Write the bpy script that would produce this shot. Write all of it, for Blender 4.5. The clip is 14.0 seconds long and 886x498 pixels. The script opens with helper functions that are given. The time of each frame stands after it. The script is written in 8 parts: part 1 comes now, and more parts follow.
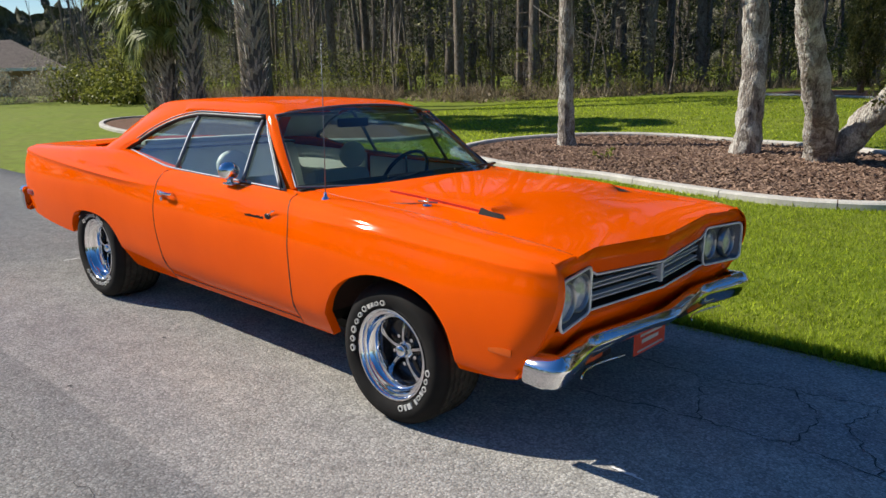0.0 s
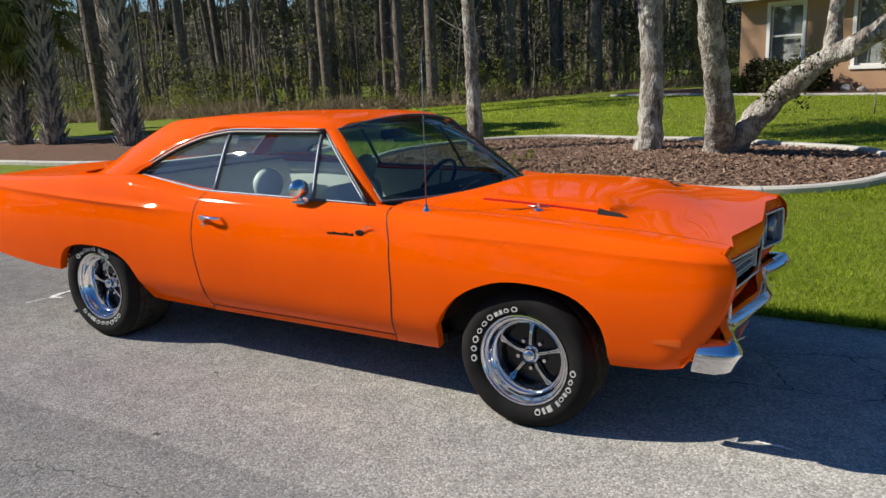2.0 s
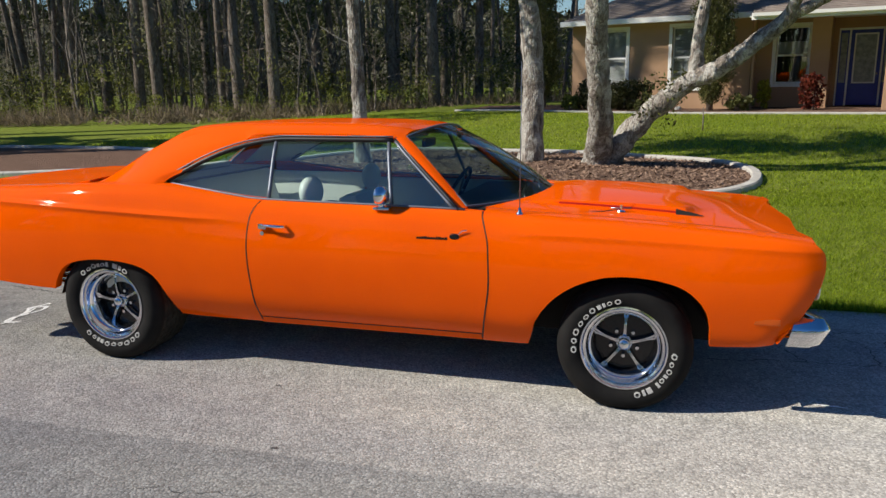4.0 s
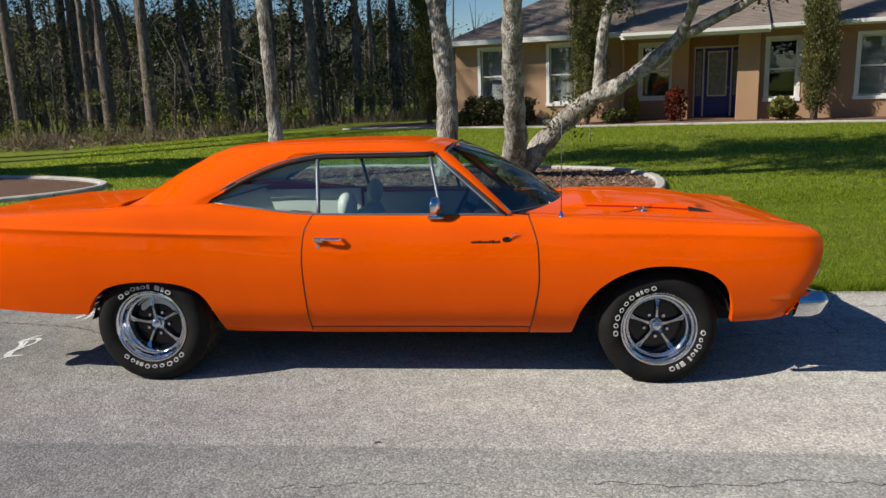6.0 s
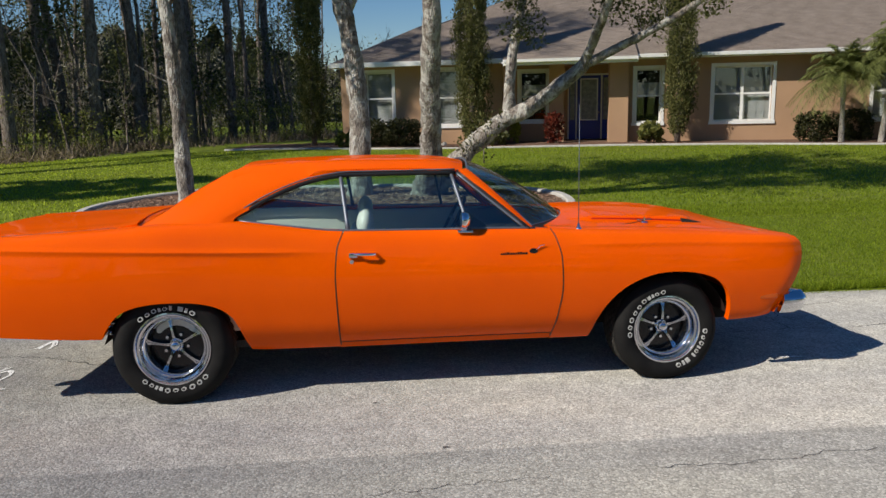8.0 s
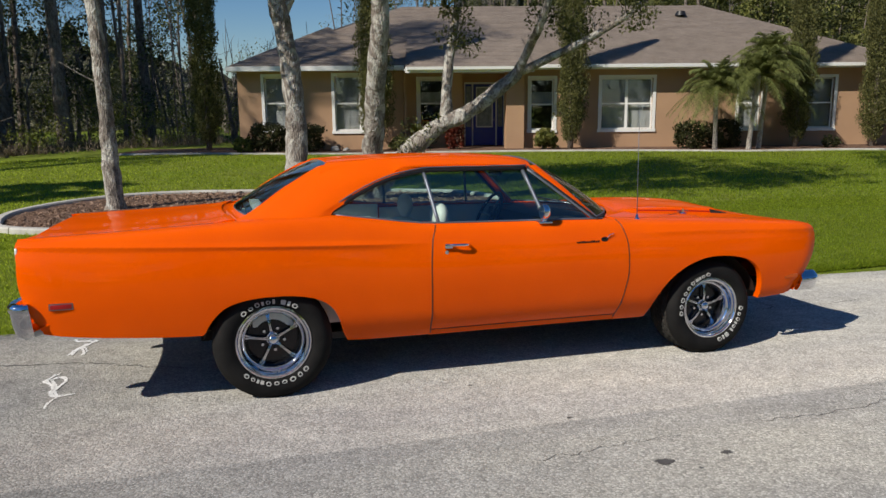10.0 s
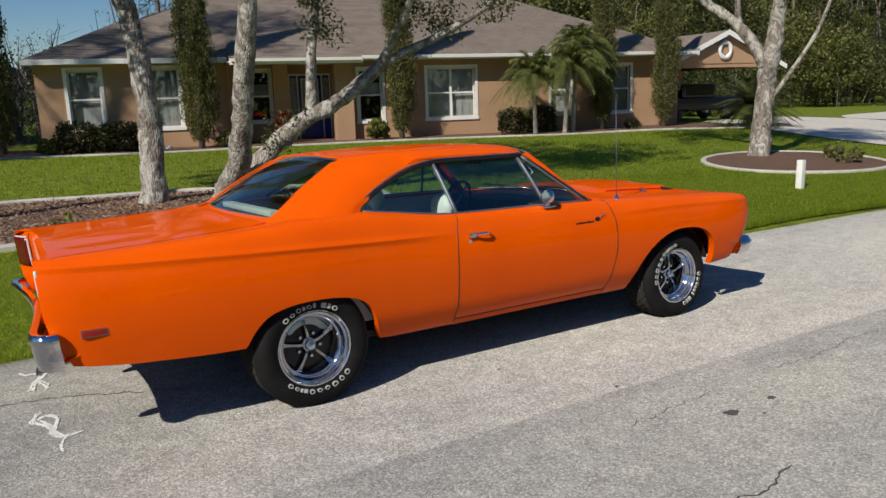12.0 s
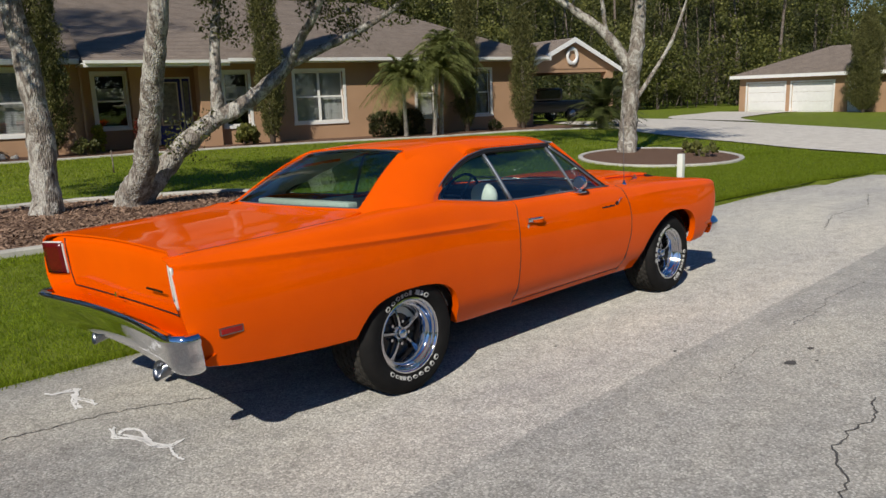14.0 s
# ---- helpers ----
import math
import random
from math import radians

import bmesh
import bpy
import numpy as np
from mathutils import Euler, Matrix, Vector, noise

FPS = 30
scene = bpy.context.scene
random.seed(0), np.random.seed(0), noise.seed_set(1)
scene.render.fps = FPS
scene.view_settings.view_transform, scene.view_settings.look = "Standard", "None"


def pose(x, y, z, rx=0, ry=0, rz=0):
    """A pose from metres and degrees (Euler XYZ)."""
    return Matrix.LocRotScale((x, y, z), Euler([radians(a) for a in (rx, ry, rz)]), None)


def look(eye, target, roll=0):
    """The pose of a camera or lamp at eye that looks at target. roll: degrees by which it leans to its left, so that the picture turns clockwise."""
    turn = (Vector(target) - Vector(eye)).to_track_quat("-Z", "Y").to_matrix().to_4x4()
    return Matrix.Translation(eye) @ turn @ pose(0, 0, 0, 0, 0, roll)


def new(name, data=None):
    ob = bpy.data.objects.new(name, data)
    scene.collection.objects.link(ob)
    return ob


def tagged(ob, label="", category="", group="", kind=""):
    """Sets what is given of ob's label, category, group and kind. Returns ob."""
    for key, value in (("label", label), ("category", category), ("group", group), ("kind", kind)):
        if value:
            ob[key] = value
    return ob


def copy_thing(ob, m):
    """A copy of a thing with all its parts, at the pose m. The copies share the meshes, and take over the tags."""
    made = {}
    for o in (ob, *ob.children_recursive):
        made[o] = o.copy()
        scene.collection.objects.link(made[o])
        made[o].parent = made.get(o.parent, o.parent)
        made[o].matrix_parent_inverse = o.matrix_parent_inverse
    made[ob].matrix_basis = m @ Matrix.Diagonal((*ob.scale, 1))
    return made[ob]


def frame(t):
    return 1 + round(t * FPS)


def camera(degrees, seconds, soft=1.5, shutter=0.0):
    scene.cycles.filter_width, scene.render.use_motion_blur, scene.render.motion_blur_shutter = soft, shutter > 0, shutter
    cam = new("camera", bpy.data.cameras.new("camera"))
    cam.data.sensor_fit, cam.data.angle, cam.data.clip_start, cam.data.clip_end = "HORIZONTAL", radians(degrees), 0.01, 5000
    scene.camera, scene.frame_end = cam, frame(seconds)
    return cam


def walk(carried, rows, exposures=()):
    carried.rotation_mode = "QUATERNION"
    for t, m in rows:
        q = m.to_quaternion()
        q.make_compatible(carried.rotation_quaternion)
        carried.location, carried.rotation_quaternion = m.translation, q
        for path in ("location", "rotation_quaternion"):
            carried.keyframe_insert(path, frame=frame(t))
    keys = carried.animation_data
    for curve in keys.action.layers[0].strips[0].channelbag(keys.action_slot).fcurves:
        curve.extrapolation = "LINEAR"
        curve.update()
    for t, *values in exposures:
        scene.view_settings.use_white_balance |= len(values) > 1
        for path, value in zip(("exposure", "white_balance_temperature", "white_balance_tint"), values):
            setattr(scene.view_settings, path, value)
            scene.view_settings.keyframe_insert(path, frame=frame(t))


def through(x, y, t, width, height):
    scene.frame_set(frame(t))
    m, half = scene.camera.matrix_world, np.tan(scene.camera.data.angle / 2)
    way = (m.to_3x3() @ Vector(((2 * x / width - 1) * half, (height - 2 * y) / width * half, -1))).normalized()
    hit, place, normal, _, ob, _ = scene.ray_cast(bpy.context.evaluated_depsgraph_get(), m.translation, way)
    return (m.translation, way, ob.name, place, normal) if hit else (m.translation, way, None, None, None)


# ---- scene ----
cam = camera(61.4, 14.0)
PATH = [
    (0, (3.766, -3.0, 1.591), (2.453, -1.574, 1.101), -1.7),
    (0.5, (3.495, -3.096, 1.592), (2.268, -1.593, 1.111), -2.4),
    (1, (3.29, -3.323, 1.609), (2.16, -1.747, 1.121), -2.9),
    (1.5, (3.088, -3.563, 1.639), (2.026, -1.941, 1.149), -3.2),
    (2, (2.791, -3.719, 1.63), (1.796, -2.053, 1.149), -3.3),
    (2.5, (2.485, -3.889, 1.638), (1.588, -2.164, 1.166), -3.3),
    (3, (2.204, -4.124, 1.663), (1.429, -2.341, 1.193), -3.3),
    (3.2, (2.087, -4.18, 1.652), (1.362, -2.375, 1.184), -3.0),
    (5.3, (0.949, -4.811, 1.718), (0.643, -2.887, 1.266), -1.4),
    (5.5, (0.893, -4.857, 1.706), (0.612, -2.927, 1.264), -1.9),
    (6, (0.663, -4.956, 1.717), (0.48, -3.012, 1.284), -2.2),
    (6.5, (0.47, -5.116, 1.74), (0.384, -3.164, 1.316), -2.1),
    (7, (0.267, -5.162, 1.736), (0.267, -3.205, 1.323), -2.0),
    (7.5, (-0.018, -5.142, 1.742), (0.083, -3.184, 1.347), -1.8),
    (9.8, (-1.543, -5.156, 1.7), (-1.037, -3.257, 1.331), -0.3),
    (10, (-1.704, -5.165, 1.709), (-1.152, -3.279, 1.335), -0.5),
    (10.5, (-2.003, -5.065, 1.701), (-1.332, -3.221, 1.314), -1.1),
    (11, (-2.309, -4.879, 1.731), (-1.492, -3.096, 1.336), -1.5),
    (11.5, (-2.659, -4.758, 1.717), (-1.712, -3.043, 1.317), -1.6),
    (12, (-2.964, -4.637, 1.737), (-1.928, -2.976, 1.33), -1.7),
    (12.5, (-3.251, -4.44, 1.715), (-2.133, -2.834, 1.304), -2.0),
    (13, (-3.605, -4.313, 1.708), (-2.392, -2.777, 1.296), -2.0),
    (13.5, (-3.923, -4.152, 1.72), (-2.622, -2.689, 1.312), -2.0),
    (14, (-4.181, -3.884, 1.693), (-2.8, -2.494, 1.288), -1.9),
]
walk(cam, [(t, look(eye, target, roll)) for t, eye, target, roll in PATH], exposures=[(0.0, 0.40), (1.5, 0.29), (3.0, 0.21), (6.5, 0.04), (11.0, -0.11), (14.0, -0.25)])

# ---- light ----
SUN = Vector((1.12, 0.52, -1.0)).normalized()
sun_data = bpy.data.lights.new("sun", "SUN")
sun_data.energy, sun_data.angle, sun_data.color = 5.0, radians(0.53), (1.0, 0.93, 0.82)
sun = new("sun", sun_data)
sun.matrix_world = look((-22, -10, 20), Vector((-22, -10, 20)) + SUN)
world = bpy.data.worlds.new("sky")
scene.world = world
world.use_nodes = True
wn = world.node_tree.nodes
sky = wn.new("ShaderNodeTexSky")
sky.sky_type, sky.sun_disc = "NISHITA", False
sky.sun_elevation, sky.sun_rotation = math.atan2(1.0, 1.235), math.atan2(-1.12, -0.52)
sky.air_density, sky.dust_density, sky.ozone_density = 1.0, 0.15, 4.0
hue = wn.new("ShaderNodeHueSaturation")
hue.inputs["Hue"].default_value, hue.inputs["Saturation"].default_value, hue.inputs["Value"].default_value = 0.506, 1.26, 1.12
world.node_tree.links.new(sky.outputs[0], hue.inputs["Color"])
world.node_tree.links.new(hue.outputs[0], wn["Background"].inputs[0])
wn["Background"].inputs[1].default_value = 0.072


# ---- materials ----
class Mat:
    """A small builder for node materials."""

    def __init__(self, name, rough=0.6, metal=0.0, spec=0.5):
        self.m = bpy.data.materials.new(name)
        self.m.use_nodes = True
        self.t = self.m.node_tree
        self.b = self.t.nodes["Principled BSDF"]
        self.b.inputs["Roughness"].default_value = rough
        self.b.inputs["Metallic"].default_value = metal
        self.b.inputs["Specular IOR Level"].default_value = spec
        self.co = None

    def node(self, kind, **inputs):
        n = self.t.nodes.new("ShaderNode" + kind)
        for k, v in inputs.items():
            n.inputs[k.replace("_", " ")].default_value = v
        return n

    def link(self, a, b):
        self.t.links.new(a, b)
        return self

    def coords(self, kind="Object"):
        if self.co is None:
            self.co = self.t.nodes.new("ShaderNodeTexCoord").outputs[kind]
        return self.co

    def noise(self, scale, detail=4.0, rough=0.55, stretch=None, distort=0.0):
        n = self.node("TexNoise", Scale=scale, Detail=detail, Roughness=rough, Distortion=distort)
        src = self.coords()
        if stretch:
            mp = self.t.nodes.new("ShaderNodeMapping")
            mp.inputs["Scale"].default_value = stretch
            self.link(src, mp.inputs[0])
            src = mp.outputs[0]
        self.link(src, n.inputs["Vector"])
        return n.outputs["Fac"]

    def voronoi(self, scale, feature="F1", stretch=None, out="Distance"):
        n = self.t.nodes.new("ShaderNodeTexVoronoi")
        n.feature = feature
        n.inputs["Scale"].default_value = scale
        src = self.coords()
        if stretch:
            mp = self.t.nodes.new("ShaderNodeMapping")
            mp.inputs["Scale"].default_value = stretch
            self.link(src, mp.inputs[0])
            src = mp.outputs[0]
        self.link(src, n.inputs["Vector"])
        return n.outputs[out]

    def ramp(self, fac, *stops):
        n = self.t.nodes.new("ShaderNodeValToRGB")
        e = n.color_ramp.elements
        while len(e) < len(stops):
            e.new(0.5)
        for el, (p, c) in zip(e, stops):
            el.position = p
            el.color = (*c, 1) if isinstance(c, tuple) else (c, c, c, 1)
        self.link(fac, n.inputs[0])
        return n.outputs[0]

    def mix(self, fac, a, b, mode="MIX"):
        n = self.t.nodes.new("ShaderNodeMix")
        n.data_type, n.blend_type = "RGBA", mode
        for sock, v in ((n.inputs[0], fac), (n.inputs[6], a), (n.inputs[7], b)):
            if isinstance(v, bpy.types.NodeSocket):
                self.link(v, sock)
            elif isinstance(v, tuple):
                sock.default_value = (*v, 1)
            else:
                sock.default_value = v
        return n.outputs[2]

    def rand(self, island=False):
        if island:
            return self.t.nodes.new("ShaderNodeNewGeometry").outputs["Random Per Island"]
        return self.t.nodes.new("ShaderNodeObjectInfo").outputs["Random"]

    def colour(self, c):
        if isinstance(c, tuple):
            self.b.inputs["Base Color"].default_value = (*c, 1)
        else:
            self.link(c, self.b.inputs["Base Color"])
        return self

    def rough(self, r):
        self.link(r, self.b.inputs["Roughness"])
        return self

    def bump(self, h, strength=0.3, dist=0.01):
        n = self.node("Bump", Strength=strength, Distance=dist)
        self.link(h, n.inputs["Height"])
        self.link(n.outputs[0], self.b.inputs["Normal"])
        return self


def plain(name, c, rough=0.6, metal=0.0, spec=0.5, vary=0.12, scale=6.0, bump=0.0):
    k = Mat(name, rough, metal, spec)
    lo, hi = tuple(v * (1 - vary) for v in c), tuple(min(1, v * (1 + vary)) for v in c)
    n = k.noise(scale, 5)
    k.colour(k.ramp(n, (0.3, lo), (0.7, hi)))
    if bump:
        k.bump(k.noise(scale * 12, 3), bump, 0.004)
    return k.m


def make_asphalt():
    k = Mat("asphalt", 0.9, 0, 0.25)
    k.b.inputs["Diffuse Roughness"].default_value = 0.65
    stones = k.voronoi(95)
    tone = k.voronoi(95, out="Color")
    sep = k.t.nodes.new("ShaderNodeSeparateColor")
    k.link(tone, sep.inputs[0])
    base = k.ramp(sep.outputs[0], (0.0, (0.33, 0.323, 0.303)), (0.35, (0.46, 0.453, 0.423)), (0.75, (0.545, 0.535, 0.499)), (1.0, (0.70, 0.69, 0.647)))
    gaps = k.ramp(stones, (0.30, 1.0), (0.65, 0.74))
    c = k.mix(1.0, base, gaps, "MULTIPLY")
    big = k.ramp(k.noise(0.55, 5, 0.6, (0.45, 1.5, 1.0)), (0.35, (0.78, 0.78, 0.80)), (0.65, (1.05, 1.03, 0.98)))
    c = k.mix(1.0, c, big, "MULTIPLY")
    mid = k.ramp(k.noise(7, 4), (0.3, 0.86), (0.7, 1.1))
    c = k.mix(1.0, c, mid, "MULTIPLY")
    # two lanes laid side by side: the older one, past a sharp joint, is darker; the road also darkens behind the car
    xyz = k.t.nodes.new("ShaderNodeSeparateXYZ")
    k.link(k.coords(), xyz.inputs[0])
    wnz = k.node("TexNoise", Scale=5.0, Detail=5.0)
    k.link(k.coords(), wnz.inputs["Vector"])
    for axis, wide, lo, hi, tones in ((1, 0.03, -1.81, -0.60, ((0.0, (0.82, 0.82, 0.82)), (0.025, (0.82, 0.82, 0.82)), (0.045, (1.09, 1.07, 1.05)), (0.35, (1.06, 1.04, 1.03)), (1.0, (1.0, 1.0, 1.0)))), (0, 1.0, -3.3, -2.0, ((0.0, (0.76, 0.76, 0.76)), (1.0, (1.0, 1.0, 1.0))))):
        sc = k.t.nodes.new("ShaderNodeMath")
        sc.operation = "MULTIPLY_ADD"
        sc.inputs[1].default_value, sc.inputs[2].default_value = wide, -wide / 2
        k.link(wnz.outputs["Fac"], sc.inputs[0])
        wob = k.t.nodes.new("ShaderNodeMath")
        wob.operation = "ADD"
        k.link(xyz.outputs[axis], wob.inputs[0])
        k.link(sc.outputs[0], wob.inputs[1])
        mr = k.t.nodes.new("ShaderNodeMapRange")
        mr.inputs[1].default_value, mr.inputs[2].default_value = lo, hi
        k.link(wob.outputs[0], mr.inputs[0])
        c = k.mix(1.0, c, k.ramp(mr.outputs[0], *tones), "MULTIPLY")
    k.colour(c)
    k.bump(stones, 0.5, 0.006)
    k.b.inputs["Normal"].links[0].from_node.invert = True
    return k.m


def make_grass():
    k = Mat("lawn", 0.85, 0, 0.2)
    fine = k.noise(42, 6, 0.7)
    big = k.noise(0.5, 4, 0.6)
    c = k.ramp(fine, (0.25, (0.065, 0.098, 0.007)), (0.5, (0.162, 0.224, 0.015)), (0.8, (0.262, 0.318, 0.038)))
    c = k.mix(k.ramp(big, (0.35, 0.0), (0.75, 0.5)), c, (0.205, 0.205, 0.045))
    c = k.mix(1.0, c, k.ramp(k.noise(3.5, 6, 0.7), (0.3, 0.62), (0.7, 1.25)), "MULTIPLY")
    k.colour(c)
    k.bump(fine, 0.6, 0.03)
    return k.m


def make_bark(name, dark, light, lichen, scale=14.0):
    """Furrowed bark: long plates, dark flecks and pale patches."""
    k = Mat(name, 0.9, 0, 0.2)
    plates = k.noise(scale * 1.5, 8, 0.72, (1, 1, 0.28), 1.2)
    c = k.ramp(plates, (0.34, dark), (0.50, light), (0.72, tuple(min(1, v * 1.5) for v in light)))
    p = k.ramp(k.noise(4.2, 8, 0.74, (1, 1, 0.6), 1.2), (0.46, 0.0), (0.57, 0.85))
    c = k.mix(p, c, lichen)
    knobs = k.voronoi(scale * 3.4, stretch=(1, 1, 0.32))
    c = k.mix(1.0, c, k.ramp(knobs, (0.40, 1.0), (0.80, 0.78)), "MULTIPLY")
    fleck = k.ramp(k.noise(scale * 4.0, 5, 0.8), (0.36, 0.42), (0.50, 1.0))
    c = k.mix(1.0, c, fleck, "MULTIPLY")
    k.colour(c)
    k.bump(k.mix(0.5, plates, k.ramp(knobs, (0.2, 1.0), (0.8, 0.0))), 0.9, 0.028)
    return k.m


def make_leaf(name, dark, light, rough=0.55, through=0.3):
    k = Mat(name, rough, 0, 0.3)
    c = k.ramp(k.rand(True), (0.0, dark), (1.0, light))
    k.colour(c)
    tr = k.t.nodes.new("ShaderNodeBsdfTranslucent")
    k.link(c, tr.inputs[0])
    mixer = k.t.nodes.new("ShaderNodeMixShader")
    mixer.inputs[0].default_value = through
    k.link(k.b.outputs[0], mixer.inputs[1])
    k.link(tr.outputs[0], mixer.inputs[2])
    k.link(mixer.outputs[0], k.t.nodes["Material Output"].inputs[0])
    return k.m


def make_glass(name, tint, gloss_rough=0.0, mirror=0.05):
    k = Mat(name, 0.05)
    t = k.t.nodes.new("ShaderNodeBsdfTransparent")
    t.inputs[0].default_value = (*tint, 1)
    g = k.t.nodes.new("ShaderNodeBsdfGlossy")
    g.inputs["Roughness"].default_value = gloss_rough
    lw = k.t.nodes.new("ShaderNodeLayerWeight")
    pw = k.t.nodes.new("ShaderNodeMath")
    pw.operation = "POWER"
    k.link(lw.outputs["Facing"], pw.inputs[0])
    pw.inputs[1].default_value = 4.5
    fr = k.t.nodes.new("ShaderNodeMath")
    fr.operation = "MULTIPLY_ADD"
    k.link(pw.outputs[0], fr.inputs[0])
    fr.inputs[1].default_value, fr.inputs[2].default_value = 1 - mirror, mirror
    mixer = k.t.nodes.new("ShaderNodeMixShader")
    k.link(fr.outputs[0], mixer.inputs[0])
    k.link(t.outputs[0], mixer.inputs[1])
    k.link(g.outputs[0], mixer.inputs[2])
    k.link(mixer.outputs[0], k.t.nodes["Material Output"].inputs[0])
    return k.m


def make_stucco():
    k = Mat("stucco", 0.92, 0, 0.2)
    n = k.noise(90, 4, 0.7)
    c = k.ramp(k.noise(0.9, 5), (0.3, (0.39, 0.245, 0.15)), (0.7, (0.47, 0.30, 0.185)))
    k.colour(k.mix(0.25, c, k.ramp(n, (0.3, (0.31, 0.195, 0.12)), (0.7, (0.46, 0.30, 0.19)))))
    k.bump(n, 0.5, 0.006)
    return k.m


def make_shingle():
    k = Mat("shingle", 0.95, 0, 0.15)
    c = k.ramp(k.noise(2.2, 6, 0.75), (0.25, (0.205, 0.170, 0.143)), (0.75, (0.335, 0.280, 0.236)))
    sp = k.ramp(k.noise(60, 4, 0.8), (0.3, 0.7), (0.7, 1.25))
    k.colour(k.mix(1.0, c, sp, "MULTIPLY"))
    k.bump(k.noise(120, 2), 0.4, 0.004)
    return k.m


def make_mulch():
    k = Mat("mulch", 0.95, 0, 0.15)
    c = k.ramp(k.noise(38, 6, 0.75, (1, 1, 1), 1.0), (0.28, (0.055, 0.034, 0.025)), (0.5, (0.175, 0.106, 0.074)), (0.72, (0.34, 0.225, 0.165)))
    k.colour(k.mix(k.ramp(k.noise(1.5, 4), (0.4, 0.0), (0.8, 0.4)), c, (0.20, 0.13, 0.095)))
    k.bump(k.noise(45, 5, 0.7), 1.0, 0.03)
    return k.m


def make_concrete(name="concrete", c0=(0.42, 0.40, 0.36), c1=(0.62, 0.60, 0.55)):
    k = Mat(name, 0.9, 0, 0.25)
    c = k.ramp(k.noise(3.5, 6, 0.65), (0.3, c0), (0.7, c1))
    sp = k.ramp(k.noise(70, 3), (0.3, 0.85), (0.7, 1.08))
    k.colour(k.mix(1.0, c, sp, "MULTIPLY"))
    k.bump(k.noise(60, 4), 0.35, 0.005)
    return k.m


def make_paint():
    """Orange enamel under clear coat, with a fine orange-peel ripple."""
    k = Mat("orange_paint", 0.4, 0, 0.0)
    n = k.noise(2.0, 3)
    k.colour(k.ramp(n, (0.3, (0.86, 0.099, 0.0)), (0.7, (0.93, 0.113, 0.0))))
    k.b.inputs["Coat Weight"].default_value = 0.45
    k.b.inputs["Coat Roughness"].default_value = 0.03
    k.bump(k.noise(55, 2), 0.006, 0.002)
    return k.m


ASPHALT, LAWN, STUCCO, SHINGLE, MULCH = make_asphalt(), make_grass(), make_stucco(), make_shingle(), make_mulch()
CONCRETE = make_concrete()
DRIVE = make_concrete("drive_concrete", (0.56, 0.52, 0.455), (0.74, 0.70, 0.62))
PAINT = make_paint()
CHROME = plain("chrome", (0.83, 0.84, 0.86), 0.06, 1.0, vary=0.02)
STEEL = plain("brushed_trim", (0.36, 0.37, 0.39), 0.28, 1.0, vary=0.05)
BLACK = plain("black_rubber_trim", (0.012, 0.012, 0.013), 0.45, vary=0.2)
BLACK_GLOSS = plain("black_enamel", (0.008, 0.008, 0.009), 0.18, vary=0.2)
UNDER = plain("underbody", (0.012, 0.011, 0.010), 0.9, vary=0.3)
WELL = plain("wheel_well_paint", (0.030, 0.010, 0.005), 0.8, vary=0.4)
WHITE_LETTER = plain("white_rubber", (0.52, 0.52, 0.50), 0.7, vary=0.06)
WHITE_TRIM = plain("white_trim_paint", (0.80, 0.80, 0.78), 0.5, vary=0.05)
WHITE_VINYL = plain("white_vinyl", (0.74, 0.76, 0.70), 0.45, vary=0.06, scale=20, bump=0.15)
DARK_VINYL = plain("dark_vinyl", (0.018, 0.020, 0.020), 0.5, vary=0.2, scale=20)
GREEN_VINYL = plain("headliner", (0.45, 0.48, 0.42), 0.8, vary=0.1)
CAR_GLASS = make_glass("tinted_auto_glass", (0.76, 0.93, 0.90), mirror=0.17)
REAR_GLASS = make_glass("rear_auto_glass", (0.58, 0.74, 0.69), mirror=0.08)
SHIELD_GLASS = make_glass("windscreen_glass", (0.43, 0.54, 0.51), mirror=0.07)
HOUSE_GLASS = make_glass("window_glass", (0.74, 0.77, 0.79), mirror=0.08)
LENS = plain("lamp_lens", (0.62, 0.66, 0.72), 0.08, 0.45, vary=0.25, scale=40)
ARGENT = plain("argent_paint", (0.20, 0.20, 0.21), 0.45, vary=0.1)
RED_LENS = plain("red_lens", (0.11, 0.004, 0.005), 0.25, vary=0.15, scale=60)
BRIGHT_TRIM = plain("bright_bezel", (0.78, 0.78, 0.74), 0.35, 0.25, vary=0.05)
RED_MARK = plain("red_marker_lens", (0.34, 0.012, 0.010), 0.3, vary=0.1, scale=60)
AMBER_LENS = plain("amber_lens", (0.55, 0.085, 0.004), 0.3, vary=0.1)
RED_TRIM = plain("red_scoop_insert", (0.45, 0.012, 0.008), 0.4, vary=0.1)
PLATE_RED = plain("plate_red", (0.72, 0.07, 0.03), 0.4, vary=0.05)
BARK_GREY = make_bark("grey_bark", (0.050, 0.040, 0.033), (0.285, 0.245, 0.21), (0.68, 0.66, 0.60))
BARK_PINE = make_bark("pine_bark", (0.040, 0.030, 0.024), (0.185, 0.145, 0.115), (0.29, 0.255, 0.225), 9.0)
BARK_PALM = make_bark("palm_bark", (0.06, 0.05, 0.043), (0.20, 0.175, 0.155), (0.27, 0.24, 0.21), 16.0)
BOOT = make_bark("palm_boots", (0.20, 0.175, 0.15), (0.46, 0.42, 0.37), (0.56, 0.52, 0.47), 10.0)
LEAF_PINE = make_leaf("pine_needles", (0.026, 0.036, 0.012), (0.095, 0.108, 0.036))
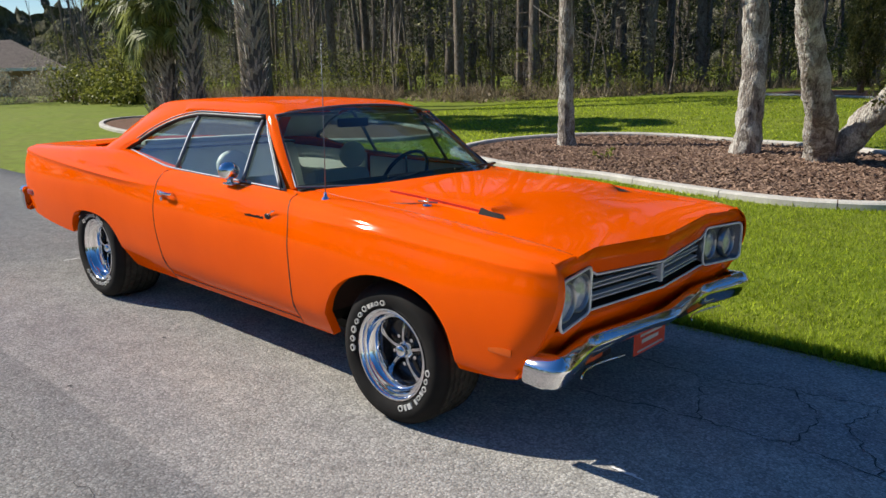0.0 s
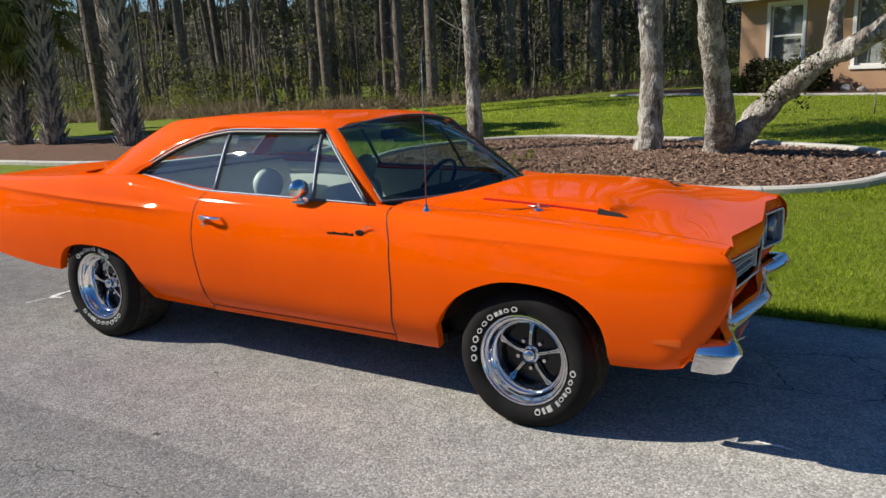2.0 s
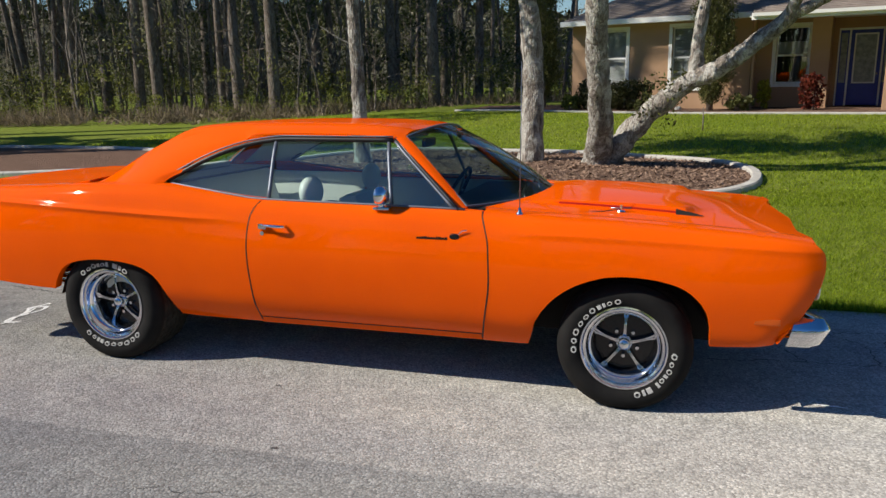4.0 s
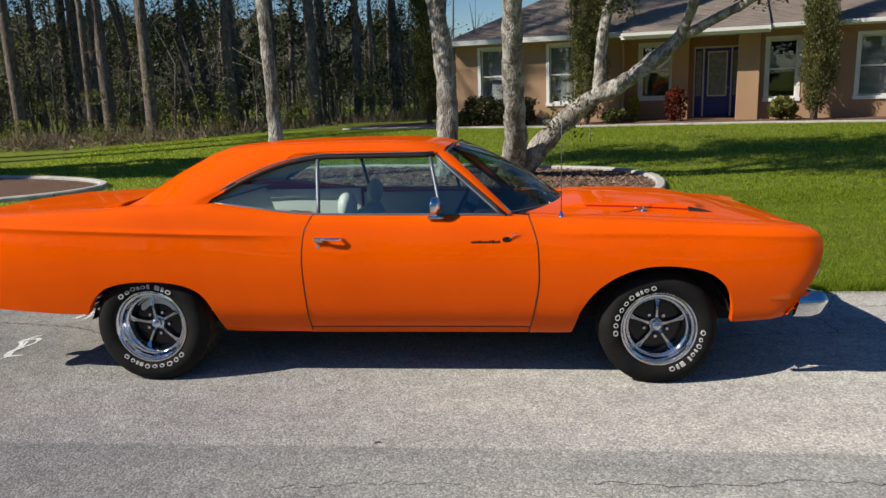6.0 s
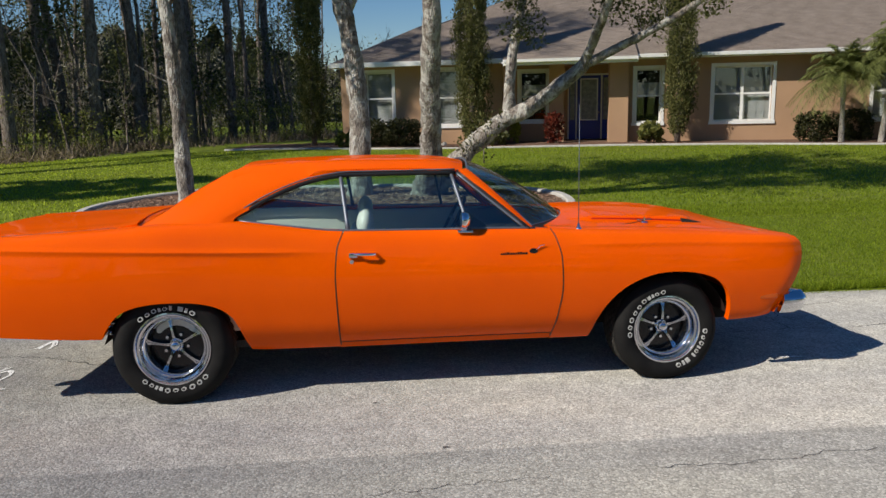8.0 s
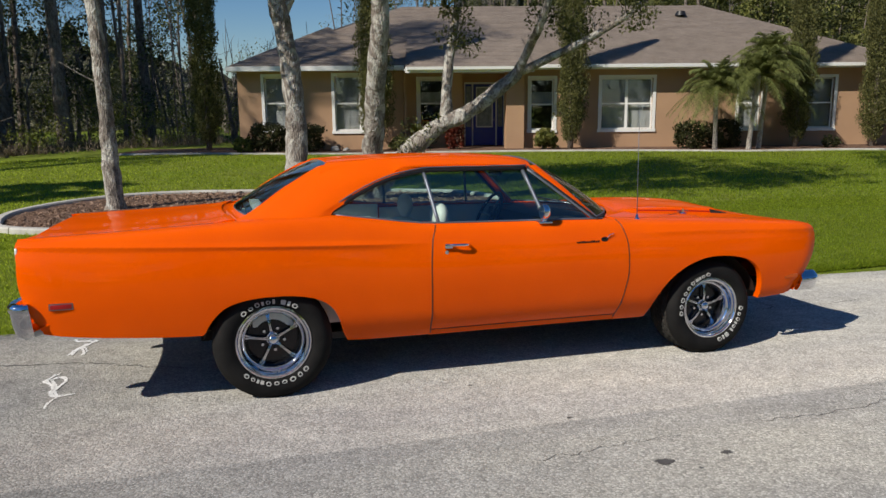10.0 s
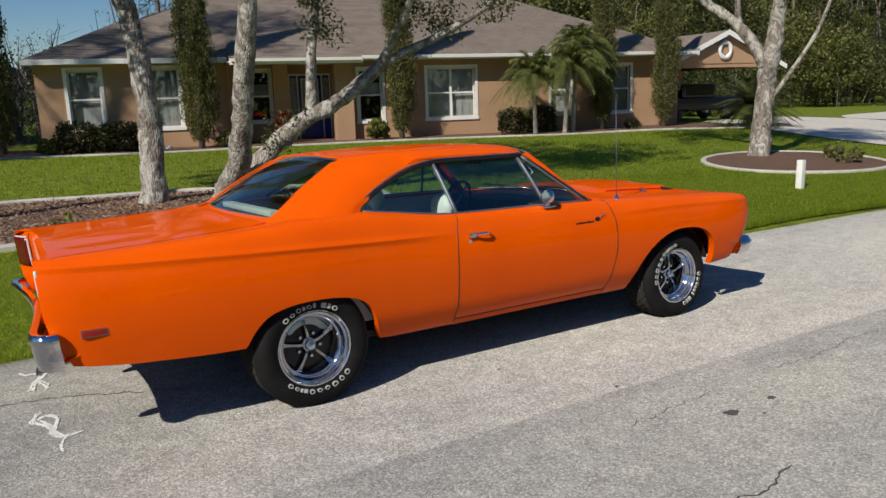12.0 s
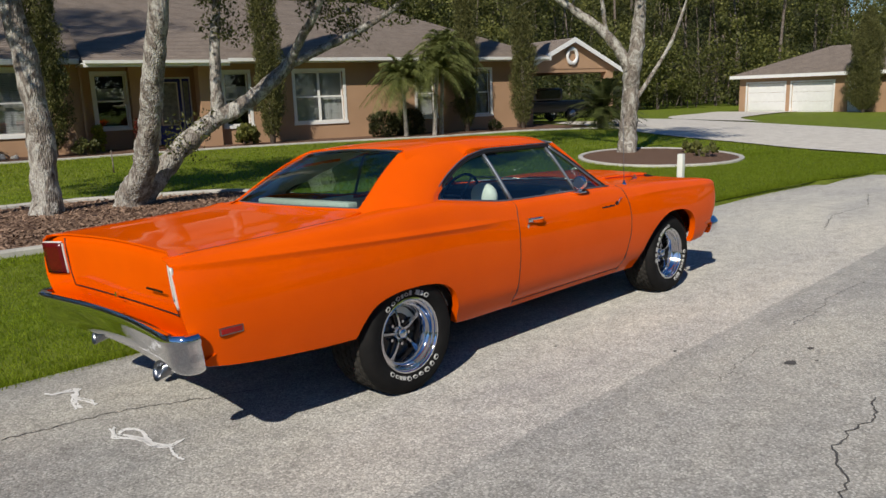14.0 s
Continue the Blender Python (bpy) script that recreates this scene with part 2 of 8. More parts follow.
LEAF_SHRUB = make_leaf("shrub_leaf", (0.060, 0.075, 0.014), (0.32, 0.33, 0.07), 0.55, 0.4)
LEAF_DRY = make_leaf("dry_brush", (0.10, 0.078, 0.052), (0.40, 0.32, 0.22), 0.8)
LEAF_OAK = make_leaf("oak_leaf", (0.050, 0.060, 0.016), (0.165, 0.170, 0.052))
LEAF_CYPRESS = make_leaf("cypress_leaf", (0.045, 0.052, 0.016), (0.21, 0.205, 0.07))
LEAF_SAGO = make_leaf("sago_frond", (0.030, 0.042, 0.014), (0.13, 0.15, 0.045), 0.45, 0.3)
LEAF_WOODS = make_leaf("woods_leaf", (0.055, 0.070, 0.018), (0.30, 0.30, 0.085), 0.55, 0.4)
LEAF_PALM = make_leaf("palm_frond", (0.075, 0.095, 0.026), (0.33, 0.36, 0.12), 0.5, 0.45)
LEAF_HEDGE = make_leaf("hedge_leaf", (0.016, 0.022, 0.007), (0.070, 0.070, 0.024))
LEAF_RED = make_leaf("red_leaf", (0.045, 0.010, 0.006), (0.20, 0.036, 0.018))
LEAF_YELLOW = make_leaf("yellow_leaf", (0.14, 0.14, 0.012), (0.40, 0.38, 0.04))
BLADE = make_leaf("grass_blade", (0.20, 0.28, 0.017), (0.56, 0.65, 0.065), 0.6, 0.8)
CHIP = make_leaf("mulch_chip", (0.085, 0.050, 0.034), (0.40, 0.27, 0.19), 0.9, 0.05)
BLUE_DOOR = plain("blue_door_paint", (0.012, 0.032, 0.34), 0.35, vary=0.08)
LEADED = plain("leaded_glass", (0.26, 0.29, 0.32), 0.25, vary=0.35, scale=9)
ROOM_DARK = plain("unlit_room_black", (0.02, 0.02, 0.022), 0.9)
BLIND = plain("window_blind", (0.76, 0.76, 0.73), 0.7, vary=0.05)
ROAD_PAINT = plain("survey_paint", (0.85, 0.85, 0.83), 0.8, vary=0.1, scale=40)
TRIM_DULL = plain("satin_trim", (0.15, 0.17, 0.205), 0.45, 0.45, vary=0.1)
BAR = plain("grille_argent", (0.50, 0.50, 0.50), 0.4, vary=0.05)
CRACK = plain("crack_tar", (0.085, 0.082, 0.078), 0.95, vary=0.3)
GREY_TRUCK = plain("dark_truck_paint", (0.016, 0.016, 0.018), 0.3, vary=0.1)


# ---- mesh helpers ----
def thing(name, m=None, label="", category="", group="", kind=""):
    ob = new(name)
    ob.empty_display_size = 0.2
    if m is not None:
        ob.matrix_world = m
    return tagged(ob, label, category, group, kind)


def pydata(name, verts, faces, mat, parent=None, label="", smooth=True, angle=None):
    me = bpy.data.meshes.new(name)
    me.from_pydata([tuple(v) for v in verts], [], faces)
    me.materials.append(mat)
    if smooth:
        me.polygons.foreach_set("use_smooth", [True] * len(me.polygons))
        if angle:
            me.set_sharp_from_angle(angle=radians(angle))
    me.update()
    ob = new(name, me)
    if parent is not None:
        ob.parent = parent
    if label:
        ob["label"] = label
    return ob


def part(name, bm, mat, parent=None, label="", smooth=False, angle=35):
    me = bpy.data.meshes.new(name)
    bm.to_mesh(me)
    bm.free()
    me.materials.append(mat)
    if smooth:
        me.polygons.foreach_set("use_smooth", [True] * len(me.polygons))
        me.set_sharp_from_angle(angle=radians(angle))
    ob = new(name, me)
    if parent is not None:
        ob.parent = parent
    if label:
        ob["label"] = label
    return ob


def box(bm, x0, x1, y0, y1, z0, z1, bevel=0.0, m=None):
    """A box added to bm, its edges rounded when bevel is given."""
    r = bmesh.ops.create_cube(bm, size=1.0)["verts"]
    for v in r:
        v.co = Vector(((x0 + x1) / 2 + v.co.x * (x1 - x0), (y0 + y1) / 2 + v.co.y * (y1 - y0), (z0 + z1) / 2 + v.co.z * (z1 - z0)))
    if m is not None:
        for v in r:
            v.co = m @ v.co
    if bevel:
        es = list({e for v in r for e in v.link_edges})
        bmesh.ops.bevel(bm, geom=es, offset=bevel, segments=2, affect="EDGES", profile=0.6)
    return bm


def boxes(*specs, bevel=0.0):
    bm = bmesh.new()
    for s in specs:
        box(bm, *s, bevel=bevel)
    return bm


def spl(*pts):
    """A smooth curve through (x, y) pairs, without overshoot."""
    xs = np.array([p[0] for p in pts], float)
    ys = np.array([p[1] for p in pts], float)
    h = np.diff(xs)
    d = np.diff(ys) / h
    m = np.zeros(len(xs))
    m[0], m[-1] = d[0], d[-1]
    for i in range(1, len(xs) - 1):
        if d[i - 1] * d[i] > 0:
            m[i] = 2 * d[i - 1] * d[i] / (d[i - 1] + d[i])

    def f(x):
        x = min(max(x, xs[0]), xs[-1])
        i = min(int(np.searchsorted(xs, x, side="right")) - 1, len(h) - 1)
        i = max(i, 0)
        t = (x - xs[i]) / h[i]
        return float((1 + 2 * t) * (1 - t) ** 2 * ys[i] + t * (1 - t) ** 2 * h[i] * m[i] + t * t * (3 - 2 * t) * ys[i + 1] + t * t * (t - 1) * h[i] * m[i + 1])

    return f


def smooth(a, b, x):
    t = min(max((x - a) / (b - a), 0.0), 1.0)
    return t * t * (3 - 2 * t)


def grid_faces(nu, nv, wrap_u=False):
    f = []
    for i in range(nu if wrap_u else nu - 1):
        for j in range(nv - 1):
            k = (i + 1) % nu
            f.append((i * nv + j, k * nv + j, k * nv + j + 1, i * nv + j + 1))
    return f


def tube(points, radii, seg=10, cap=True):
    """Vertices and faces of a bent round bar."""
    P = [Vector(p) for p in points]
    n = len(P)
    R = radii if isinstance(radii, (list, tuple)) else [radii] * n
    verts, up = [], Vector((0.31, 0.17, 0.93))
    side = None
    for i in range(n):
        d = (P[min(i + 1, n - 1)] - P[max(i - 1, 0)]).normalized()
        side = (up - d * up.dot(d)) if side is None else (side - d * side.dot(d))
        if side.length < 1e-4:
            side = d.orthogonal()
        side.normalize()
        o = d.cross(side)
        for k in range(seg):
            a = 2 * math.pi * k / seg
            verts.append(P[i] + R[i] * (math.cos(a) * side + math.sin(a) * o))
    faces = []
    for i in range(n - 1):
        for k in range(seg):
            k2 = (k + 1) % seg
            faces.append((i * seg + k, i * seg + k2, (i + 1) * seg + k2, (i + 1) * seg + k))
    if cap:
        faces.append(tuple(range(seg - 1, -1, -1)))
        faces.append(tuple((n - 1) * seg + k for k in range(seg)))
    return verts, faces


def lathe(profile, seg=48, axis="y"):
    """Vertices and faces of a profile of (radius, depth) turned about an axis."""
    verts = []
    for r, d in profile:
        for k in range(seg):
            a = 2 * math.pi * k / seg
            verts.append((r * math.cos(a), d, r * math.sin(a)) if axis == "y" else (r * math.cos(a), r * math.sin(a), d))
    faces = []
    for i in range(len(profile) - 1):
        for k in range(seg):
            k2 = (k + 1) % seg
            faces.append((i * seg + k, i * seg + k2, (i + 1) * seg + k2, (i + 1) * seg + k))
    return verts, faces


def catmull(pts, n=8, closed=False):
    P = [Vector(p) for p in pts]
    out = []
    m = len(P)
    for i in range(m if closed else m - 1):
        if closed:
            a, b, c, d = P[i - 1], P[i], P[(i + 1) % m], P[(i + 2) % m]
        else:
            a, b, c, d = P[max(i - 1, 0)], P[i], P[i + 1], P[min(i + 2, m - 1)]
        for k in range(n):
            t = k / n
            out.append(0.5 * ((2 * b) + (c - a) * t + (2 * a - 5 * b + 4 * c - d) * t * t + (3 * b - a - 3 * c + d) * t ** 3))
    if not closed:
        out.append(P[-1])
    return out


class Soup:
    """Collects loose pieces of mesh into one."""

    def __init__(self):
        self.v, self.f = [], []

    def add(self, verts, faces):
        o = len(self.v)
        self.v.extend(verts)
        self.f.extend(tuple(i + o for i in f) for f in faces)

    def out(self, name, mat, parent=None, label="", smooth=False):
        return pydata(name, self.v, self.f, mat, parent, label, smooth)


def leaf(soup, rng, p, size, dirn=None, narrow=0.4):
    """One folded leaf of two triangles at p."""
    d = Vector((rng.gauss(0, 1), rng.gauss(0, 1), rng.gauss(0, 1))) if dirn is None else Vector(dirn)
    d.normalize()
    s = d.cross(Vector((rng.gauss(0, 1), rng.gauss(0, 1), rng.gauss(0, 1))))
    if s.length < 1e-3:
        s = d.orthogonal()
    s.normalize()
    L = size * rng.uniform(0.7, 1.3)
    p = Vector(p)
    soup.add([p, p + d * L * 0.5 + s * L * narrow, p + d * L, p + d * L * 0.5 - s * L * narrow], [(0, 1, 2), (0, 2, 3)])


def make_backdrop():
    """Woods too far off to tell their leaves apart."""
    k = Mat("far_woods", 0.95, 0, 0.1)
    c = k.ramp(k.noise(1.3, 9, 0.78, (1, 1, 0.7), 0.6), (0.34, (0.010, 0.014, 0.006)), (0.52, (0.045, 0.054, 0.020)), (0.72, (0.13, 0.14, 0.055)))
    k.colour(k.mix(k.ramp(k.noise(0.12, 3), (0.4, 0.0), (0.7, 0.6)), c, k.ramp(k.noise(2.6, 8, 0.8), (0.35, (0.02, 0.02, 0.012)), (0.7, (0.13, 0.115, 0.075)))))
    k.bump(k.noise(1.6, 8, 0.75), 1.0, 0.8)
    return k.m


FAR_WOODS = make_backdrop()


def make_far_brush():
    """Bare grey-brown trees too far off to tell apart."""
    k = Mat("far_brush", 0.95, 0, 0.1)
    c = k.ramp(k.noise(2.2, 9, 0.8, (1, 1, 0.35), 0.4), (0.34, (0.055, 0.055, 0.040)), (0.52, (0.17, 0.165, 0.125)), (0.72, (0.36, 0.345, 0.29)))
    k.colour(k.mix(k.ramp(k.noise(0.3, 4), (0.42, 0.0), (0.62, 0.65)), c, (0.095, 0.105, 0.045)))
    k.bump(k.noise(1.6, 8, 0.75), 1.0, 0.8)
    return k.m


FAR_BRUSH = make_far_brush()
LEAF_BROWN = make_leaf("bare_twig_brush", (0.13, 0.12, 0.088), (0.44, 0.41, 0.31), 0.8, 0.4)


# ---- ground ----
HA = radians(-14.6)
HOUSE_M = Matrix.Translation((-0.514, 20.7, 0.0)) @ Matrix.Rotation(HA, 4, "Z")
HOUSE_I = HOUSE_M.inverted()


def road_edge(x):
    return 1.33 if x < 6 else 1.33 - 0.020 * (min(x, 40) - 6) ** 2


def road_z(x, y):
    xs = 14 * math.tanh(x / 14)
    return -0.0215 - 0.0091 * xs - 0.044 * max(y, -5.6) + 0.03 * min(0.0, y + 5.6)


LAWN_Y = spl((-1, -0.09), (1.33, -0.085), (3.0, -0.06), (5.4, -0.02), (8.0, 0.05), (12.0, 0.06), (60, 0.08))


def ground_z(x, y):
    """Height of the lawn and the woods floor."""
    e = road_edge(x)
    p = HOUSE_I @ Vector((x, y, 0))
    rise = 0.24 * smooth(-11.0, -1.0, p.y) * smooth(-14, -2, p.x) * (1 - smooth(24, 30, p.x))
    z = LAWN_Y(y - e + 1.33) + rise + 0.02 * noise.noise(Vector((x * 0.35, y * 0.35, 0)))
    if y < e:
        z = min(z, road_z(x, y) - 0.05)
        if y < e - 9.6:
            z = -0.15
    return z


def axis_steps(core0, core1, step, far):
    out, s, v = [], step, core1
    a = list(np.arange(core0, core1 + 1e-6, step))
    while v < far:
        s *= 1.25
        v += s
        out.append(v)
    lo, s, v = [], step, core0
    while v > -far:
        s *= 1.25
        v -= s
        lo.append(v)
    return lo[::-1] + a + out


gx, gy = axis_steps(-24, 30, 0.5, 900), axis_steps(-12, 26, 0.5, 900)
ground = pydata("ground", [(x, y, ground_z(x, y)) for x in gx for y in gy], grid_faces(len(gx), len(gy)), LAWN)
tagged(ground, "mown green lawn running to the woods and houses", "lawn", kind="structure")

rx = list(np.arange(-40, 40.01, 0.5))
rverts = []
for x in rx:
    e = road_edge(x)
    for k in range(25):
        y = e - 9.4 * k / 24
        wob = 0.03 * noise.noise(Vector((x * 2.1, 3.3, 0))) + 0.02 * noise.noise(Vector((x * 6.3, 7.7, 0))) if k == 0 else 0
        rverts.append((x, y + wob, road_z(x, y)))
rf = grid_faces(len(rx), 25)
n0 = len(rverts)
for i in range(len(rx)):
    v = rverts[i * 25]
    rverts.append((v[0], v[1] + 0.02, v[2] - 0.07))
for i in range(len(rx) - 1):
    rf.append((i * 25, n0 + i, n0 + i + 1, (i + 1) * 25))
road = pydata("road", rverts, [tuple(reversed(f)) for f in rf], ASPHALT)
tagged(road, "pale worn chip-seal asphalt road with fine cracks", "road", kind="structure")


def strip_on_road(name, pts, w, mat, lift, parent=road, jag=0.0, seed=1, z_of=road_z):
    rng = random.Random(seed)
    P = [Vector((p[0], p[1], 0)) for p in pts]
    fine = []
    for a, b in zip(P, P[1:]):
        n = max(2, int((b - a).length / 0.035))
        for k in range(n):
            t = k / n
            q = a.lerp(b, t)
            o = Vector((-(b - a).y, (b - a).x, 0)).normalized()
            fine.append(q + o * rng.uniform(-jag, jag))
    fine.append(P[-1])
    verts, faces = [], []
    for i, q in enumerate(fine):
        d = fine[min(i + 1, len(fine) - 1)] - fine[max(i - 1, 0)]
        o = Vector((-d.y, d.x, 0)).normalized()
        ww = w * rng.uniform(0.35, 1.2) * (0.4 if i in (0, len(fine) - 1) else 1)
        for s in (-1, 1):
            r = q + o * ww * 0.5 * s
            verts.append((r.x, r.y, z_of(r.x, r.y) + lift))
        if i:
            faces.append((2 * i - 2, 2 * i - 1, 2 * i + 1, 2 * i))
    return pydata(name, verts, faces, mat, parent, smooth=False)


CRACKS = [
    ((-0.12, -2.88), (-0.39, -2.97), (-0.64, -2.92), (-0.87, -2.92), (-1.0, -3.0), (-1.17, -3.07), (-1.4, -3.1)),
    ((0.46, -2.10), (0.05, -2.13), (-0.38, -2.17)), ((0.9, -2.07), (1.4, -2.1), (1.9, -2.02), (2.6, -2.1)),
    ((-3.6, 0.42), (-3.28, 0.36), (-3.02, 0.31), (-2.73, 0.27), (-2.47, 0.12), (-2.0, -0.1)),
    ((1.7, -0.05), (2.26, 0.06), (2.65, 0.1), (2.89, 0.11), (3.26, 0.07), (3.9, 0.15)),
    ((1.87, 0.62), (2.31, 0.59), (2.69, 0.74), (3.1, 0.8), (3.8, 0.9)), ((2.69, 0.74), (2.9, 0.5), (2.89, 0.11)),
    ((3.1, 0.8), (3.02, 0.5), (3.26, 0.07)), ((2.31, 0.59), (2.4, 0.3), (2.5, 0.08)), ((3.3, 1.2), (3.1, 0.8)),
    ((5.2, -0.9), (6.4, -0.6), (7.6, -0.7), (9.0, -0.3)), ((4.0, -1.9), (5.1, -1.6), (6.5, -1.75), (8.0, -1.3)),
]
for i, c in enumerate(CRACKS):
    strip_on_road("crack", c, (0.011 if i in (0, 3) else 0.004 if i in (1, 2) else 0.008), CRACK, 0.003, jag=0.02, seed=i)
# sprayed marks: loose thin strands that wander about a few strokes
SCRAWLS = [
    ((-2.83, 0.02), (-2.87, -0.10), (-2.81, -0.24), (-2.79, -0.42), (-2.73, -0.45), (-2.66, -0.43)), ((-2.83, -0.12), (-2.80, -0.25), (-2.78, -0.38), (-2.75, -0.45)),
    ((-2.86, -0.10), (-2.79, -0.06), (-2.74, -0.13), (-2.77, -0.22), (-2.79, -0.36)), ((-2.73, -0.44), (-2.75, -0.55), (-2.76, -0.66)),
    ((-2.88, 0.95), (-2.83, 0.88), (-2.76, 0.89), (-2.72, 0.87), (-2.77, 0.78), (-2.78, 0.68), (-2.75, 0.59), (-2.75, 0.48)),
    ((-2.76, 0.80), (-2.80, 0.68), (-2.83, 0.59), (-2.84, 0.50)), ((-2.86, 0.90), (-2.80, 0.87), (-2.77, 0.86), (-2.74, 0.84)),
    ((2.41, -0.57), (2.47, -0.56), (2.55, -0.57)),
]
for i, c in enumerate(SCRAWLS):
    for k in range(3 if len(c) > 3 else 1):
        rng = random.Random(10 * i + k)
        line = [(p.x, p.y) for p in catmull([(a + rng.uniform(-0.016, 0.016), b + rng.uniform(-0.02, 0.02), 0) for a, b in c], 4)]
        strip_on_road("paint_mark", line, 0.017, ROAD_PAINT, 0.0035 + 0.0005 * k, jag=0.005, seed=40 + 10 * i + k)
for i, (x, y, r) in enumerate(((0.18, -2.36, 0.045), (0.52, -2.36, 0.03), (0.01, -1.72, 0.018), (-0.33, -1.04, 0.015), (0.30, -2.47, 0.014))):
    rng = random.Random(i)
    vs = [(x + r * rng.uniform(0.5, 1.3) * math.cos(a), y + 0.7 * r * rng.uniform(0.5, 1.3) * math.sin(a)) for a in np.linspace(0, 2 * math.pi, 13)[:-1]]
    pydata("tar_spot", [(a, b, road_z(a, b) + 0.003) for a, b in vs], [tuple(range(12))], CRACK, road, smooth=False)


# ---- beds, kerbs, drive ----
def ring_of(pts, n=8):
    return [Vector((p.x, p.y, 0)) for p in catmull([(a, b, 0) for a, b in pts], n, True)]


def kerb_segments(name, loop, closed, width, height, label, category, seg_len=1.2, mat=CONCRETE):
    """A low concrete edging cast in lengths with open joints."""
    root = thing(name, None, label, category, kind="structure")
    pts = loop + [loop[0]] if closed else loop
    acc, run = [pts[0]], 0.0
    runs = []
    for a, b in zip(pts, pts[1:]):
        run += (b - a).length
        acc.append(b)
        if run > seg_len:
            runs.append(acc)
            acc, run = [b], 0.0
    if len(acc) > 1:
        runs.append(acc)
    for q in runs:
        verts = []
        prof = [(-0.5, -0.10), (-0.5, 0.75), (-0.36, 1.0), (0.36, 1.0), (0.5, 0.75), (0.5, -0.10)]
        for i, p in enumerate(q):
            d = (q[min(i + 1, len(q) - 1)] - q[max(i - 1, 0)]).normalized()
            o = Vector((-d.y, d.x, 0))
            sh = d * (0.006 if i == 0 else -0.006 if i == len(q) - 1 else 0)
            z = ground_z(p.x, p.y)
            for s, h in prof:
                r = p + o * s * width + sh
                verts.append((r.x, r.y, z + (h * height if h > 0 else -0.1)))
        f = grid_faces(len(q), 6)
        f += [tuple(range(6)), tuple((len(q) - 1) * 6 + k for k in range(5, -1, -1))]
        pydata("kerb_length", verts, f, mat, root, smooth=False)
    return root


def fill(loop, lift, mound=0.0):
    """A disc of rings inside a loop, gently mounded."""
    c = sum(loop, Vector()) / len(loop)
    verts, rings = [], 9
    for r in range(rings):
        t = 1 - r / rings
        for p in loop:
            q = c.lerp(p, t)
            verts.append((q.x, q.y, ground_z(q.x, q.y) + lift + mound * (1 - t * t) + (0.02 * noise.noise(Vector((q.x * 3, q.y * 3, 1))) if 0 < r else 0)))
    n = len(loop)
    f = []
    for r in range(rings - 1):
        for k in range(n):
            f.append((r * n + k, r * n + (k + 1) % n, (r + 1) * n + (k + 1) % n, (r + 1) * n + k))
    verts.append((c.x, c.y, ground_z(c.x, c.y) + lift + mound))
    f += [((rings - 1) * n + k, (rings - 1) * n + (k + 1) % n, len(verts) - 1) for k in range(n)]
    return verts, f


BED = ring_of([(-4.6, 6.5), (-3.2, 5.95), (-2.3, 5.85), (-1.3, 5.75), (-0.5, 5.55), (0.25, 5.38), (0.95, 5.3), (1.5, 5.36), (2.05, 5.55), (2.6, 5.95), (2.92, 6.5), (3.02, 7.3), (2.88, 8.0), (2.5, 8.6), (1.35, 9.2), (0.3, 9.75), (-1.2, 9.95), (-2.4, 10.2), (-3.5, 10.0), (-4.4, 9.2), (-4.95, 8.1), (-4.95, 7.1)])
PALM_BED = ring_of([(-13.5 + 6.6 * math.cos(a), 8.1 + 2.3 * math.sin(a)) for a in np.linspace(0, 2 * math.pi, 17)[:-1]])
TREE_RING = ring_of([(12.6 + 2.05 * math.cos(a), 5.35 + 1.85 * math.sin(a)) for a in np.linspace(0, 2 * math.pi, 13)[:-1]])
for nm, loop, md in (("tree_bed", BED, 0.04), ("palm_bed", PALM_BED, 0.05), ("ring_bed", TREE_RING, 0.05)):
    v, f = fill(loop, 0.025, md)
    tagged(pydata(nm, v, f, MULCH), "reddish-brown bark mulch in a planting bed", "mulch bed", kind="structure")
kerb_segments("kerb_bed", BED, True, 0.15, 0.085, "weathered pale concrete edging round the mulch bed", "kerb")
kerb_segments("kerb_palms", PALM_BED, True, 0.15, 0.085, "weathered pale concrete edging round the palm bed", "kerb")
kerb_segments("kerb_ring", TREE_RING, True, 0.12, 0.055, "round concrete edging about a shade tree", "kerb")

house_edge = [HOUSE_M @ Vector(p) for p in ((-4.5, -0.9, 0), (-2, -1.3, 0), (1.0, -1.7, 0), (4.0, -1.9, 0), (6.5, -1.75, 0), (9.5, -1.75, 0), (12.5, -1.9, 0), (15.0, -2.6, 0), (17.5, -2.4, 0), (20, -2.6, 0), (22.5, -3.4, 0))]
kerb_line = [Vector((p.x, p.y, 0)) for p in catmull(house_edge, 5)]
kerb_segments("kerb_house", kerb_line, False, 0.15, 0.05, "pale concrete edging along the house planting bed", "kerb", 2.0, CONCRETE)
bv = []
for i, p in enumerate(kerb_line):
    q = HOUSE_I @ p
    for t in (0, 0.5, 1):
        w = HOUSE_M @ Vector((q.x, q.y + 0.1 + (0.2 + 1.9 - q.y - 1.8) * t if False else q.y + (1.7 - q.y) * t, 0))
        bv.append((w.x, w.y, ground_z(w.x, w.y) + 0.03))
tagged(pydata("house_bed", bv, grid_faces(len(kerb_line), 3), MULCH), "bark mulch strip against the house wall", "mulch bed", kind="structure")


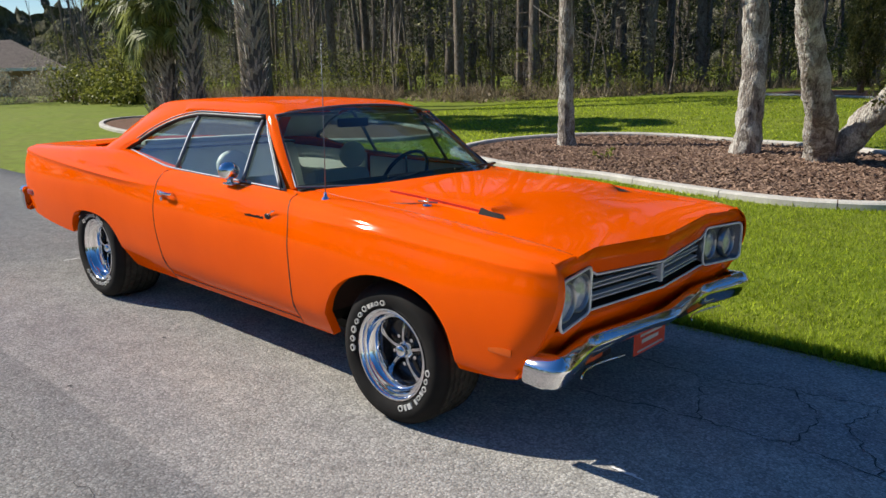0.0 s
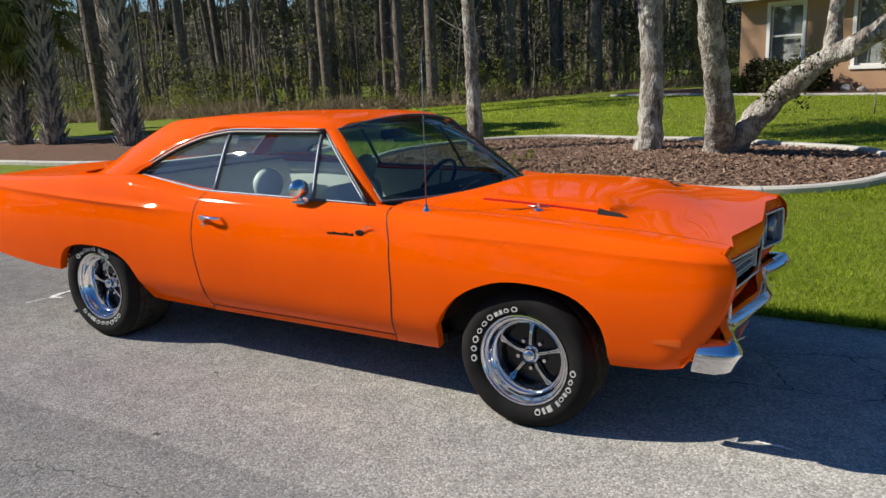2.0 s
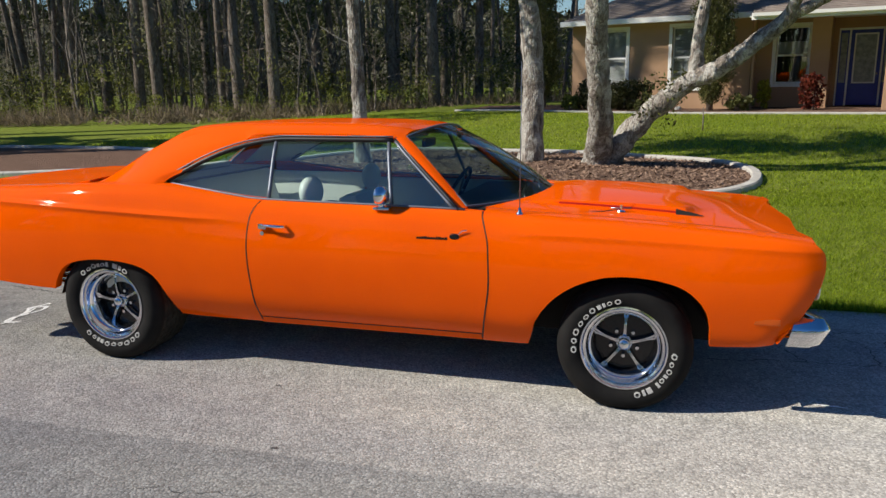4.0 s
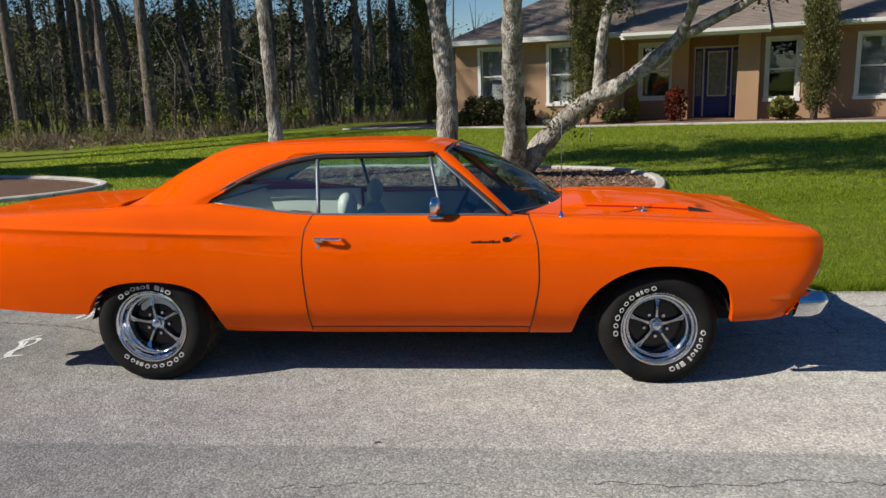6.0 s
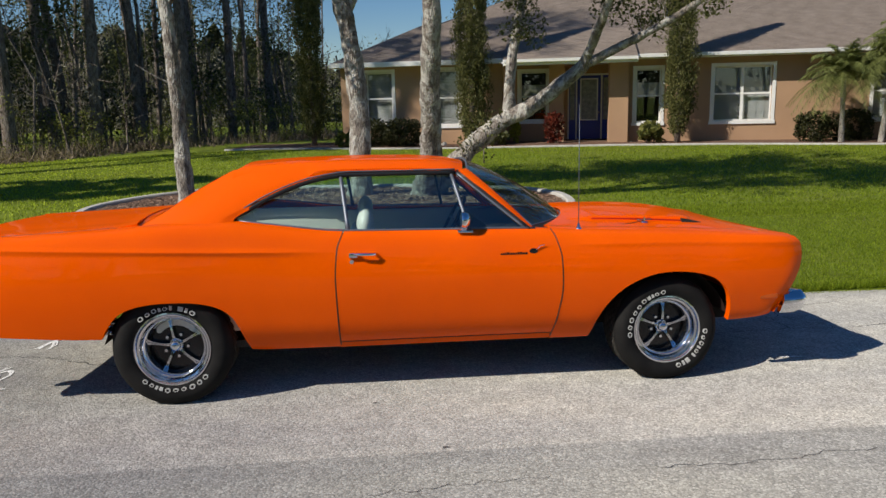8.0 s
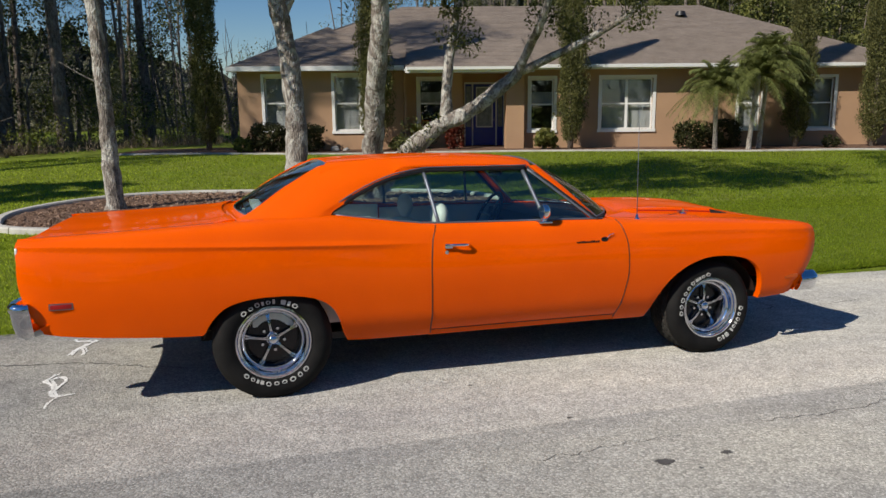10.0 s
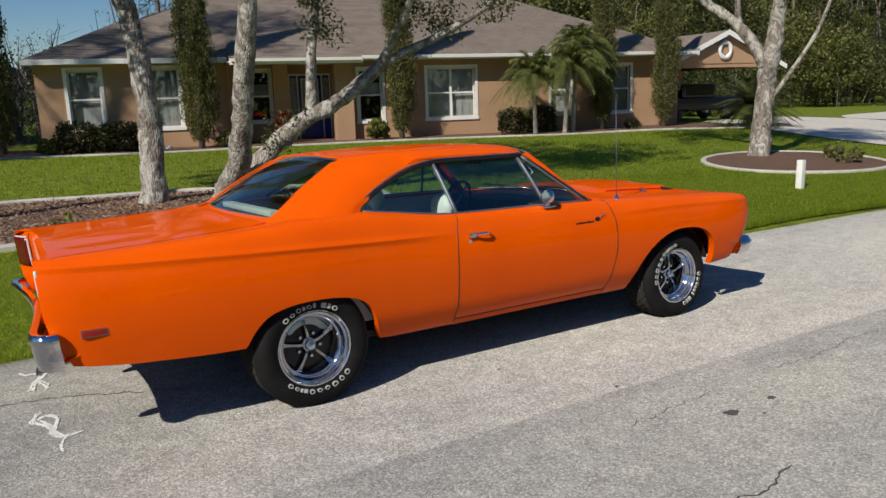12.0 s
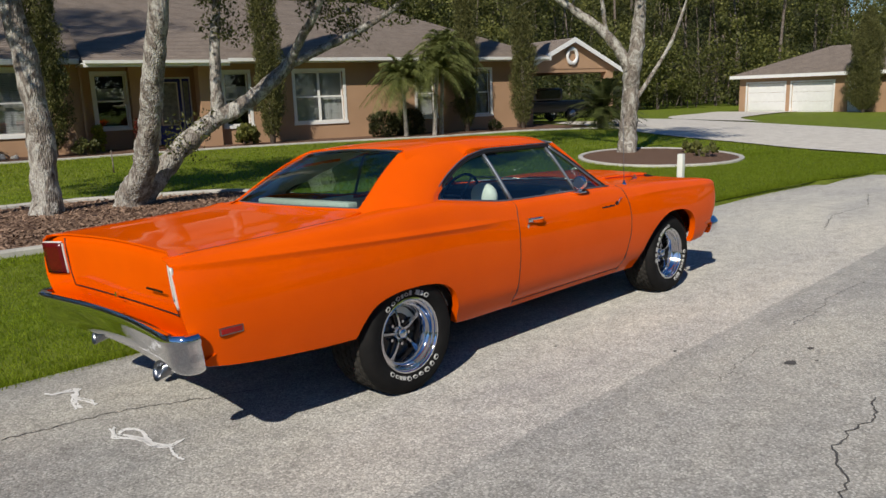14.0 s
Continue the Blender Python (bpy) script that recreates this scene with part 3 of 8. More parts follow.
drive_edge = [(13.5, -2.5), (15.0, -0.6), (15.7, 1.4), (17.2, 5.5), (19.0, 9.7), (21.0, 13.3), (22.2, 15.6)]
drive_far = [(20.5, -6.0), (22.0, 0.5), (23.5, 3.2), (26.3, 7.0), (29.0, 11.0), (31.5, 15.0), (32.0, 19.0)]
dv = []
for a, b in zip(catmull([(*p, 0) for p in drive_edge], 6), catmull([(*p, 0) for p in drive_far], 6)):
    for t in np.linspace(0, 1, 7):
        q = a.lerp(b, float(t))
        z = ground_z(q.x, q.y) if q.y > road_edge(q.x) else road_z(q.x, q.y)
        dv.append((q.x, q.y, z + 0.035))
tagged(pydata("driveway", dv, [tuple(reversed(q)) for q in grid_faces(37, 7)], DRIVE), "pale concrete driveway curving to the carport", "driveway", kind="structure")
dv = []
for a, b in zip(catmull([(29.0, 9.6, 0), (33, 12.2, 0), (38, 12.6, 0), (41, 12.4, 0)], 6), catmull([(31.5, 15.0, 0), (34, 16.6, 0), (38, 17.0, 0), (41, 17.2, 0)], 6)):
    for t in np.linspace(0, 1, 5):
        q = a.lerp(b, float(t))
        dv.append((q.x, q.y, ground_z(q.x, q.y) + 0.045))
tagged(pydata("garage_apron", dv, [tuple(reversed(q)) for q in grid_faces(19, 5)], DRIVE), "pale concrete apron before the garage", "driveway", kind="structure")


# ---- house ----
# House axes: x along the front, y back into the house, z up.
WALL_TOP = 2.93


def wall_with_openings(name, u0, u1, y, thick, z0, z1, holes, parent, mat=STUCCO):
    """A wall along x with rectangular holes right through it."""
    us = sorted({u0, u1, *[h[0] for h in holes], *[h[1] for h in holes]})
    zs = sorted({z0, z1, *[h[2] for h in holes], *[h[3] for h in holes]})
    bm = bmesh.new()
    gridv = {}

    def vert(u, yy, z):
        k = (round(u, 4), round(yy, 4), round(z, 4))
        if k not in gridv:
            gridv[k] = bm.verts.new((u, yy, z))
        return gridv[k]

    def solid(i, j):
        if not (0 <= i < len(us) - 1 and 0 <= j < len(zs) - 1):
            return False
        cu, cz = (us[i] + us[i + 1]) / 2, (zs[j] + zs[j + 1]) / 2
        return not any(h[0] < cu < h[1] and h[2] < cz < h[3] for h in holes)

    yf, yb = y, y + thick
    for i in range(len(us) - 1):
        for j in range(len(zs) - 1):
            if not solid(i, j):
                continue
            a, b, c, d = us[i], us[i + 1], zs[j], zs[j + 1]
            bm.faces.new([vert(a, yf, c), vert(b, yf, c), vert(b, yf, d), vert(a, yf, d)])
            bm.faces.new([vert(a, yb, d), vert(b, yb, d), vert(b, yb, c), vert(a, yb, c)])
            if not solid(i - 1, j):
                bm.faces.new([vert(a, yf, d), vert(a, yb, d), vert(a, yb, c), vert(a, yf, c)])
            if not solid(i + 1, j):
                bm.faces.new([vert(b, yf, c), vert(b, yb, c), vert(b, yb, d), vert(b, yf, d)])
            if not solid(i, j - 1):
                bm.faces.new([vert(a, yf, c), vert(a, yb, c), vert(b, yb, c), vert(b, yf, c)])
            if not solid(i, j + 1):
                bm.faces.new([vert(a, yf, d), vert(b, yf, d), vert(b, yb, d), vert(a, yb, d)])
    return part(name, bm, mat, parent)


house = thing("house", HOUSE_M, "single-storey tan stucco house with a brown shingle roof", "house")
W1, W2 = (0.17, 1.27, 0.92, 2.82), (2.48, 3.52, 0.86, 2.84)
WB = (5.28, 6.38, 0.92, 2.74)
W3, W4, W5, W6 = (9.0, 9.98, 0.83, 2.70), (11.38, 13.32, 0.83, 2.71), (16.05, 17.0, 0.83, 2.68), (18.42, 19.5, 0.81, 2.68)
TRIMW = 0.10


def inner(w):
    return (w[0] + TRIMW, w[1] - TRIMW, w[2] + TRIMW, w[3] - TRIMW)


wall_with_openings("wall", -0.6, 4.84, 0.0, 0.2, 0.05, WALL_TOP, [inner(W1), inner(W2)], house)
wall_with_openings("wall", 4.64, 6.75, 1.0, 0.2, 0.05, WALL_TOP, [inner(WB)], house)
wall_with_openings("wall", 8.82, 21.5, 0.0, 0.2, 0.05, WALL_TOP, [inner(W3), inner(W4), inner(W5), inner(W6)], house)
part("wall", boxes((-0.6, -0.4, 0.2, 12.0, 0.05, WALL_TOP)), STUCCO, house)
part("wall", boxes((4.64, 4.84, 0.2, 1.0, 0.05, WALL_TOP)), STUCCO, house)
part("wall", boxes((21.3, 21.5, 0.2, 12.0, 0.05, WALL_TOP)), STUCCO, house)
part("wall", boxes((-0.6, 21.3, 12.0, 12.2, 0.05, WALL_TOP)), STUCCO, house)
part("wall", boxes((8.62, 8.82, 0.2, 1.9, 0.05, WALL_TOP)), STUCCO, house)
wall_with_openings("wall", 6.35, 8.82, 1.7, 0.2, 0.05, WALL_TOP, [(6.98, 8.42, 0.05, 2.56)], house)
part("pier", boxes((6.35, 6.85, 0.55, 1.7, 0.05, WALL_TOP), bevel=0.01), STUCCO, house)
part("column", boxes((8.25, 8.85, -0.30, 0.30, 0.05, WALL_TOP), bevel=0.01), STUCCO, house)
part("entry_slab", boxes((6.6, 9.0, -0.9, 1.7, 0.10, 0.33), bevel=0.01), DRIVE, house)
# a near-black board whose colour stands in for the shade of unlit rooms
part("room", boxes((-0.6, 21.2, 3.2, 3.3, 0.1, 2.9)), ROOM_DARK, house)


def window(parent, w, y, cols=1, blind=True, grille=False, dark_top=False):
    """A white sash window: trim, two sashes per light, panes, blind behind."""
    u0, u1, z0, z1 = w
    win = new("window")
    win.parent = parent
    t = TRIMW
    part("trim", boxes((u0, u1, y - 0.025, y + 0.05, z1 - t, z1), (u0, u0 + t, y - 0.025, y + 0.05, z0 + t, z1 - t), (u1 - t, u1, y - 0.025, y + 0.05, z0 + t, z1 - t), bevel=0.004), WHITE_TRIM, win)
    part("sill", boxes((u0 - 0.02, u1 + 0.02, y - 0.05, y + 0.06, z0, z0 + t), bevel=0.006), WHITE_TRIM, win)
    a0, a1, c0, c1 = u0 + t, u1 - t, z0 + t, z1 - t
    wid = (a1 - a0) / cols
    for k in range(cols):
        b0, b1 = a0 + k * wid, a0 + (k + 1) * wid
        zm = (c0 + c1) / 2
        for lo, hi, yy in ((c0, zm + 0.02, y + 0.075), (zm - 0.02, c1, y + 0.105)):
            fr = 0.045
            part("sash", boxes((b0, b1, yy, yy + 0.03, hi - fr, hi), (b0, b1, yy, yy + 0.03, lo, lo + fr), (b0, b0 + fr, yy, yy + 0.03, lo + fr, hi - fr), (b1 - fr, b1, yy, yy + 0.03, lo + fr, hi - fr)), WHITE_TRIM, win)
            gl = part("pane", boxes((b0 + fr, b1 - fr, yy + 0.012, yy + 0.018, lo + fr, hi - fr)), HOUSE_GLASS, win)
            gl.visible_shadow = False
            if grille:
                s = []
                for q in range(1, 3):
                    s.append((b0 + fr + (b1 - b0 - 2 * fr) * q / 3 - 0.006, b0 + fr + (b1 - b0 - 2 * fr) * q / 3 + 0.006, yy + 0.02, yy + 0.026, lo + fr, hi - fr))
                s.append((b0 + fr, b1 - fr, yy + 0.021, yy + 0.027, (lo + hi) / 2 - 0.006, (lo + hi) / 2 + 0.006))
                part("muntin", boxes(*s), WHITE_TRIM, win)
        if blind:
            top = c1 if not dark_top else c1 - 0.42
            n = int((top - c0) / 0.05)
            if not dark_top:
                part("blind", boxes(*[(b0, b1, y + 0.24, y + 0.246, c0 + i * 0.05, c0 + i * 0.05 + 0.042) for i in range(n)]), BLIND, win)
            else:
                part("blind", boxes((b0, b1, y + 0.24, y + 0.25, zm, top)), BLIND, win)
    return win


window(house, W1, 0.0)
window(house, W2, 0.0, grille=True)
window(house, WB, 1.0, dark_top=True)
window(house, W3, 0.0, dark_top=True)
window(house, W4, 0.0, cols=2, grille=True)
window(house, W5, 0.0, grille=True)
window(house, W6, 0.0, grille=True)

# blue entry door with glazed side lights
door = new("door")
door.parent = house
DY = 1.72
part("frame", boxes((6.98, 7.02, DY, DY + 0.12, 0.33, 2.56), (8.38, 8.42, DY, DY + 0.12, 0.33, 2.56), (7.02, 8.38, DY, DY + 0.12, 2.50, 2.56), (7.25, 7.30, DY, DY + 0.12, 0.33, 2.50), (8.10, 8.15, DY, DY + 0.12, 0.33, 2.50)), WHITE_TRIM, door)
part("leaf", boxes((7.30, 8.10, DY + 0.03, DY + 0.075, 0.35, 2.50), bevel=0.004), BLUE_DOOR, door)
part("kick_panel", boxes((7.40, 8.00, DY + 0.015, DY + 0.03, 0.45, 0.85), bevel=0.006), BLUE_DOOR, door)
part("glass_frame", boxes((7.40, 8.00, DY + 0.012, DY + 0.03, 2.36, 2.40), (7.40, 8.00, DY + 0.012, DY + 0.03, 0.98, 1.02), (7.40, 7.44, DY + 0.012, DY + 0.03, 1.02, 2.36), (7.96, 8.00, DY + 0.012, DY + 0.03, 1.02, 2.36)), WHITE_TRIM, door)
part("door_pane", boxes((7.44, 7.96, DY + 0.018, DY + 0.028, 1.02, 2.36)), LEADED, door, "frosted leaded glass")
bmh = bmesh.new()
bmesh.ops.create_uvsphere(bmh, u_segments=10, v_segments=8, radius=0.035, matrix=Matrix.Translation((8.03, DY - 0.03, 1.25)))
box(bmh, 8.015, 8.045, DY - 0.03, DY + 0.03, 1.24, 1.26)
part("handle", bmh, CHROME, door, "brass-toned knob", True)
for s0, s1 in ((7.02, 7.25), (8.15, 8.38)):
    part("side_panel", boxes((s0, s1, DY + 0.04, DY + 0.07, 0.33, 0.95)), BLUE_DOOR, door)
    part("side_light", boxes((s0 + 0.03, s1 - 0.03, DY + 0.045, DY + 0.055, 1.0, 2.42)), LEADED, door)
    part("side_frame", boxes((s0, s0 + 0.03, DY + 0.03, DY + 0.07, 0.95, 2.50), (s1 - 0.03, s1, DY + 0.03, DY + 0.07, 0.95, 2.50), (s0 + 0.03, s1 - 0.03, DY + 0.03, DY + 0.07, 0.95, 1.0), (s0 + 0.03, s1 - 0.03, DY + 0.03, DY + 0.07, 2.42, 2.50)), BLUE_DOOR, door)


# roofs: planes with eaves, fascia and shingle courses
def roof_plane(corners, parent, name="roof_slope", course=0.15):
    """A roof slope between an eave edge (a, b) and a ridge edge (d, c), laid with overlapping courses."""
    a, b, c, d = [Vector(p) for p in corners]
    L = max((d - a).length, (c - b).length)
    n = max(2, int(L / course))
    nrm = (b - a).cross(d - a).normalized()
    if nrm.z < 0:
        nrm = -nrm
    verts, faces = [], []
    for i in range(n + 1):
        t = i / n
        p, q = a.lerp(d, t), b.lerp(c, t)
        verts += [p + nrm * 0.002, q + nrm * 0.002, p + nrm * 0.016, q + nrm * 0.016]
        if i:
            o = 4 * i
            faces += [(o - 2, o - 1, o + 1, o)]
            faces += [(o, o + 1, o + 3, o + 2)] if i < n else []
    o = len(verts)
    verts += [a - nrm * 0.03, b - nrm * 0.03, c - nrm * 0.03, d - nrm * 0.03]
    faces += [(o + 3, o + 2, o + 1, o), (o, o + 1, 3, 2), (o + 1, o + 2, 4 * n + 1, 3), (o + 3, o, 2, 4 * n), (o + 2, o + 3, 4 * n, 4 * n + 1)]
    return pydata(name, verts, faces, SHINGLE, parent, smooth=False)


ZE = 3.02
MR_V, MR_Z = 6.96, 5.80
EV, PK_U, PK_V, PK_Z = -0.8, 2.15, 2.45, 4.55
WV = PK_V + 1.2
RU = 4.75
roof_plane([(EV, -0.5, ZE), (5.1, -0.5, ZE), (PK_U, PK_V, PK_Z), (PK_U, PK_V, PK_Z)], house)
roof_plane([(EV, 13.0, ZE), (EV, -0.5, ZE), (PK_U, PK_V, PK_Z), (PK_U, 9.8, PK_Z)], house)
roof_plane([(PK_U, 9.8, PK_Z), (PK_U, WV, PK_Z), (RU, MR_V, MR_Z), (RU, MR_V, MR_Z)], house)
roof_plane([(5.1, -0.5, ZE), (5.1, -0.42, ZE), (PK_U, WV, PK_Z), (PK_U, PK_V, PK_Z)], house)
roof_plane([(EV + 0.1, -0.5, ZE - 0.02), (22.0, -0.5, ZE), (17.2, MR_V, MR_Z), (RU, MR_V, MR_Z)], house)
roof_plane([(22.0, -0.5, ZE), (22.0, 13.0, ZE), (17.2, MR_V, MR_Z), (17.2, MR_V, MR_Z)], house)
roof_plane([(22.0, 13.0, ZE), (EV, 13.0, ZE), (RU, MR_V, MR_Z), (17.2, MR_V, MR_Z)], house)
roof_plane([(4.95, -1.05, ZE - 0.08), (9.05, -1.05, ZE - 0.08), (9.05, 2.4, ZE + 1.18), (4.95, 2.4, ZE + 1.18)], house)
part("fascia", boxes((EV, 4.9, -0.53, -0.50, ZE - 0.13, ZE + 0.02), bevel=0.004), WHITE_TRIM, house)
part("fascia", boxes((4.95, 9.05, -1.08, -1.05, ZE - 0.24, ZE - 0.06), bevel=0.004), WHITE_TRIM, house)
part("fascia", boxes((9.05, 22.0, -0.53, -0.50, ZE - 0.13, ZE + 0.02), bevel=0.004), WHITE_TRIM, house)
part("fascia", boxes((22.0, 22.03, -0.53, 13.0, ZE - 0.13, ZE + 0.02), bevel=0.004), WHITE_TRIM, house)
part("fascia", boxes((EV - 0.03, EV, -0.53, 13.0, ZE - 0.13, ZE + 0.02), bevel=0.004), WHITE_TRIM, house)
part("soffit", boxes((EV, -0.6, 0.0, 13.0, ZE - 0.12, ZE - 0.09)), WHITE_TRIM, house)
GUT = [(0.0, 0.0), (-0.11, 0.01), (-0.12, 0.10), (-0.10, 0.10), (-0.095, 0.03), (0.0, 0.02)]
for u0, u1, yy, zz in ((9.1, 21.9, -0.53, ZE - 0.10), (5.0, 9.0, -1.08, ZE - 0.16)):
    gv = [(u, yy + a, zz + b) for u in (u0, u1) for a, b in GUT]
    pydata("gutter", gv, [(i, (i + 1) % 6, 6 + (i + 1) % 6, 6 + i) for i in range(6)] + [(5, 4, 3, 2, 1, 0), (6, 7, 8, 9, 10, 11)], WHITE_TRIM, house, smooth=False)
part("soffit", boxes((EV, 4.9, -0.5, 0.0, ZE - 0.12, ZE - 0.09), (9.05, 22.0, -0.5, 0.0, ZE - 0.12, ZE - 0.09), (4.9, 9.05, -1.05, 1.9, ZE - 0.16, ZE - 0.13)), WHITE_TRIM, house)
bv_ = bmesh.new()
bmesh.ops.create_cone(bv_, cap_ends=True, segments=18, radius1=0.22, radius2=0.16, depth=0.16, matrix=Matrix.Translation((15.8, 5.2, 5.28)))
part("roof_vent", bv_, BLACK, house, "round black roof vent", True)
part("downspout", boxes((4.88, 4.95, -0.10, -0.03, 0.2, 2.85), bevel=0.01), STUCCO, house, "tan painted downspout")

# carport
carport = thing("carport", HOUSE_M, "open stucco carport with a white-trimmed gable", "carport")
CY = 0.6
for u in (21.5, 26.0):
    part("column", boxes((u, u + 0.38, CY, CY + 0.38, 0.05, 2.55), bevel=0.01), STUCCO, carport)
    part("column", boxes((u, u + 0.38, 6.6, 6.98, 0.05, 2.55), bevel=0.01), STUCCO, carport)
part("beam", boxes((21.4, 26.45, CY + 0.03, CY + 0.33, 2.45, 2.72)), STUCCO, carport)
part("beam", boxes((26.02, 26.35, CY + 0.4, 6.6, 2.45, 2.72)), STUCCO, carport)
pydata("gable", [(21.4, CY, 2.6), (26.5, CY, 2.6), (24.0, CY, 3.78), (21.4, CY + 0.15, 2.6), (26.5, CY + 0.15, 2.6), (24.0, CY + 0.15, 3.78)], [(0, 1, 2), (5, 4, 3), (0, 3, 4, 1)], STUCCO, carport, smooth=False)
roof_plane([(21.1, 8.0, 2.52), (21.1, CY - 0.25, 2.52), (24.0, CY - 0.25, 3.86), (24.0, 8.0, 3.86)], carport)
roof_plane([(26.8, CY - 0.25, 2.52), (26.8, 8.0, 2.52), (24.0, 8.0, 3.86), (24.0, CY - 0.25, 3.86)], carport)
for sgn, ue in ((-1, 21.05), (1, 26.85)):
    pydata("rake_board", [(ue, CY - 0.27, 2.34), (ue, CY - 0.27, 2.52), (24.0, CY - 0.27, 3.88), (24.0, CY - 0.27, 3.68), (ue, CY - 0.24, 2.34), (ue, CY - 0.24, 2.52), (24.0, CY - 0.24, 3.88), (24.0, CY - 0.24, 3.68)], [(0, 1, 2, 3), (7, 6, 5, 4), (1, 5, 6, 2), (0, 3, 7, 4), (0, 4, 5, 1), (3, 2, 6, 7)], WHITE_TRIM, carport, smooth=False)
part("carport_ceiling", boxes((21.42, 26.43, CY + 0.34, 7.0, 2.62, 2.66)), STUCCO, carport)
part("back_wall", boxes((24.5, 26.4, 7.0, 7.2, 0.05, 2.6), (21.5, 22.6, 7.0, 7.2, 0.05, 2.6), (23.6, 24.5, 7.0, 7.2, 0.05, 2.6), (22.6, 23.6, 7.0, 7.2, 0.05, 1.3), (22.6, 23.6, 7.0, 7.2, 2.3, 2.6)), STUCCO, carport)
part("carport_floor", boxes((21.6, 26.4, CY - 0.6, 7.0, 0.05, 0.245), bevel=0.01), DRIVE, carport)
wr_v = []
for k in range(24):
    a = 2 * math.pi * k / 24
    for j in range(8):
        b = 2 * math.pi * j / 8
        r = 0.26 + (0.075 + 0.015 * math.sin(5 * a)) * math.cos(b)
        wr_v.append((24.0 + r * math.cos(a), CY - 0.06 + 0.06 * math.sin(b), 3.12 + 1.15 * r * math.sin(a)))
wreath = pydata("wall_wreath", wr_v, [(k * 8 + j, ((k + 1) % 24) * 8 + j, ((k + 1) % 24) * 8 + (j + 1) % 8, k * 8 + (j + 1) % 8) for k in range(24) for j in range(8)], WHITE_TRIM)
wreath.matrix_world = HOUSE_M
tagged(wreath, "white ring ornament on the carport gable", "ornament")

# truck under the carport
truck = thing("pickup_truck", HOUSE_M @ pose(25.0, 4.2, 0.24, 0, 0, 0), "dark pickup truck parked under the carport", "truck")
bt = bmesh.new()
box(bt, -2.2, 2.2, -0.85, 0.85, 0.45, 1.0, 0.08)
box(bt, -0.9, 0.9, -0.78, 0.78, 1.0, 1.6, 0.15)
part("body", bt, GREY_TRUCK, truck, smooth=True)
for x in (-1.4, 1.4):
    for y in (-0.85, 0.70):
        w = new("wheel")
        w.parent = truck
        v, f = lathe([(0.20, 0.0), (0.34, 0.0), (0.36, 0.03), (0.36, 0.14), (0.34, 0.17), (0.20, 0.17)], 24)
        pydata("tyre", [(a + x, b + y - 0.02, c + 0.36) for a, b, c in v], f, BLACK, w)
        v, f = lathe([(0.02, -0.01), (0.18, -0.01), (0.20, 0.02), (0.20, 0.16)], 20)
        pydata("rim", [(a + x, b + y - 0.02, c + 0.36) for a, b, c in v], f, STEEL, w)
part("window", boxes((-0.7, 0.7, -0.80, -0.785, 1.1, 1.5)), BLACK_GLOSS, truck)

# detached garage down the road
GM = Matrix.Translation((41.65, 16.1, -0.22)) @ Matrix.Rotation(radians(-101), 4, "Z") @ Matrix.Diagonal((1, 1, 0.93, 1))
garage = thing("garage", GM, "tan stucco garage with two white doors and a hip roof", "garage")
wall_with_openings("wall", 0, 9.0, 0.0, 0.25, -0.2, 2.55, [(0.55, 2.95, -0.2, 2.1), (3.4, 5.8, -0.2, 2.1), (6.6, 7.5, -0.2, 2.1)], garage)
part("wall", boxes((0, 0.25, 0.25, 7.0, -0.2, 2.55), (8.75, 9.0, 0.25, 7.0, -0.2, 2.55), (0.25, 8.75, 6.75, 7.0, -0.2, 2.55)), STUCCO, garage)
for u in (0.55, 3.4):
    gd = new("garage_door")
    gd.parent = garage
    for k in range(4):
        part("panel", boxes((u, u + 2.4, 0.06, 0.11, -0.19 + k * 0.57, 0.37 + k * 0.57), bevel=0.012), WHITE_TRIM, gd)
    part("trim", boxes((u - 0.1, u, -0.03, 0.02, -0.2, 2.2), (u + 2.4, u + 2.5, -0.03, 0.02, -0.2, 2.2), (u, u + 2.4, -0.03, 0.02, 2.1, 2.2)), WHITE_TRIM, garage)
part("side_door", boxes((6.6, 7.5, 0.06, 0.11, -0.2, 2.1), bevel=0.01), WHITE_TRIM, garage)
roof_plane([(-0.4, -0.4, 2.6), (13.4, -0.4, 2.6), (9.5, 3.6, 4.3), (3.6, 3.6, 4.3)], garage)
roof_plane([(-0.4, 7.5, 2.6), (-0.4, -0.4, 2.6), (3.6, 3.6, 4.3), (3.6, 3.6, 4.3)], garage)
roof_plane([(13.4, 7.5, 2.6), (-0.4, 7.5, 2.6), (3.6, 3.6, 4.3), (9.5, 3.6, 4.3)], garage)
part("fascia", boxes((-0.4, 13.4, -0.43, -0.4, 2.42, 2.62), (-0.43, -0.4, -0.43, 7.5, 2.42, 2.62)), WHITE_TRIM, garage)
wall_with_openings("wall", 9.0, 13.0, 0.6, 0.25, -0.2, 2.55, [(10.0, 10.8, 0.6, 2.0)], garage)
window(garage, (9.9, 10.9, 0.5, 2.1), 0.6, grille=True, blind=False)

# white marker post on the lawn
pm = boxes((-0.055, 0.055, -0.055, 0.055, -0.2, 0.50), bevel=0.012)
post = part("marker_post", pm, WHITE_TRIM, None, "", True)
post.location = (9.15, 3.0, ground_z(9.15, 3.0))
tagged(post, "short white plastic marker post in the lawn", "post")

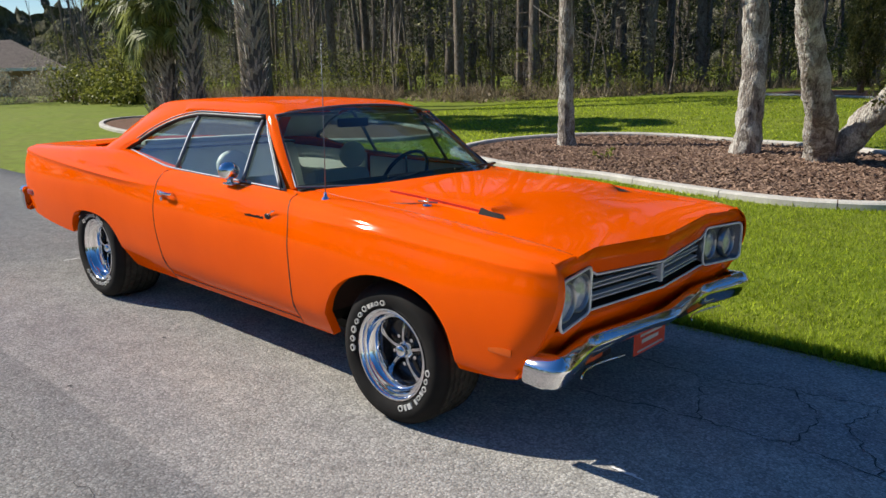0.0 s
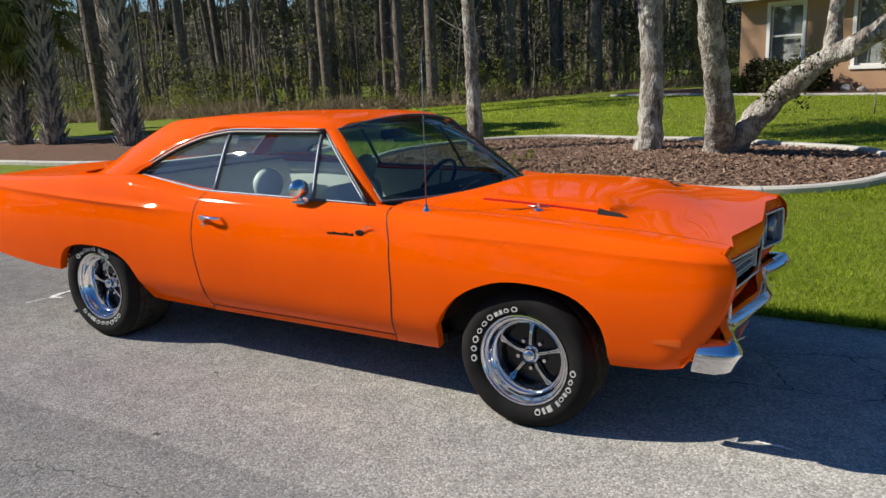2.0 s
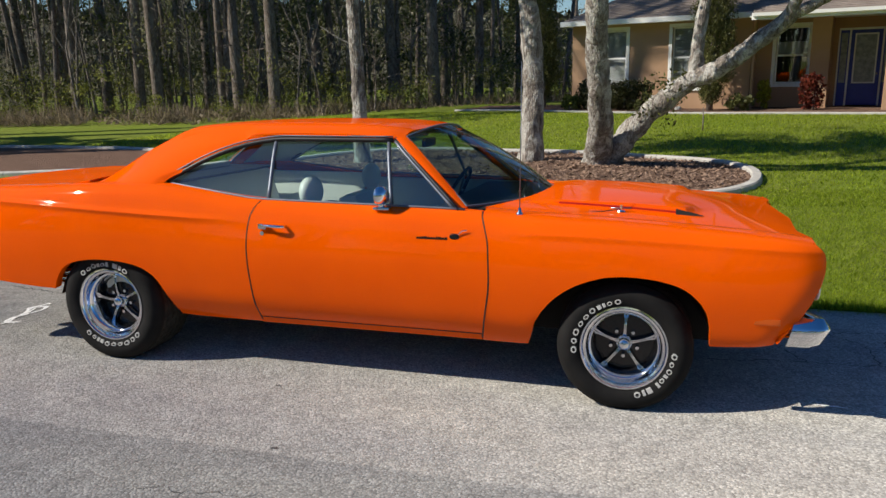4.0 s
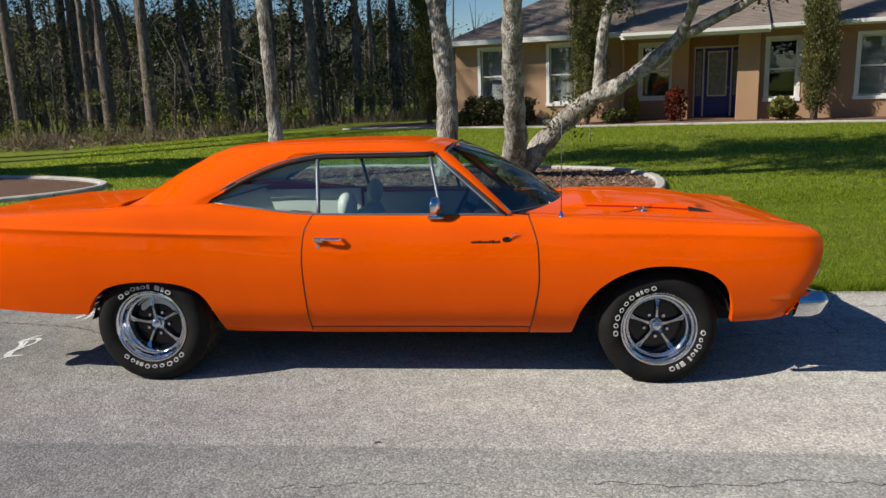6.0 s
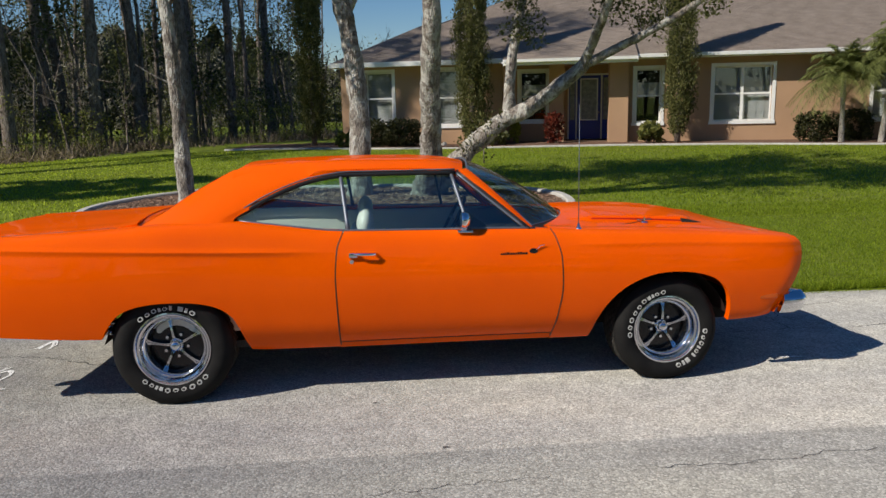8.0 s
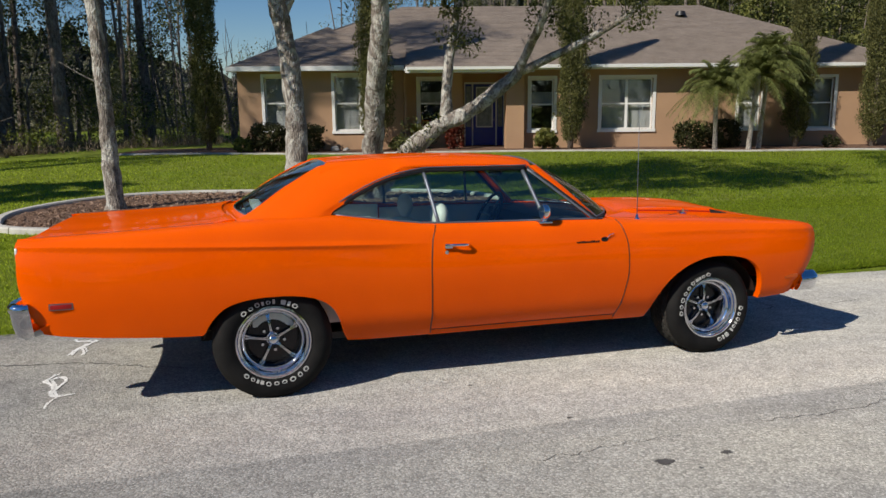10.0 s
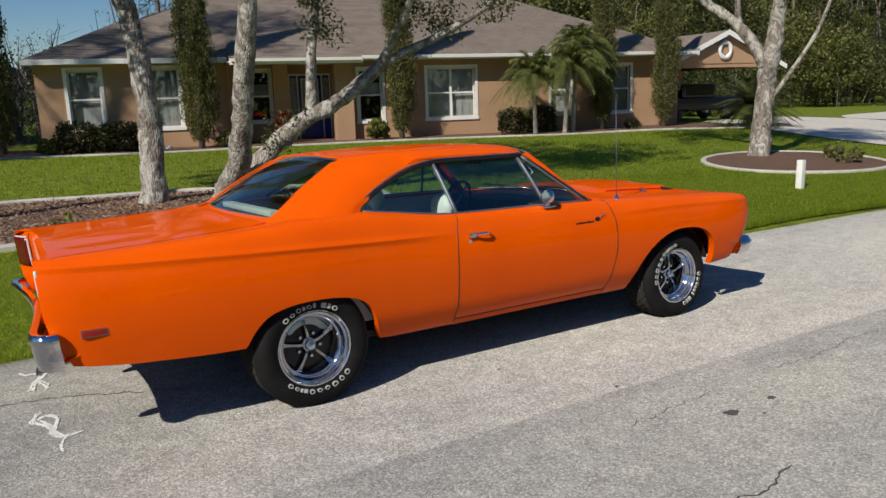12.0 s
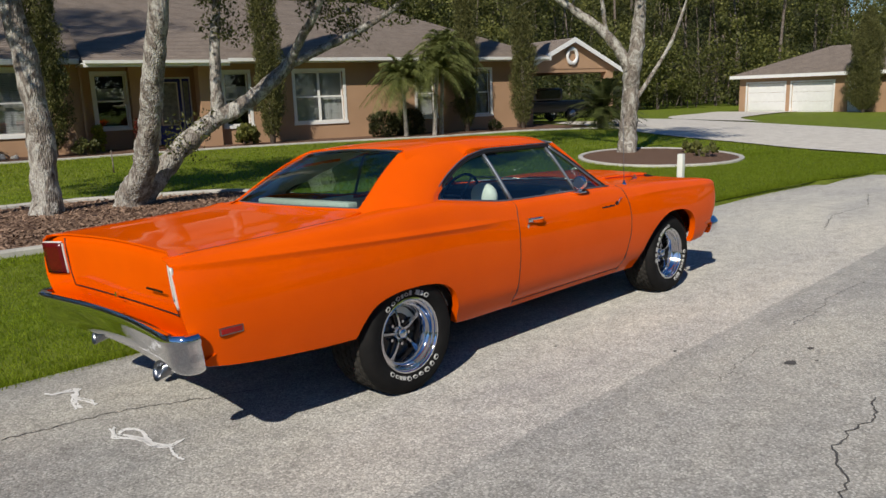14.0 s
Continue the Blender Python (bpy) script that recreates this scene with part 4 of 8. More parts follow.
# neighbour's house far beyond the palms
NM = Matrix.Translation((-54.5, 11.9, -0.7)) @ Matrix.Rotation(radians(70.6), 4, "Z")
neighbour = thing("neighbour_house", NM, "low grey house far off among the trees", "house")
wall_with_openings("wall", -7, 7, 0.0, 0.25, -0.3, 2.6, [(-4.5, -3.0, 0.9, 2.1), (2.0, 4.0, 0.9, 2.1)], neighbour)
part("wall", boxes((-7, -6.75, 0.25, 8.0, -0.3, 2.6), (6.75, 7, 0.25, 8.0, -0.3, 2.6), (-6.75, 6.75, 7.75, 8.0, -0.3, 2.6)), STUCCO, neighbour)
window(neighbour, (-4.6, -2.9, 0.8, 2.2), 0.0, blind=False)
window(neighbour, (1.9, 4.1, 0.8, 2.2), 0.0, cols=2, blind=False)
roof_plane([(-7.6, -0.6, 2.6), (7.6, -0.6, 2.6), (4.5, 4.0, 4.6), (-4.5, 4.0, 4.6)], neighbour)
roof_plane([(7.6, -0.6, 2.6), (7.6, 8.6, 2.6), (4.5, 4.0, 4.6), (4.5, 4.0, 4.6)], neighbour)
roof_plane([(-7.6, 8.6, 2.6), (-7.6, -0.6, 2.6), (-4.5, 4.0, 4.6), (-4.5, 4.0, 4.6)], neighbour)
roof_plane([(7.6, 8.6, 2.6), (-7.6, 8.6, 2.6), (-4.5, 4.0, 4.6), (4.5, 4.0, 4.6)], neighbour)
part("fascia", boxes((-7.6, 7.6, -0.63, -0.6, 2.42, 2.62)), WHITE_TRIM, neighbour)


# ---- plants ----
def np_mesh(name, V, F, mat, parent=None, label="", smooth=False):
    """A mesh from arrays of vertices and of equal faces."""
    me = bpy.data.meshes.new(name)
    n, k = F.shape
    me.vertices.add(len(V))
    me.vertices.foreach_set("co", np.ascontiguousarray(V, np.float32).ravel())
    me.loops.add(n * k)
    me.loops.foreach_set("vertex_index", np.ascontiguousarray(F, np.int32).ravel())
    me.polygons.add(n)
    me.polygons.foreach_set("loop_start", np.arange(0, n * k, k, dtype=np.int32))
    me.polygons.foreach_set("use_smooth", np.full(n, smooth))
    me.materials.append(mat)
    me.update(calc_edges=True)
    me.validate()
    ob = new(name, me)
    if parent is not None:
        ob.parent = parent
    if label:
        ob["label"] = label
    return ob


def leaf_arrays(rs, P, size, narrow=0.42, up=0.0, dirs=None):
    """Diamond leaves at the points P: vertices and quads."""
    n = len(P)
    d = rs.normal(size=(n, 3)) if dirs is None else dirs + 0.35 * rs.normal(size=(n, 3))
    d[:, 2] += up
    d /= np.linalg.norm(d, axis=1, keepdims=True) + 1e-9
    s = np.cross(d, rs.normal(size=(n, 3)))
    s /= np.linalg.norm(s, axis=1, keepdims=True) + 1e-9
    L = (size * rs.uniform(0.6, 1.4, n))[:, None]
    V = np.stack([P, P + d * L * 0.5 + s * L * narrow, P + d * L, P + d * L * 0.5 - s * L * narrow], 1).reshape(-1, 3)
    F = np.arange(4 * n).reshape(-1, 4)
    return V, F


def clumps(rs, centres, spread_r, per, flat=1.0):
    """Points scattered in clumps round the centres."""
    C = np.repeat(np.asarray(centres, float), per, 0)
    r = np.repeat(np.asarray(spread_r, float), per)
    g = rs.normal(size=(len(C), 3))
    g /= np.linalg.norm(g, axis=1, keepdims=True) + 1e-9
    g *= (rs.uniform(0.25, 1.0, len(C)) ** 0.5)[:, None]
    g[:, 2] *= flat
    return C + g * r[:, None]


def limb(pts, radii, seg=12, per=5, knots=0.0, seed=0):
    """A bent tapering limb with a slightly lumpy surface."""
    P = catmull(pts, per)
    n = len(P)
    R = [float(np.interp(i / (n - 1), np.linspace(0, 1, len(radii)), radii)) for i in range(n)]
    v, f = tube(P, R, seg)
    out = []
    for i, q in enumerate(v):
        c = P[min(i // seg, n - 1)]
        k = 1 + knots * noise.noise(Vector((q.x * 5 + seed, q.y * 5, q.z * 3.2))) + 0.5 * knots * noise.noise(Vector((q.x * 17 + seed, q.y * 17, q.z * 8)))
        out.append(c + (q - c) * k)
    return out, f


def on_ground(x, y, z=0.0):
    return Vector((x, y, ground_z(x, y) + z))


def broad_tree(name, trunks, crown_pts, label, leaf_mat=LEAF_OAK, bark=BARK_GREY, seed=1, per=84, size=0.066, twigs=True):
    """A tree of bent limbs (points, radii) and clumps of leaves (x, y, z, r)."""
    root = thing(name, None, label, "tree")
    for i, (pts, radii) in enumerate(trunks):
        v, f = limb(pts, radii, 20, 12, 0.26, seed + i)
        pydata("trunk" if i == 0 else "limb", v, f, bark, root)
    rs = np.random.RandomState(seed)
    C, R = [], []
    tw = Soup()
    ends = [q for t in trunks for q in catmull(t[0], 4) if q.z > 1.0]
    for x, y, z, r in crown_pts:
        k = max(5, int((17 if z < 4.4 else 46) * r))
        for _ in range(k):
            g = rs.normal(size=3) * r * 0.55
            c = np.array((x, y, z)) + g * np.array((1, 1, 0.7))
            C.append(c)
            R.append(rs.uniform(0.14, 0.34) * (1.0 if z < 4.4 else 1.5))
            if twigs:
                e = min(ends, key=lambda q: (q - Vector(c)).length)
                m = e.lerp(Vector(c), 0.5) + Vector((rs.uniform(-0.1, 0.1), rs.uniform(-0.1, 0.1), rs.uniform(0.0, 0.15)))
                v, f = tube([e, m, Vector(c)], [0.012, 0.007, 0.003], 5, False)
                tw.add(v, f)
    if twigs:
        tagged(tw.out("twigs", bark, root, smooth=True), kind="stuff")
    big = np.repeat(np.where(np.array(C)[:, 2] > 4.6, 1.6, 1.0), per)
    V, F = leaf_arrays(rs, clumps(rs, C, R, per), size * big, 0.24)
    np_mesh("crown", V, F, leaf_mat, root, "sparse clumps of small leaves")
    return root


Z0 = 0.03
broad_tree("shade_tree", [
    ([(-3.45, 8.09, Z0 - 0.1), (-3.45, 8.09, 0.25), (-3.46, 8.09, 0.9), (-3.47, 8.09, 1.7), (-3.49, 8.1, 2.5), (-3.53, 8.1, 3.4), (-3.75, 8.15, 4.6), (-4.0, 8.2, 6.0)], [0.21, 0.145, 0.125, 0.115, 0.11, 0.10, 0.09, 0.06]),
    ([(-3.53, 8.1, 3.3), (-3.1, 8.0, 4.1), (-2.7, 7.8, 5.2)], [0.06, 0.045, 0.02]),
    ([(-3.47, 8.09, 2.1), (-3.75, 8.0, 2.25), (-4.05, 7.95, 2.45)], [0.018, 0.012, 0.006]),
], [(-4.0, 8.2, 6.3, 1.3), (-2.6, 7.8, 5.6, 1.0), (-3.6, 8.2, 5.4, 0.9)], "slender grey-barked tree with patchy lichen", seed=11)
broad_tree("shade_tree", [
    ([(-0.47, 8.40, Z0 - 0.1), (-0.46, 8.40, 0.22), (-0.44, 8.40, 0.8), (-0.42, 8.4, 1.5), (-0.46, 8.4, 2.15), (-0.56, 8.4, 3.0), (-0.68, 8.4, 3.6), (-0.9, 8.45, 5.0), (-1.0, 8.5, 6.3)], [0.29, 0.215, 0.185, 0.175, 0.165, 0.155, 0.145, 0.11, 0.06]),
    ([(-0.6, 8.4, 3.2), (-0.1, 8.5, 4.2), (0.4, 8.6, 5.4)], [0.08, 0.06, 0.03]),
], [(-1.0, 8.5, 6.4, 1.5), (0.5, 8.6, 5.8, 1.2), (-0.4, 8.3, 5.6, 1.0)], "straight grey-barked tree rising from the mulch", seed=12)
broad_tree("forked_tree", [
    ([(0.70, 8.12, Z0 - 0.1), (0.72, 8.02, 0.25), (0.76, 7.6, 0.75), (0.75, 7.25, 1.3), (0.73, 6.95, 1.95), (0.74, 6.6, 2.8), (0.72, 6.2, 4.0), (0.6, 6.0, 5.5)], [0.31, 0.24, 0.185, 0.165, 0.155, 0.145, 0.12, 0.06]),
    ([(0.78, 8.12, 0.05), (1.05, 8.05, 0.42), (1.42, 7.92, 0.86), (2.05, 7.70, 1.40), (2.45, 7.55, 1.58), (3.0, 7.38, 2.0), (3.35, 7.3, 2.3)], [0.20, 0.185, 0.165, 0.145, 0.13, 0.115, 0.10]),
    ([(2.14, 7.69, 1.46), (2.16, 7.70, 2.1), (2.24, 7.78, 2.6), (2.38, 7.88, 3.2), (2.6, 8.0, 4.4), (2.65, 8.1, 5.4)], [0.105, 0.095, 0.085, 0.075, 0.055, 0.03]),
    ([(3.32, 7.3, 2.27), (3.42, 7.0, 2.7), (3.47, 6.6, 3.1), (3.6, 6.3, 4.0), (3.7, 6.2, 5.0)], [0.085, 0.075, 0.065, 0.05, 0.03]),
    ([(3.32, 7.3, 2.28), (3.85, 6.95, 2.55), (4.4, 6.55, 2.86), (5.0, 6.2, 3.3), (5.7, 6.0, 4.0)], [0.085, 0.070, 0.060, 0.045, 0.025]),
], [(0.6, 6.1, 5.7, 1.4), (2.6, 8.1, 5.2, 1.3), (2.45, 7.9, 3.3, 0.42), (2.3, 7.8, 2.85, 0.26), (3.7, 6.3, 5.3, 1.2), (3.5, 6.7, 3.2, 0.3), (4.3, 6.6, 2.95, 0.48), (4.9, 6.2, 3.35, 0.70), (5.6, 6.0, 4.3, 1.0), (1.7, 7.8, 1.22, 0.34), (5.0, 7.0, 5.6, 1.4), (3.0, 9.0, 5.8, 1.5)], "leaning forked tree with a long low limb", seed=13)
broad_tree("shade_tree", [
    ([(12.79, 6.37, -0.12), (12.79, 6.36, 0.25), (12.80, 6.34, 0.9), (12.82, 6.32, 1.6), (12.85, 6.28, 2.3), (12.90, 6.18, 3.1), (12.92, 6.15, 4.2), (13.0, 6.1, 5.6)], [0.36, 0.25, 0.21, 0.20, 0.20, 0.16, 0.13, 0.07]),
    ([(12.80, 6.36, 2.15), (12.66, 6.58, 2.62), (12.4, 7.0, 3.2), (11.88, 7.85, 3.95), (11.4, 8.5, 4.9)], [0.16, 0.14, 0.12, 0.095, 0.05]),
    ([(12.84, 6.28, 1.3), (13.1, 5.9, 2.0), (13.4, 5.5, 2.9), (13.7, 5.2, 4.2)], [0.06, 0.05, 0.04, 0.02]),
    ([(12.5, 6.85, 3.0), (12.35, 6.9, 3.9), (12.2, 7.0, 5.0)], [0.06, 0.05, 0.03]),
], [(13.0, 6.1, 6.0, 1.6), (11.3, 8.6, 5.2, 1.4), (13.8, 5.1, 4.8, 1.1), (12.2, 7.0, 5.6, 1.2)], "pale-barked shade tree in a round bed", seed=14)


# sabal palms with crossed leaf bases on the trunk
def sabal(x, y, h, lean, seed, skirt=0):
    root = thing("sabal_palm", Matrix.Translation(on_ground(x, y)), "sabal palm with crossed grey leaf bases on its trunk", "palm", "sabal palms")
    rs = random.Random(seed)
    pts = [(0, 0, -0.1), (lean * 0.25, 0.02, h * 0.35), (lean * 0.6, 0.05, h * 0.7), (lean, 0.08, h)]
    v, f = limb(pts, [0.26, 0.20, 0.20, 0.22], 14, 6, 0.1, seed)
    pydata("trunk", v, f, BARK_PALM, root)
    path = catmull(pts, 20)
    boots = Soup()
    n = int(h / 0.075)
    for i in range(n):
        t = i / n
        c = path[int(t * (len(path) - 1))]
        for k in range(3):
            a = i * 2.4 + k * 2 * math.pi / 3 + rs.uniform(-0.2, 0.2)
            o = Vector((math.cos(a), math.sin(a), 0))
            s = Vector((-math.sin(a), math.cos(a), 0))
            L = rs.uniform(0.30, 0.46)
            out = rs.uniform(0.10, 0.22)
            b = c + o * 0.19
            w = rs.uniform(0.035, 0.055)
            for sg in (-1, 1):
                top = b + o * out + s * sg * 0.17 + Vector((0, 0, L))
                base = b + s * sg * 0.02
                boots.add([base - s * w, base + s * w, top + s * w * 0.55, top - s * w * 0.55, base - o * 0.05, top - o * 0.02 + Vector((0, 0, -0.02))], [(0, 1, 2, 3), (0, 3, 5, 4), (1, 4, 5, 2)])
    tagged(boots.out("leaf_bases", BOOT, root, "pale crossed leaf bases"), kind="stuff")
    top = path[-1]
    fr = Soup()
    for i in range(84 + skirt):
        a = i * 2.399 + rs.uniform(-0.2, 0.2)
        el = rs.uniform(-0.9, 1.2) if i < 84 else rs.uniform(-1.45, -0.7)
        L = rs.uniform(1.0, 1.5) if i < 84 else rs.uniform(1.0, 1.9)
        o = Vector((math.cos(a) * math.cos(el), math.sin(a) * math.cos(el), math.sin(el)))
        end = top + o * L + Vector((0, 0, -0.15 * L))
        v, f = tube([top, top + o * L * 0.5 + Vector((0, 0, 0.08)), end], [0.016, 0.012, 0.007], 4, False)
        fr.add(v, f)
        s = o.cross(Vector((0, 0, 1))).normalized()
        u = s.cross(o)
        for k in range(22):
            b = -1.9 + 3.8 * k / 21
            d = (o * math.cos(b) + s * math.sin(b)).normalized()
            q = rs.uniform(0.6, 0.85) * (1 - 0.18 * abs(b))
            tip = end + d * q + u * -0.05 + Vector((0, 0, -0.28 * q * rs.uniform(0.5, 1.4)))
            mid = end + d * q * 0.55
            w = d.cross(u).normalized() * 0.034
            fr.add([end, mid + w, tip, mid - w], [(0, 1, 2, 3)])
    fr.out("crown", LEAF_PALM, root, "fan-shaped drooping fronds")
    return root


sabal(-13.25, 8.4, 6.2, 0.35, 1)
sabal(-16.4, 8.45, 6.6, 0.4, 2)
sabal(-18.15, 8.6, 4.3, 0.4, 3, 26)
sabal(-20.5, 9.4, 4.2, -0.2, 4, 40)


# feathery dwarf date palms against the house
def date_palm(u, v, h, seed):
    p = HOUSE_M @ Vector((u, v, 0))
    root = thing("date_palm", Matrix.Translation(on_ground(p.x, p.y)), "small feathery date palm beside the house", "palm", "date palms")
    rs = random.Random(seed)
    lean = rs.uniform(-0.15, 0.25)
    pts = [(0, 0, -0.05), (lean * 0.3, 0, h * 0.4), (lean, 0, h)]
    vv, ff = limb(pts, [0.085, 0.065, 0.075], 10, 6, 0.15, seed)
    pydata("trunk", vv, ff, BOOT, root)
    top = Vector(pts[-1])
    fr = Soup()
    for i in range(72):
        a = i * 2.399
        el = rs.uniform(-0.15, 1.40)
        L = rs.uniform(1.15, 1.70)
        hz = Vector((math.cos(a), math.sin(a), 0))
        rib = [top + hz * L * t * math.cos(el) + Vector((0, 0, L * (t * math.sin(el) - 0.66 * t * t * (0.55 + 0.6 * math.cos(el))))) for t in (0, 0.2, 0.4, 0.6, 0.8, 1.0)]
        v2, f2 = tube(rib, [0.012, 0.010, 0.008, 0.006, 0.004, 0.002], 4, False)
        fr.add(v2, f2)
        s = hz.cross(Vector((0, 0, 1)))
        for k in range(36):
            t = 0.12 + 0.86 * k / 35
            j = min(int(t * 5), 4)
            b = rib[j].lerp(rib[j + 1], t * 5 - j)
            d = (rib[j + 1] - rib[j]).normalized()
            for sg in (-1, 1):
                q = 0.40 * math.sin(math.pi * min(0.95, 0.25 + 0.7 * t)) * rs.uniform(0.8, 1.2)
                tip = b + (s * sg * 0.8 + d * 0.6).normalized() * q + Vector((0, 0, -0.10 * rs.uniform(0.3, 1.5)))
                w = d * 0.013
                fr.add([b - w, b + w, tip], [(0, 1, 2)])
    fr.out("crown", LEAF_PALM, root, "arching feathery fronds")
    return root


date_palm(14.75, -1.7, 2.0, 21)
date_palm(16.2, -1.6, 2.9, 22)
date_palm(15.7, -2.0, 2.3, 23)


def cypress(x, y, h, r, seed, label="tall narrow Italian cypress against the house"):
    root = thing("cypress_tree", Matrix.Translation(on_ground(x, y)), label, "cypress", "cypresses")
    rs = np.random.RandomState(seed)
    v, f = limb([(0, 0, -0.05), (0, 0, h * 0.5), (0, 0, h * 0.96)], [0.10, 0.06, 0.01], 8, 4)
    pydata("trunk", v, f, BARK_PINE, root)
    n = int(h * 190 * max(1.0, (r / 0.40) ** 2))
    z = rs.uniform(0.02, 1, n) ** 0.9
    rad = r * np.minimum(1, z * 7 + 0.15) * np.clip((1.02 - z) * 3.2, 0.10, 1) * rs.uniform(0.55, 1.08, n)
    a = rs.uniform(0, 2 * math.pi, n)
    lump = 1 + 0.22 * np.sin(3 * a + 9 * z) + 0.15 * np.sin(7 * a - 23 * z)
    C = np.stack([rad * lump * np.cos(a), rad * lump * np.sin(a), 0.12 + z * (h - 0.1)], 1)
    P = clumps(rs, C, np.full(n, 0.13), 30, 1.6)
    d = np.stack([np.cos(np.repeat(a, 30)) * 0.25, np.sin(np.repeat(a, 30)) * 0.25, np.full(len(P), 1.0)], 1)
    V, F = leaf_arrays(rs, P, 0.062, 0.24, dirs=d)
    np_mesh("crown", V, F, LEAF_CYPRESS, root, "dense upright olive-green foliage")
    return root


for u, v, h, r, sd in ((3.95, -0.95, 7.6, 0.44, 1), (10.3, -0.85, 7.4, 0.36, 2), (17.75, -0.9, 7.2, 0.35, 3), (20.25, -1.0, 6.9, 0.38, 4), (-1.7, 0.2, 8.2, 0.40, 5)):
    p = HOUSE_M @ Vector((u, v, 0))
    cypress(p.x, p.y, h, r, sd)
cypress(39.3, 8.5, 5.1, 0.66, 6, "dark conical cypress beside the garage")


def shrub(name, x, y, rx, ry, h, mat, label, seed, size=0.07, n=70, per=26, up=0.0, stems=True):
    root = thing(name, Matrix.Translation(on_ground(x, y, 0.02)), label, "shrub")
    rs = np.random.RandomState(seed)
    st = Soup()
    rng = random.Random(seed)
    for _ in range(7):
        a = rng.uniform(0, 6.28)
        v, f = tube([(0.3 * rx * math.cos(a), 0.3 * ry * math.sin(a), -0.05), (0.5 * rx * math.cos(a), 0.5 * ry * math.sin(a), h * 0.6)], [0.012, 0.006], 5, False)
        st.add(v, f)
    st.out("stems", BARK_PINE, root, smooth=True)
    a, c = rs.uniform(0, 2 * math.pi, n), rs.uniform(0.0, 1, n)
    k = np.sqrt(np.clip(1 - (2 * c - 1) ** 6, 0, 1)) * rs.uniform(0.6, 1.0, n)
    C = np.stack([rx * k * np.cos(a), ry * k * np.sin(a), 0.06 + h * c * 0.92], 1)
    V, F = leaf_arrays(rs, clumps(rs, C, np.full(n, 0.16 * max(rx, h)), per), size, 0.38, up)
    np_mesh("foliage", V, F, mat, root)
    return root


def at_house(u, v):
    p = HOUSE_M @ Vector((u, v, 0))
    return p.x, p.y


shrub("hedge", *at_house(0.55, -0.75), 0.62, 0.5, 0.85, LEAF_HEDGE, "clipped brown-green hedge under the window", 31, n=150)
shrub("hedge", *at_house(1.65, -0.8), 0.65, 0.5, 0.82, LEAF_HEDGE, "clipped brown-green hedge under the window", 32, n=150)
shrub("round_shrub", *at_house(14.15, -1.2), 0.48, 0.45, 0.82, LEAF_HEDGE, "clipped round green shrub beside the palms", 33, n=120)
shrub("round_shrub", *at_house(15.3, -0.8), 0.6, 0.5, 0.85, LEAF_HEDGE, "clipped round green shrub beside the palms", 34, n=120)
shrub("spiky_shrub", *at_house(9.5, -0.75), 0.36, 0.26, 0.50, LEAF_WOODS, "loose pale-green grassy shrub below a window", 35, 0.15, 44, 18, 1.8)
shrub("red_shrub", *at_house(6.55, -0.35), 0.24, 0.24, 0.90, LEAF_RED, "dark red-leaved shrub by the entry", 36, 0.085, 50, 22, 0.5)
shrub("yellow_shrub", *at_house(5.25, 0.1), 0.14, 0.14, 0.72, LEAF_YELLOW, "slim yellow-green upright shrub by the porch", 37, 0.08, 40, 14, 0.8)
shrub("low_shrub", *at_house(4.75, -0.9), 0.34, 0.3, 0.40, LEAF_OAK, "low dark shrub at the corner of the house", 38, 0.07, 40, 24)
shrub("low_shrub", *at_house(-0.3, -0.8), 0.30, 0.3, 0.40, LEAF_SHRUB, "low green shrub at the corner of the house", 39, 0.10, 40, 14)
shrub("low_shrub", *at_house(18.7, -1.3), 0.3, 0.25, 0.3, LEAF_HEDGE, "low dark shrub under the end window", 40, 0.08, 30, 12)
shrub("ring_shrub", 13.6, 5.0, 0.26, 0.22, 0.26, LEAF_WOODS, "loose green shrub in the round bed", 41, 0.10, 16, 12, 0.8)
shrub("ring_shrub", 13.0, 4.4, 0.34, 0.30, 0.34, LEAF_WOODS, "loose green shrub in the round bed", 42, 0.10, 16, 12, 0.8)
shrub("bed_sprout", -2.0, 6.9, 0.16, 0.14, 0.14, LEAF_SHRUB, "small tuft of green weeds in the mulch", 43, 0.05, 9, 7, 0.8)


# garden stake and pale stones by the house
v, f = tube([on_ground(2.62, 13.6, -0.1), on_ground(2.62, 13.6, 0.3), on_ground(2.61, 13.6, 0.52)], [0.016, 0.014, 0.012], 8)
stake = pydata("garden_stake", v, f, BARK_PINE)
tagged(stake, "thin rusty stake standing in the lawn", "stake")
for k, (u, w, r) in enumerate(((2.62, -0.6, 0.15), (2.98, -0.55, 0.11))):
    bm = bmesh.new()
    bmesh.ops.create_icosphere(bm, subdivisions=3, radius=r)
    for vt in bm.verts:
        vt.co *= 1 + 0.35 * noise.noise(vt.co * 9 + Vector((k * 7, 0, 0)))
        vt.co.z *= 0.75
    stone = part("landscape_stone", bm, CONCRETE, None, "", True)
    sx, sy = at_house(u, w)
    stone.location = (sx, sy, ground_z(sx, sy) + r * 0.5)
    tagged(stone, "pale rounded stone under the window", "stone", "stones by the house")


